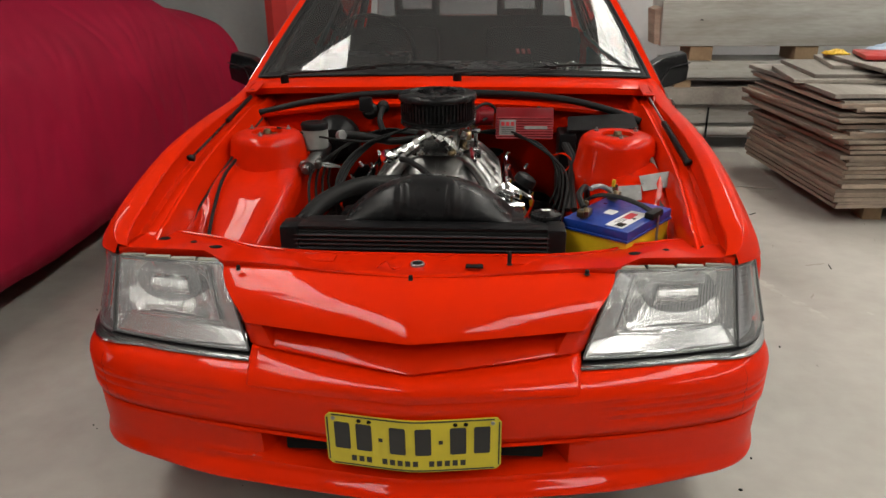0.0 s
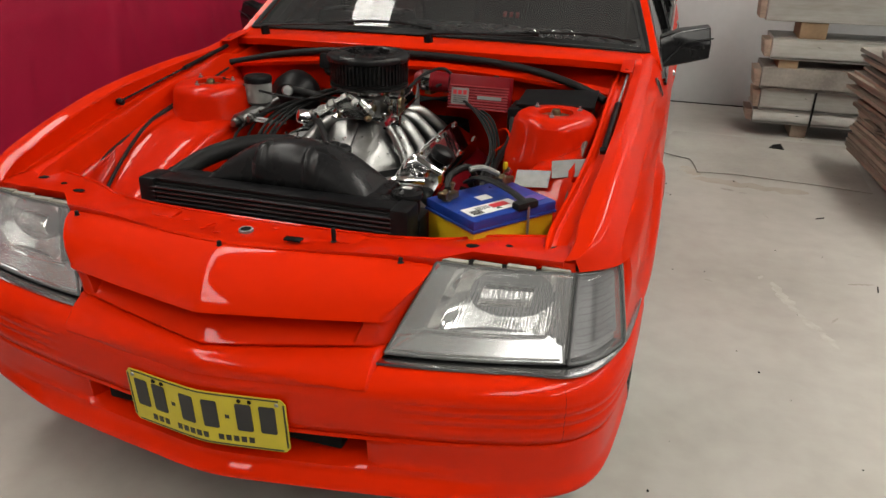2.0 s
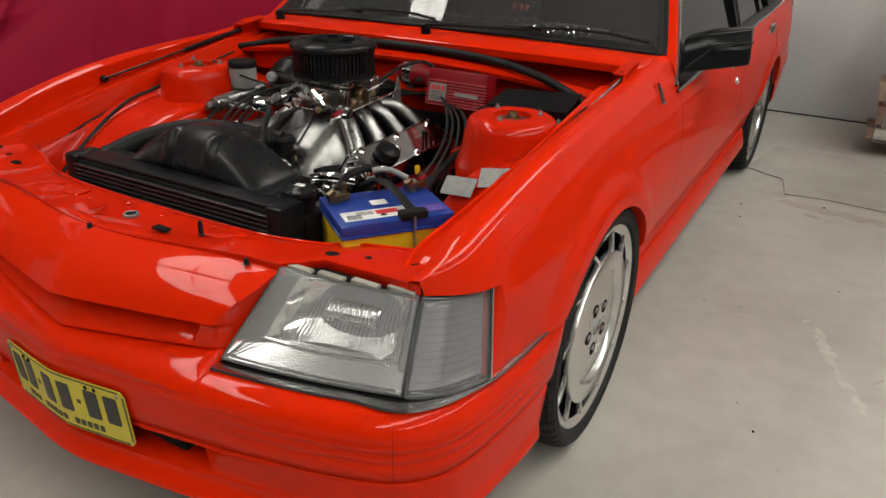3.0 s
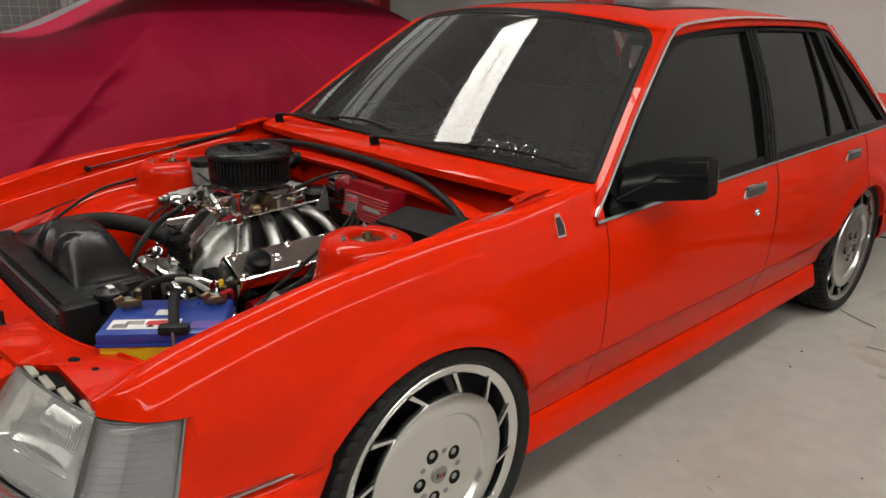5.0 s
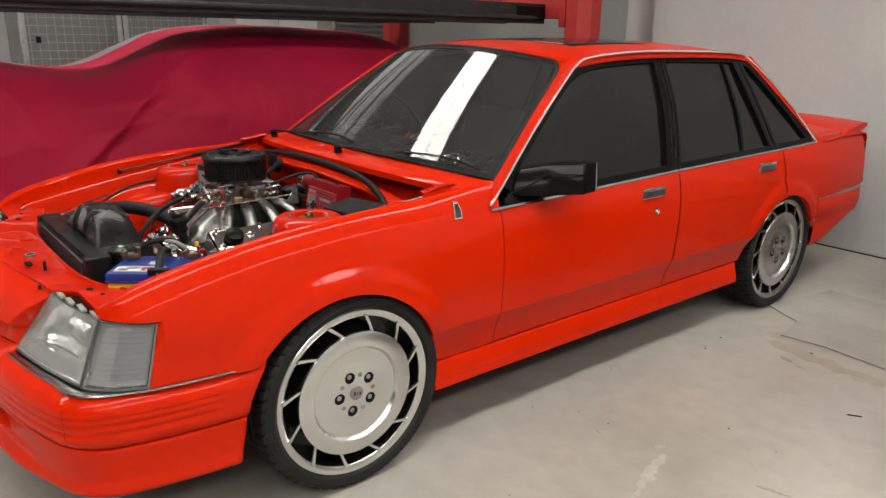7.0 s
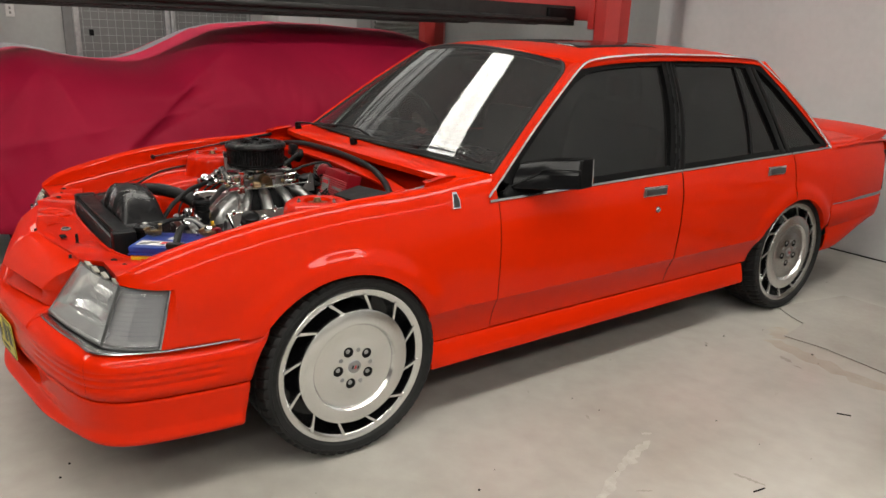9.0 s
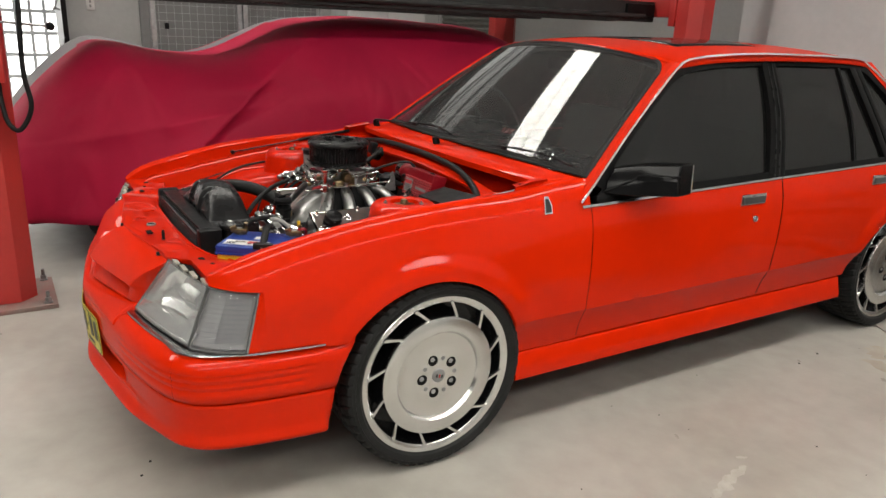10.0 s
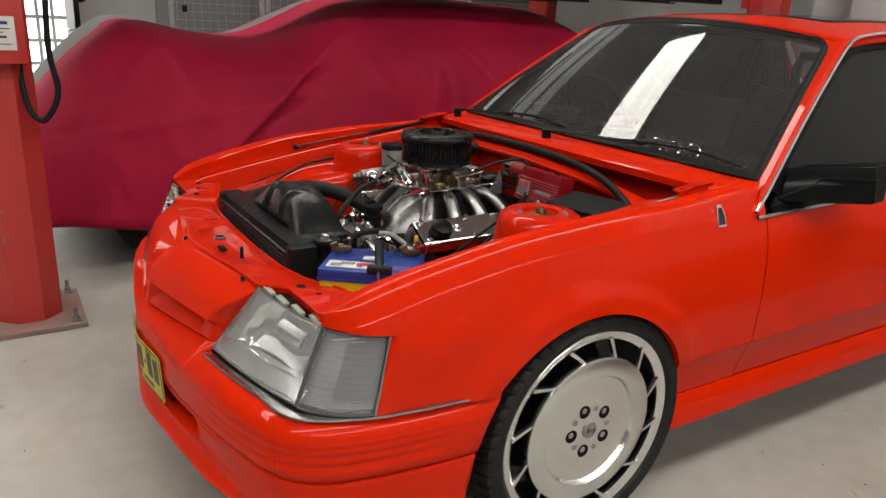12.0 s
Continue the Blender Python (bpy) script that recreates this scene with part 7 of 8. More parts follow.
# carburettor
carb = part("carburettor", box((-0.003, 0.012, 0.818), (0.125, 0.165, 0.052), None, 0.006), ALLOY, eng, "bright alloy four-barrel carburettor")
part("throttle_plate", box((-0.003, 0.012, 0.791), (0.150, 0.185, 0.014), None, 0.003), POLISHED, carb)
part("air_horn", lathe([(0.052, 0.840), (0.060, 0.846), (0.064, 0.872), (0.066, 0.876)], (-0.003, 0.005, 0), (0, 0, 1), 28), POLISHED, carb)
for y in (-0.098, 0.125):
    b = part("float_bowl", box((-0.003, y, 0.822), (0.105, 0.048, 0.052), None, 0.008), POLISHED, carb)
    for x in (-0.045, 0.038):
        for z in (0.803, 0.841):
            part("bowl_screw", lathe([(0, 0.006), (0.006, 0.005), (0.007, 0), (0, 0)], (x, y - (0.024 if y < 0 else -0.024), z), (0, -1 if y < 0 else 1, 0), 6), GOLD, b)
    part("sight_plug", lathe([(0, 0.006), (0.009, 0.005), (0.010, 0), (0, 0)], (0.051, y, 0.826), (1, 0, 0), 8), GOLD, b)
part("fuel_rail", tube([(-0.128, -0.150, 0.800), (-0.012, -0.128, 0.862)], 0.0085, 8, 0), POLISHED, carb)
part("fuel_rail_right", tube([(-0.012, -0.128, 0.862), (0.046, -0.124, 0.822)], 0.0085, 8, 0), POLISHED, carb)
for f, rr in ((0.10, 0.014), (0.36, 0.012), (0.62, 0.0145), (0.92, 0.013)):
    c = Vector((-0.128, -0.150, 0.800)).lerp(Vector((-0.012, -0.128, 0.862)), f)
    part("hex_nut", lathe([(0, -0.009), (rr, -0.008), (rr, 0.008), (0, 0.009)], c, (0.116, 0.022, 0.062), 6), ALLOY, carb)
for f in (0.35, 0.85):
    c = Vector((-0.012, -0.128, 0.862)).lerp(Vector((0.046, -0.124, 0.822)), f)
    part("hex_nut", lathe([(0, -0.008), (0.0135, -0.007), (0.0135, 0.007), (0, 0.008)], c, (0.058, 0.004, -0.040), 6), ALLOY, carb)
part("linkage_post", box((0.114, -0.098, 0.832), (0.012, 0.014, 0.064), None, 0.002), POLISHED, carb)
part("post_cap", box((0.114, -0.100, 0.866), (0.026, 0.022, 0.012), None, 0.002), CHROME, carb)
part("post_block", box((0.118, -0.104, 0.800), (0.024, 0.022, 0.028), None, 0.002), POLISHED, carb)
part("regulator", lathe([(0, -0.022), (0.018, -0.022), (0.021, -0.016), (0.021, 0.010), (0.016, 0.020), (0, 0.022)], (-0.135, -0.155, 0.800), (-0.7, -0.6, 0.3), 20), CHROME, carb)
part("hose_fitting", lathe([(0.014, -0.02), (0.014, 0.0), (0.017, 0.002), (0.017, 0.014), (0.012, 0.016), (0.010, 0.03)], (-0.075, -0.145, 0.818), (0.75, 0.25, 0.5), 8), POLISHED, carb)
part("fitting", lathe([(0.012, -0.02), (0.012, 0.0), (0.015, 0.002), (0.015, 0.014), (0.010, 0.016), (0.009, 0.03)], (0.036, -0.128, 0.835), (0.6, 0.1, -0.6), 8), POLISHED, carb)
part("linkage_bracket", box((0.085, 0.02, 0.806), (0.005, 0.05, 0.030), None, 0.002), STEEL, carb)
for k in range(4):
    part("body_rib", box((0.064, 0.045, 0.806 + 0.009 * k), (0.010, 0.022, 0.0045), None, 0.001), POLISHED, carb)
part("dashpot", lathe([(0, -0.02), (0.014, -0.02), (0.016, 0.0), (0.010, 0.012), (0.004, 0.014), (0.004, 0.03)], (0.082, -0.035, 0.808), (0.2, -1, 0.2), 14), GOLD, carb)
for k, (x, y, z) in enumerate(((0.070, 0.085, 0.812), (0.072, -0.07, 0.800), (-0.075, 0.06, 0.806), (-0.072, -0.04, 0.812), (0.05, -0.135, 0.806), (-0.05, -0.14, 0.806))):
    part("screw", lathe([(0, 0.010), (0.005, 0.009), (0.006, 0.0), (0.009, -0.001), (0.009, -0.006)], (x, y, z), (math.copysign(1, x), -0.5, 0.3), 6), (GOLD, CHROME)[k % 2], carb)
part("lever_arm", slab([(0.088, 0.00, 0.792), (0.088, 0.035, 0.792), (0.088, 0.03, 0.836), (0.088, 0.015, 0.838)], (0.003, 0, 0)), GOLD, carb)
part("link_rod", tube([(0.092, 0.02, 0.832), (0.090, 0.09, 0.838), (0.080, 0.14, 0.842)], 0.0025, 6, 3), CHROME, carb)
part("choke_housing", lathe([(0, -0.02), (0.020, -0.02), (0.022, 0.0), (0.016, 0.012), (0, 0.014)], (0.085, 0.005, 0.826), (1, 0, 0), 18), GOLD, carb)
part("spring_clip", box((0.075, -0.052, 0.842), (0.020, 0.030, 0.024), rot_e(0, 25, 15), 0.003), POLISHED, carb)
part("white_fitting", box((0.100, -0.075, 0.820), (0.022, 0.018, 0.024), rot_e(0, 0, 20), 0.003), ALLOY, carb)
part("throttle_rod", tube([(0.114, -0.178, 0.796), (0.100, -0.05, 0.796), (0.072, 0.205, 0.797)], 0.0058, 8, 0, flat=0.5), CHROME, carb, "long bright throttle rod")
part("return_spring", tube([(0.105, -0.145, 0.800), (0.102, -0.10, 0.806), (0.098, -0.055, 0.812)], 0.0055, 8, 4), RED_ANOD, carb)
part("rod_bracket", slab([(0.072, 0.16, 0.76), (0.072, 0.22, 0.76), (0.072, 0.215, 0.815), (0.072, 0.205, 0.84), (0.072, 0.195, 0.81)], (0.004, 0, 0)), STEEL, carb)
# air cleaner
ac = part("air_cleaner", lathe([(0.060, 0.872), (0.108, 0.872), (0.112, 0.876), (0.112, 0.882), (0.106, 0.884), (0.105, 0.886), (0.105, 0.940), (0.107, 0.942)], (-0.005, 0.006, 0), (0, 0, 1), 60), DARK, eng, "round black pleated air filter")
for i in range(60):
    a = 2 * math.pi * i / 60
    part("pleat", box((-0.005 + 0.106 * math.cos(a), 0.006 + 0.106 * math.sin(a), 0.912), (0.012, 0.0045, 0.056), rot_e(0, 0, math.degrees(a)), 0.0), SATIN, ac)
lid = part("lid", lathe([(0.111, 0.938), (0.117, 0.941), (0.119, 0.947), (0.117, 0.955), (0.111, 0.960), (0.100, 0.962), (0.085, 0.963), (0.081, 0.960), (0.040, 0.962), (0.020, 0.966), (0, 0.967)], (-0.005, 0.006, 0), (0, 0, 1), 60), SATIN, ac, "satin black ribbed filter lid")
for i in range(20):
    a = 2 * math.pi * i / 20
    part("rib", box((-0.005 + 0.040 * math.cos(a), 0.006 + 0.040 * math.sin(a), 0.9635), (0.040, 0.003, 0.003), rot_e(0, 0, math.degrees(a))), BLACK, lid)
part("wing_nut", box((-0.005, 0.006, 0.970), (0.030, 0.006, 0.012), rot_e(0, 0, 30), 0.002), BLACK, lid)
part("base_plate", lathe([(0.050, 0.868), (0.110, 0.866), (0.113, 0.870), (0.112, 0.874), (0.05, 0.874)], (-0.005, 0.006, 0), (0, 0, 1), 48), SATIN, ac)


# added near-black block and pipes darken the lower bay, hiding its lit red
part("bellhousing", box((0, 0.335, 0.56), (0.42, 0.10, 0.30), None, 0.04), DARK, eng)
for sg in (-1, 1):
    for k in range(4):
        part("exhaust_pipe", tube([(sg * 0.285, -0.13 + 0.10 * k, 0.585), (sg * 0.335, -0.125 + 0.10 * k, 0.575), (sg * 0.360, -0.06 + 0.09 * k, 0.53), (sg * 0.345, 0.08 + 0.06 * k, 0.45)], 0.020, 12, 5), DARK, eng)


# valve covers: tilted chrome boxes
def valve_cover(sgn):
    ang = sgn * radians(30)
    m = Matrix.Translation((sgn * 0.229, -0.012, 0.690)) @ Matrix.Rotation(ang, 4, "Y")
    rows = []
    for y, g in ((-0.184, 0.010), (-0.178, 0.0), (0.178, 0.0), (0.184, 0.010)):
        rows.append([(x, y, z) for x, z in ((-0.064 + g, -0.060), (-0.060 + g, 0.0), (-0.052 + g, 0.022 - g), (-0.043 + g, 0.030 - g), (0.043 - g, 0.030 - g), (0.052 - g, 0.022 - g), (0.060 - g, 0.0), (0.066 - g, -0.090))])
    bm = grid(rows)
    vs = list(bm.verts)
    for sel in (-0.184, 0.184):
        ring = [bm.verts.new(p) for p in (rows[0] if sel < 0 else rows[-1])]
        bm.faces.new(ring)
    bmesh.ops.recalc_face_normals(bm, faces=bm.faces)
    vc = part("valve_cover", bm, CHROME, eng, "polished chrome valve cover", smooth=30, bevel=0.004)
    vc.matrix_basis = m
    part("cover_rail", box((0.02, 0, -0.090), (0.110, 0.39, 0.010), None, 0.003), POLISHED, vc)
    for x in (-0.037, 0.037):
        for y in (-0.16, 0.0, 0.16):
            part("cover_bolt", lathe([(0, 0.010), (0.006, 0.009), (0.007, 0), (0.010, -0.001), (0.010, -0.003)], (x, y, 0.031), (0, 0, 1), 8), CHROME, vc)
    if sgn > 0:
        part("breather_cap", lathe([(0, 0.034), (0.020, 0.033), (0.030, 0.028), (0.033, 0.020), (0.033, 0.006), (0.026, 0.002), (0.02, -0.004)], (0.010, -0.115, 0.031), (0, 0, 1), 28), BLACK, vc, "black breather cap")
        part("cover_emblem", lathe([(0.005, 0.0), (0.010, 0.002), (0.014, 0.0)], (0.0, -0.05, 0.031), (0, 0, 1), 20), POLISHED, vc)
    return vc


for sgn in (-1, 1):
    valve_cover(sgn)
# thermostat, water pump and front dress
th = part("thermostat_housing", lathe([(0.038, 0.660), (0.036, 0.672), (0.028, 0.676), (0.027, 0.728), (0.034, 0.731), (0.034, 0.742), (0.027, 0.748), (0, 0.749)], (-0.002, -0.222, 0), (0, 0, 1), 20), BLACK, eng, "black thermostat housing")
part("housing_clamp", lathe([(0.028, -0.005), (0.031, -0.004), (0.031, 0.004), (0.028, 0.005)], (-0.002, -0.222, 0.705), (0, 0, 1), 18), DARK, th)
part("outlet", tube([(-0.002, -0.225, 0.738), (-0.045, -0.235, 0.742)], 0.021, 14, 0), BLACK, th)
wp = part("water_pump", box((0.0, -0.275, 0.61), (0.16, 0.08, 0.13), None, 0.02), ALLOY, eng)
random.seed(11)
for i in range(26):
    x, y, z = random.uniform(-0.14, 0.22), random.uniform(-0.33, -0.19), random.uniform(0.62, 0.695)
    ax = Vector((random.uniform(-1, 1), random.uniform(-1, 0.2), random.uniform(0, 1)))
    rr = random.uniform(0.008, 0.018)
    part("fitting", lathe([(0, rr), (rr * 0.7, rr * 0.9), (rr, rr * 0.4), (rr, -rr), (rr * 1.3, -rr * 1.05), (rr * 1.3, -rr * 1.6), (0, -rr * 1.6)], (x, y, z), ax, 10), random.choice((ALLOY, POLISHED, CHROME, GOLD, POLISHED)), wp)
part("alternator", lathe([(0, -0.06), (0.055, -0.055), (0.062, -0.03), (0.062, 0.03), (0.05, 0.055), (0, 0.06)], (0.215, -0.30, 0.585), (0, 1, 0), 28), ALLOY, eng, "cast alloy alternator")
part("alternator_bracket", slab([(0.10, -0.30, 0.67), (0.19, -0.31, 0.66), (0.24, -0.30, 0.63), (0.20, -0.30, 0.62), (0.10, -0.29, 0.64)], (0, 0.012, 0)), POLISHED, eng)
part("front_box", box((0.100, -0.385, 0.665), (0.085, 0.05, 0.075), None, 0.008), SATIN, eng)
part("crossover_pipe", tube([(0.13, -0.27, 0.672), (0.19, -0.275, 0.690), (0.25, -0.25, 0.685)], 0.013, 12, 4), CHROME, eng)
part("bypass_hose", tube([(0.07, -0.385, 0.58), (0.06, -0.390, 0.68), (0.04, -0.35, 0.742), (-0.02, -0.265, 0.785), (-0.075, -0.185, 0.796), (-0.10, -0.165, 0.796)], 0.0085, 10, 6), RUBBER, eng, "black coolant hose")
# plug leads
for k in range(4):
    for sg in (-1, 1):
        part("plug_lead", tube([(sg * 0.05, 0.225, 0.795 - 0.006 * k), (sg * (0.17 + 0.01 * k), 0.245 - 0.008 * k, 0.782 + 0.006 * k), (sg * (0.295 + 0.006 * k), 0.19 - 0.035 * k, 0.772), (sg * (0.352 + 0.010 * k), 0.12 - 0.065 * k, 0.735), (sg * 0.372, 0.07 - 0.085 * k, 0.665), (sg * 0.350, 0.05 - 0.09 * k, 0.60)], 0.0042, 8, 7), RUBBER, eng, "black ignition lead")
for k in range(4):
    part("plug_lead", tube([(-0.045, 0.215, 0.800 - 0.005 * k), (-0.13 - 0.012 * k, 0.155 - 0.02 * k, 0.812), (-0.215 - 0.012 * k, 0.055 - 0.035 * k, 0.790), (-0.275 - 0.006 * k, -0.045 - 0.030 * k, 0.735), (-0.298, -0.10 - 0.020 * k, 0.660), (-0.290, -0.12 - 0.010 * k, 0.60)], 0.0040, 8, 7), RUBBER, eng, "black ignition lead")
part("distributor", lathe([(0.03, 0.70), (0.032, 0.76), (0.046, 0.765), (0.046, 0.80), (0.03, 0.812), (0, 0.814)], (0.0, 0.235, 0), (0, 0, 1), 24), BLACK, eng)
part("fuel_line", tube([(-0.52, 0.05, 0.84), (-0.36, 0.02, 0.815), (-0.22, 0.02, 0.805), (-0.13, 0.05, 0.830), (-0.07, 0.06, 0.855)], 0.0035, 8, 6), RUBBER, eng)
part("vacuum_hose", tube([(-0.34, 0.14, 0.80), (-0.25, 0.11, 0.80), (-0.16, 0.09, 0.79), (-0.08, 0.08, 0.80)], 0.013, 10, 6), RUBBER, eng)
part("carb_line", tube([(0.08, 0.10, 0.845), (0.10, 0.18, 0.872), (0.14, 0.24, 0.884), (0.17, 0.25, 0.86), (0.13, 0.22, 0.83)], 0.005, 8, 6), RUBBER, eng)

# ---- bay equipment ----
RED_FIN = material("red_fin_edge", (0.3496, 0.038, 0.0456), rough=0.4, spec=0.4, vary=0.1, scale=30)
# ignition box on the firewall
ig = part("ignition_box", box((0.268, 0.272, 0.820), (0.190, 0.058, 0.098), rot_e(-12, 0, 0), 0.004), RED_ANOD, car, "red finned ignition control box with a white label")
ig.location.y = -0.028
for k in range(9):
    z = 0.777 + k * 0.0082
    part("fin", box((0.268, 0.2385 - (z - 0.82) * -0.21, z), (0.188, 0.012, 0.0040), rot_e(-12, 0, 0)), RED_FIN, ig)
part("label", box((0.212, 0.2315, 0.812), (0.054, 0.003, 0.050), rot_e(-12, 0, 0)), DUCT_TAPE, ig)
bm = bmesh.new()
for k in range(3):
    add_box(bm, (0.196 + k * 0.016, 0.2320, 0.824), (0.011, 0.003, 0.013), rot_e(-12, 0, 0))
part("label_logo", bm, RED_INK, ig)
bm = bmesh.new()
for k in range(4):
    add_box(bm, (0.212, 0.2300 - k * 0.0012, 0.812 - k * 0.006), (0.040, 0.0015, 0.0018), rot_e(-12, 0, 0))
part("label_print", bm, INK, ig)
part("name_strip", box((0.305, 0.2312, 0.812), (0.075, 0.002, 0.010), rot_e(-12, 0, 0)), DUCT_TAPE, ig)
part("grommet", lathe([(0, 0.008), (0.008, 0.007), (0.010, 0), (0, 0)], (0.315, 0.275, 0.866), (0, 0, 1), 12), BLACK, ig)
co = part("ignition_coil", lathe([(0, -0.06), (0.030, -0.058), (0.031, -0.01), (0.033, -0.008), (0.033, 0.008), (0.031, 0.01), (0.030, 0.04), (0.018, 0.055), (0, 0.056)], (0.105, 0.252, 0.842), (-1, -0.1, 0.05), 24), RED_ANOD, car, "red cylindrical ignition coil")
part("coil_band", lathe([(0.0318, -0.014), (0.034, -0.013), (0.034, 0.013), (0.0318, 0.014)], (0.090, 0.25, 0.8428), (-1, -0.1, 0.05), 24), CHROME, co)
part("coil_bracket", slab([(0.085, 0.24, 0.80), (0.10, 0.30, 0.80), (0.10, 0.30, 0.82), (0.085, 0.24, 0.81)], (0.02, 0, 0)), GOLD, co)
# relay module and grommets
mo = part("relay_module", box((-0.273, 0.285, 0.872), (0.045, 0.030, 0.050), rot_e(-8, 0, 0), 0.008), BLACK, car, "small black relay on the firewall")
part("relay_boot", lathe([(0, -0.02), (0.030, -0.02), (0.028, 0.0), (0.018, 0.012), (0, 0.012)], (-0.262, 0.292, 0.850), (0, -1, 0.3), 18), RUBBER, mo)
part("firewall_grommet", lathe([(0, 0.016), (0.010, 0.014), (0.018, 0.004), (0.022, 0), (0, 0)], (-0.215, 0.300, 0.862), (0, -1, 0), 16), RUBBER, car)
part("grommet_cable", tube([(-0.215, 0.285, 0.860), (-0.22, 0.24, 0.830), (-0.20, 0.18, 0.800)], 0.010, 10, 4), RUBBER, car)
# black cover box behind the tower
bx = part("cover_box", slab([(0.408, 0.150, 0.814), (0.416, 0.235, 0.836), (0.622, 0.252, 0.846), (0.622, 0.155, 0.820)], (0, 0, -0.10)), BLACK, car, "black plastic cover box", bevel=0.004)
part("box_lid", slab([(0.402, 0.142, 0.811), (0.412, 0.240, 0.836), (0.628, 0.258, 0.846), (0.628, 0.148, 0.818)], (0, 0, 0.006)), BLACK, bx)
part("box_front", box((0.405, 0.195, 0.675), (0.055, 0.12, 0.26), None, 0.008), BLACK, bx)
# brake master cylinder
mc = part("master_cylinder", tube([(-0.398, -0.075, 0.742), (-0.385, 0.12, 0.762)], 0.022, 16, 0), ALLOY, car, "cast alloy brake master cylinder with pale reservoir")
part("reservoir", lathe([(0.030, 0.768), (0.040, 0.778), (0.0415, 0.834), (0.0415, 0.838), (0, 0.838)], (-0.400, 0.055, 0), (0, 0, 1), 20), PALE_PLASTIC, mc, "pale plastic fluid reservoir")
part("reservoir_cap", lathe([(0.0425, 0.836), (0.0435, 0.850), (0.040, 0.856), (0.022, 0.858), (0.012, 0.856), (0, 0.856)], (-0.400, 0.055, 0), (0, 0, 1), 24), BLACK, mc)
part("reservoir_neck", lathe([(0.020, 0.74), (0.020, 0.772), (0.03, 0.774)], (-0.398, 0.04, 0), (0, 0, 1), 16), ALLOY, mc)
for x, y, z in ((-0.415, -0.055, 0.745), (-0.375, -0.05, 0.748), (-0.40, -0.09, 0.742)):
    part("pipe_union", lathe([(0, 0.020), (0.010, 0.019), (0.011, 0.006), (0.015, 0.004), (0.015, -0.012), (0, -0.014)], (x, y, z), (0.1, -1, 0), 8), ALLOY, mc)
part("brake_booster", lathe([(0, -0.08), (0.05, -0.075), (0.080, -0.04), (0.085, 0.0), (0.07, 0.03), (0, 0.04)], (-0.375, 0.265, 0.755), (0, 1, 0), 32), BLACK, mc)
part("proportioning_valve", lathe([(0, -0.015), (0.016, -0.014), (0.018, 0.0), (0.014, 0.014), (0, 0.015)], (-0.325, 0.10, 0.805), (0.5, -0.8, 0.2), 16), STEEL, mc)
for k in range(2):
    part("brake_pipe", tube([(-0.385, -0.03, 0.745), (-0.345, -0.02 - 0.03 * k, 0.742), (-0.325, 0.03, 0.72), (-0.34, 0.10, 0.70)], 0.004, 6, 5), STEEL, mc)
# battery with its clamps
bt_m = Matrix.Translation((0.478, -0.456, 0)) @ Matrix.Rotation(radians(-37), 4, "Z")
bt = part("battery", box((0, 0, 0.622), (0.168, 0.228, 0.186), None, 0.006), YELLOW, car, "car battery with yellow case and blue lid")
bt.matrix_basis = bt_m
part("lid", box((0, 0, 0.729), (0.174, 0.234, 0.022), None, 0.004), BLUE, bt, "blue battery lid")
part("lid_step", box((0, 0, 0.7155), (0.178, 0.238, 0.006), None, 0.002), BLUE, bt)
part("label", box((0.042, -0.035, 0.7408), (0.045, 0.135, 0.001)), WHITE_LABEL, bt, "white printed battery label")
part("label_red", box((0.038, -0.010, 0.7416), (0.020, 0.045, 0.001)), RED_INK, bt)
bm = bmesh.new()
for k in range(7):
    add_box(bm, (0.050, -0.093 + k * 0.0042, 0.7418), (0.020, 0.0022, 0.0006))
for k in range(3):
    add_box(bm, (0.030 + k * 0.006, -0.055, 0.7418), (0.0018, 0.035, 0.0006))
add_slab(bm, [(0.058, -0.030, 0.7415), (0.058, -0.014, 0.7415), (0.044, -0.022, 0.7415)], (0, 0, 0.0006))
part("label_print", bm, INK, bt)
part("small_label", box((-0.015, -0.010, 0.7408), (0.026, 0.034, 0.001)), WHITE_LABEL, bt)
part("side_print", box((0.050, 0.082, 0.7408), (0.036, 0.052, 0.001)), material("purple_print", (0.076, 0.0456, 0.228), 0.5, vary=0.3, scale=60), bt)
for p in ((-0.046, -0.090), (-0.060, 0.082)):
    tm = part("terminal", lathe([(0.010, 0.738), (0.009, 0.762), (0, 0.763)], (p[0], p[1], 0), (0, 0, 1), 14), STEEL, bt)
    part("clamp", box((p[0], p[1] + 0.004, 0.753), (0.030, 0.042, 0.016), rot_e(0, 0, 15), 0.004), GOLD, tm)
    part("clamp_bolt", lathe([(0, 0.022), (0.006, 0.021), (0.007, 0.0), (0, 0)], (p[0] - 0.010, p[1] + 0.016, 0.758), (0.3, 0.2, 1), 6), GOLD, tm)
    part("clamp_ear", box((p[0] + 0.014, p[1] - 0.014, 0.760), (0.012, 0.020, 0.020), rot_e(20, 0, 30), 0.003), GOLD, tm)
part("cable_boot", tube([(-0.062, 0.070, 0.768), (-0.070, 0.04, 0.785), (-0.078, 0.02, 0.788), (-0.082, 0.0, 0.786)], 0.0065, 8, 5), PALE_PLASTIC, bt)
part("red_cable", tube([(-0.060, 0.095, 0.762), (-0.075, 0.115, 0.76), (-0.12, 0.10, 0.70)], 0.006, 8, 4), RED_ANOD, bt)
part("yellow_tag", box((-0.068, 0.096, 0.782), (0.008, 0.010, 0.018), None, 0.002), YELLOW, bt)
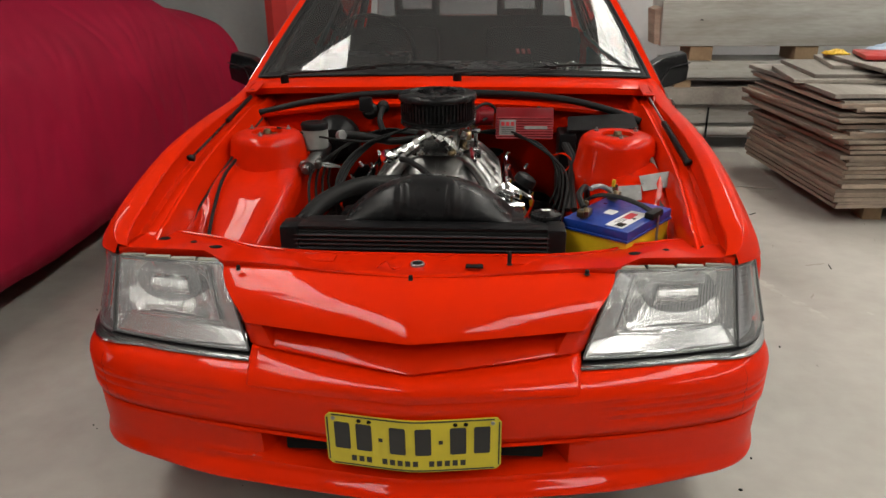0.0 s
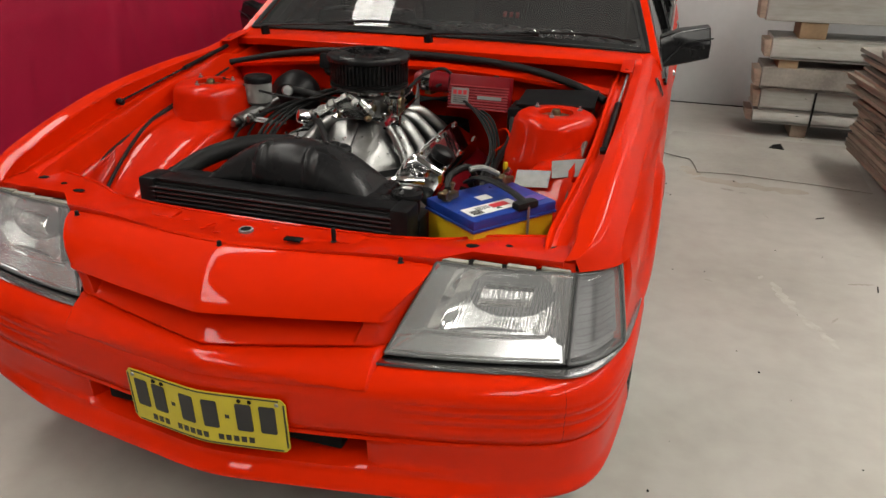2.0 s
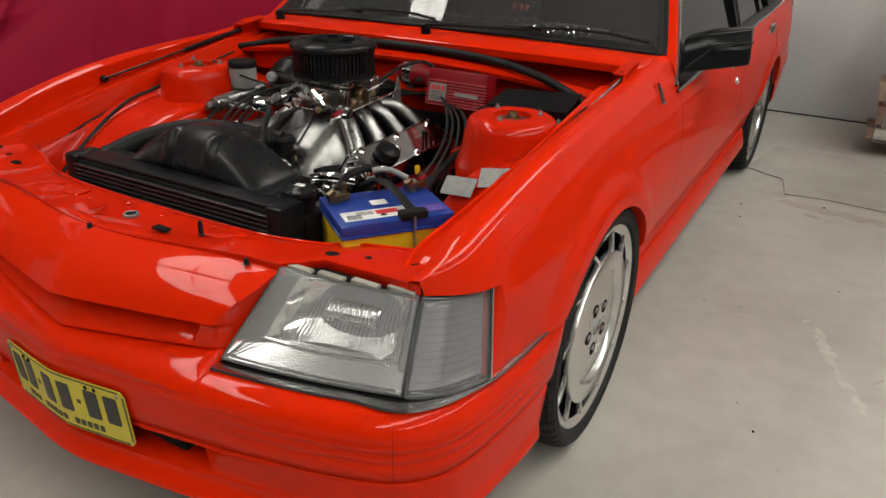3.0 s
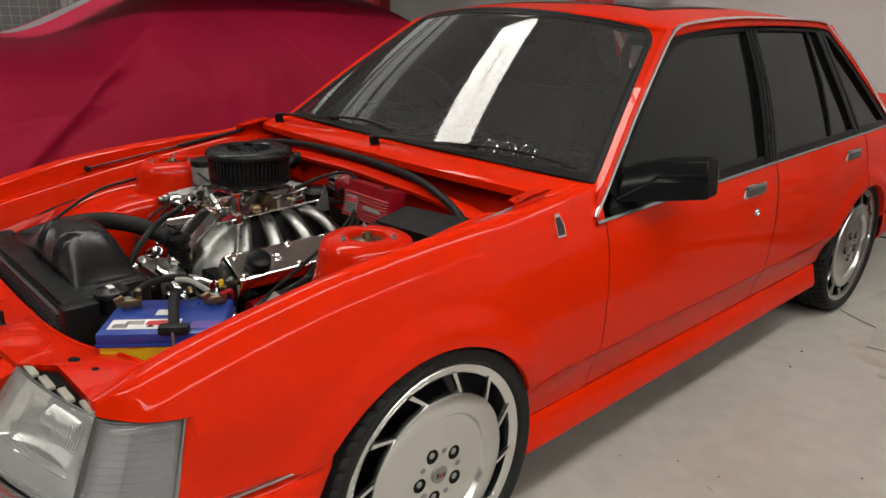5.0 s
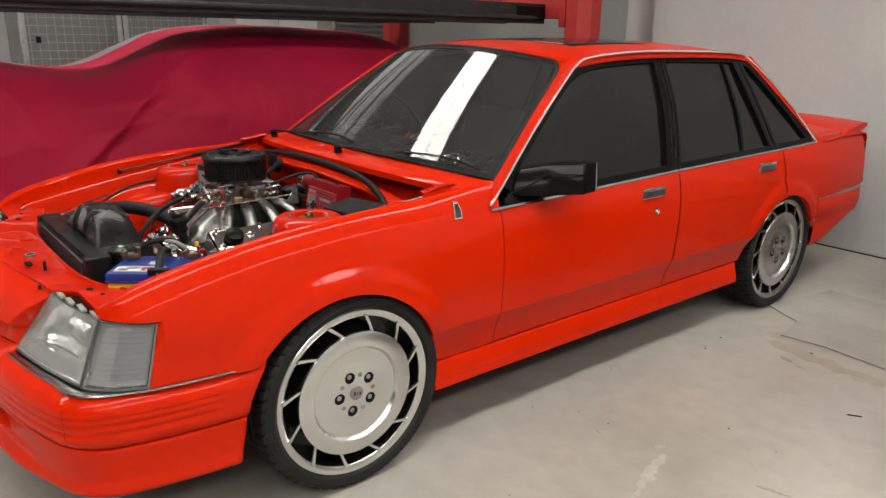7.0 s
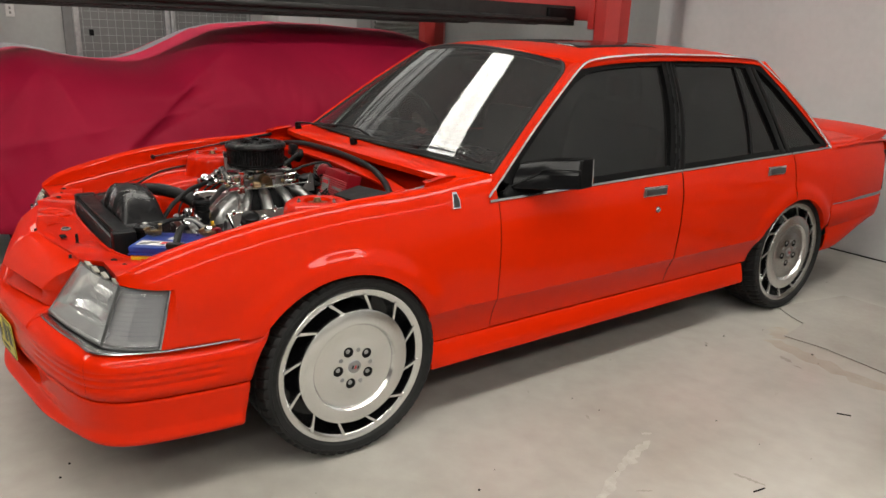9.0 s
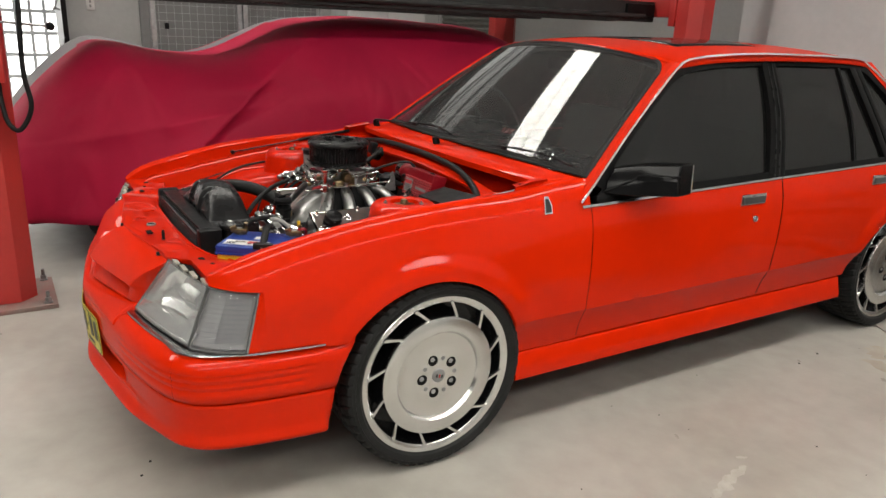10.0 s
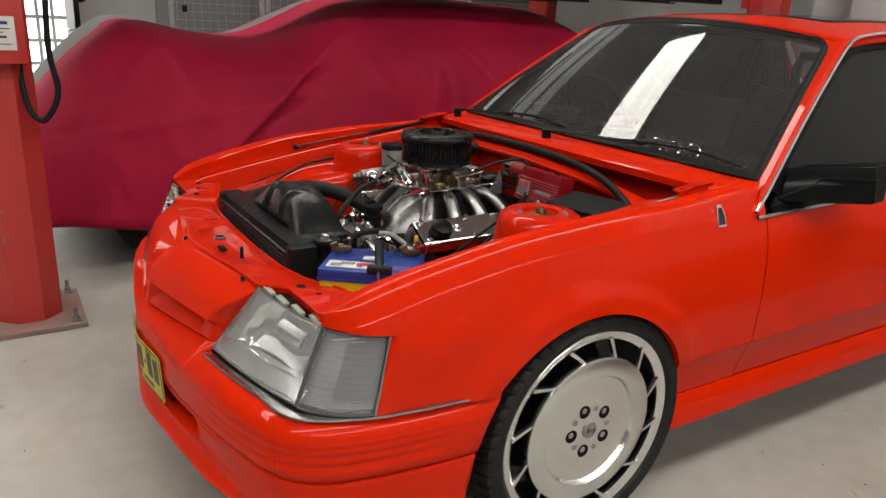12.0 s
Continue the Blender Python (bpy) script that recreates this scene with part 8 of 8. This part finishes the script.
part("earth_cable", tube([(-0.050, -0.085, 0.764), (-0.085, -0.05, 0.782), (-0.105, 0.02, 0.780), (-0.13, 0.07, 0.70)], 0.008, 8, 5), RUBBER, bt)
part("hold_down_strap", tube([(-0.095, 0.0, 0.752), (-0.06, 0.005, 0.772), (-0.01, 0.012, 0.776), (0.04, 0.022, 0.766), (0.080, 0.030, 0.750)], 0.011, 8, 5, flat=0.45), RUBBER, bt, "black rubber hold-down strap")
part("strap_end", box((0.080, 0.030, 0.746), (0.026, 0.060, 0.020), None, 0.008), RUBBER, bt)
part("hook_rod", tube([(0.092, 0.030, 0.745), (0.093, 0.030, 0.55)], 0.003, 6, 0), STEEL, bt)
part("front_label", box((0.0855, 0.040, 0.63), (0.001, 0.09, 0.06)), WHITE_LABEL, bt)
part("battery_tray", box((0.478, -0.456, 0.520), (0.30, 0.30, 0.018), rot_e(0, 0, -37), 0.004), PAINT_BAY, car)
# silver stickers on the inner wing
for c, rx, rz, s in (((0.622, -0.222, 0.7560), 44, 14, (0.096, 0.048, 0.0015)), ((0.530, -0.240, 0.7240), 48, -2, (0.090, 0.046, 0.0015))):
    st = part("data_plate", box(c, s, rot_e(0, 0, rz) @ rot_e(rx, 0, 0) @ rot_e(0, -12, 0)), DUCT_TAPE, car, "silver metal data plate")
    for dx in (-0.040, 0.040):
        part("rivet", lathe([(0, 0.002), (0.003, 0.0015), (0.0035, 0)], Vector(c) + (rot_e(0, 0, rz) @ rot_e(rx, 0, 0) @ rot_e(0, -12, 0)) @ Vector((dx, 0, 0.0006)), (0, -0.7, 0.7), 8), STEEL, st)
# right-hand loom and connectors
part("wiring_loom", tube([(0.60, 0.18, 0.80), (0.630, 0.05, 0.785), (0.632, -0.10, 0.770), (0.628, -0.25, 0.715), (0.622, -0.38, 0.62), (0.61, -0.46, 0.55)], 0.007, 8, 6), material("taped_loom", (0.076, 0.0646, 0.0532), 0.7, vary=0.4, scale=40), car, "taped wiring loom")
for k, (a, b) in enumerate(((0.40, 0.30), (0.43, 0.26))):
    part("loom_branch", tube([(0.39 + 0.01 * k, 0.16, 0.78), (0.41 + 0.01 * k, 0.05, 0.74), (0.40, -0.08, 0.70), (0.40 - 0.02 * k, -0.2, 0.66)], 0.010 - 0.002 * k, 8, 6), RUBBER, car)
part("orange_wire", tube([(0.36, 0.12, 0.74), (0.39, 0.08, 0.755), (0.41, 0.03, 0.74), (0.38, -0.01, 0.715)], 0.003, 6, 5), PAINT, car)


# ---- wipers ----
for (bx0, by0, bz0), (tx, ty, tz), up in (((0.034, 0.424, 0.949), (0.700, 0.583, 0.945), 0.014), ((-0.600, 0.460, 0.938), (0.02, 0.500, 0.962), 0.014)):
    B, T = Vector((bx0, by0, bz0)), Vector((tx, ty, tz))
    w = part("wiper", lathe([(0.016, -0.030), (0.015, 0.002), (0.012, 0.012), (0, 0.014)], B, (0, -0.25, 1), 14), BLACK, car, "black windscreen wiper")
    m1 = B.lerp(T, 0.5) + Vector((0, 0.012, up))
    part("arm", tube([B + Vector((0, 0, 0.010)), B.lerp(T, 0.15) + Vector((0, 0.004, 0.014)), m1], (0.010, 0.005), 8, 4, flat=0.6), BLACK, w)
    b0, b1 = B.lerp(T, 0.32), T
    off = Vector((0, 0.030, 0.022))
    part("blade", tube([b0 + off * 0.6, b0.lerp(b1, 0.35) + off, b0.lerp(b1, 0.7) + off * 0.9, b1 + off * 0.2], 0.0045, 8, 4), RUBBER, w)
    part("blade_clip", box(m1 + Vector((0, 0.008, 0.004)), (0.045, 0.014, 0.014), None, 0.003), SATIN, w)


# ---- interior seen through the glass ----
rows = []
for i in range(25):
    t = -1 + i / 12
    a = ws_low(t)
    rows.append([(a.x * 0.97, a.y + 0.03, a.z - 0.015), (a.x * 0.96, a.y + 0.18, a.z - 0.010), (a.x * 0.95, 0.86, a.z + 0.005), (a.x * 0.95, 0.92, a.z - 0.02), (a.x * 0.95, 0.93, 0.55)])
dash = part("dashboard", grid(rows), SATIN, car, "black dashboard", smooth=50)
part("binnacle", box((-0.36, 0.84, 0.945), (0.36, 0.16, 0.07), None, 0.02), SATIN, dash)
sw = part("steering_wheel", lathe([(0.178, -0.010), (0.190, -0.006), (0.193, 0.0), (0.190, 0.008), (0.178, 0.010), (0.172, 0.0), (0.178, -0.010)], (-0.36, 1.02, 0.955), (0, 0.9, 0.42), 40), BLACK, car, "black three-spoke steering wheel")
part("wheel_hub", lathe([(0, 0.02), (0.05, 0.018), (0.055, 0), (0, -0.01)], (-0.36, 1.02, 0.955), (0, 0.9, 0.42), 20), BLACK, sw)
for x in (-0.36, 0.36):
    st = part("front_seat", box((x, 1.42, 0.60), (0.50, 0.50, 0.16), None, 0.05), CLOTH_SEAT, car, "dark cloth front seat")
    part("seat_back", box((x, 1.66, 0.79), (0.48, 0.12, 0.46), rot_e(-14, 0, 0), 0.05), CLOTH_SEAT, st)
rs = part("rear_seat", box((0, 2.45, 0.80), (1.26, 0.18, 0.44), rot_e(-16, 0, 0), 0.05), CLOTH_SEAT, car, "dark cloth rear bench")
for x in (-0.315, 0.315):
    bm = bmesh.new()
    loop = [(x + sx * 0.115, 2.50, zz) for sx, zz in ((-1, 0.98), (-1, 1.14), (-0.8, 1.20), (0.8, 1.20), (1, 1.14), (1, 0.98))]
    add_tube(bm, loop, 0.026, 10, 0)
    add_box(bm, (x, 2.50, 1.035), (0.23, 0.05, 0.05), None, 0.012)
    part("headrest", bm, CLOTH_SEAT, rs, "open-frame headrest")
part("rear_mirror", box((0, 1.10, 1.255), (0.20, 0.03, 0.055), None, 0.014), BLACK, car, "black interior mirror")
for k in range(3):
    gc = Vector((0.335 + k * 0.064, 0.640 + 0.014 * k, 0.945))
    g = part("dash_gauge", lathe([(0, 0.001), (0.021, 0.0), (0.024, -0.004), (0.025, -0.030), (0.018, -0.042), (0, -0.042)], gc, (0.3, -0.75, 0.55), 24), BLACK, dash, "small dash gauge with bright ring")
    part("gauge_ring", lathe([(0.0205, 0.0), (0.0225, 0.004), (0.0265, 0.002), (0.027, -0.004), (0.0205, -0.002)], gc, (0.3, -0.75, 0.55), 28), CHROME, g)
    part("gauge_needle", tube([gc + Vector((0.0, -0.003, 0.0)), gc + Vector((0.008, -0.002, 0.010))], 0.0012, 5, 0), WHITE_LABEL, g)
part("roof_lining", grid([[(-0.55 + 1.10 * i / 6, y, roof_z(0.0, max(1.1, y)) - 0.035 - 0.05 * abs(-1 + i / 3) ** 2.5) for i in range(7)] for y in (1.12, 1.5, 2.0, 2.5)]), material("grey_headlining", (0.076, 0.076, 0.076), 0.9, vary=0.1, scale=20), car)
for sgn in (-1, 1):
    bm = bmesh.new()
    add_slab(bm, [(sgn * (gx(z) - 0.022), y, z) for y, z in ((2.36, 1.285), (2.56, 1.270), (3.00, 0.900), (2.84, 0.885))], (-sgn * 0.006, 0, 0))
    part("rear_pillar_trim", bm, CLOTH_SEAT, car)
    bm = bmesh.new()
    add_slab(bm, [(sgn * (gx(z) - 0.026), y, z) for y, z in ((0.70, 0.86), (1.20, 1.262), (1.26, 1.27), (0.80, 0.86))], (-sgn * 0.006, 0, 0))
    part("front_pillar_trim", bm, CLOTH_SEAT, car)
    part("door_card", box((sgn * 0.735, 1.55, 0.66), (0.02, 1.75, 0.36), None, 0.006), CLOTH_SEAT, car)
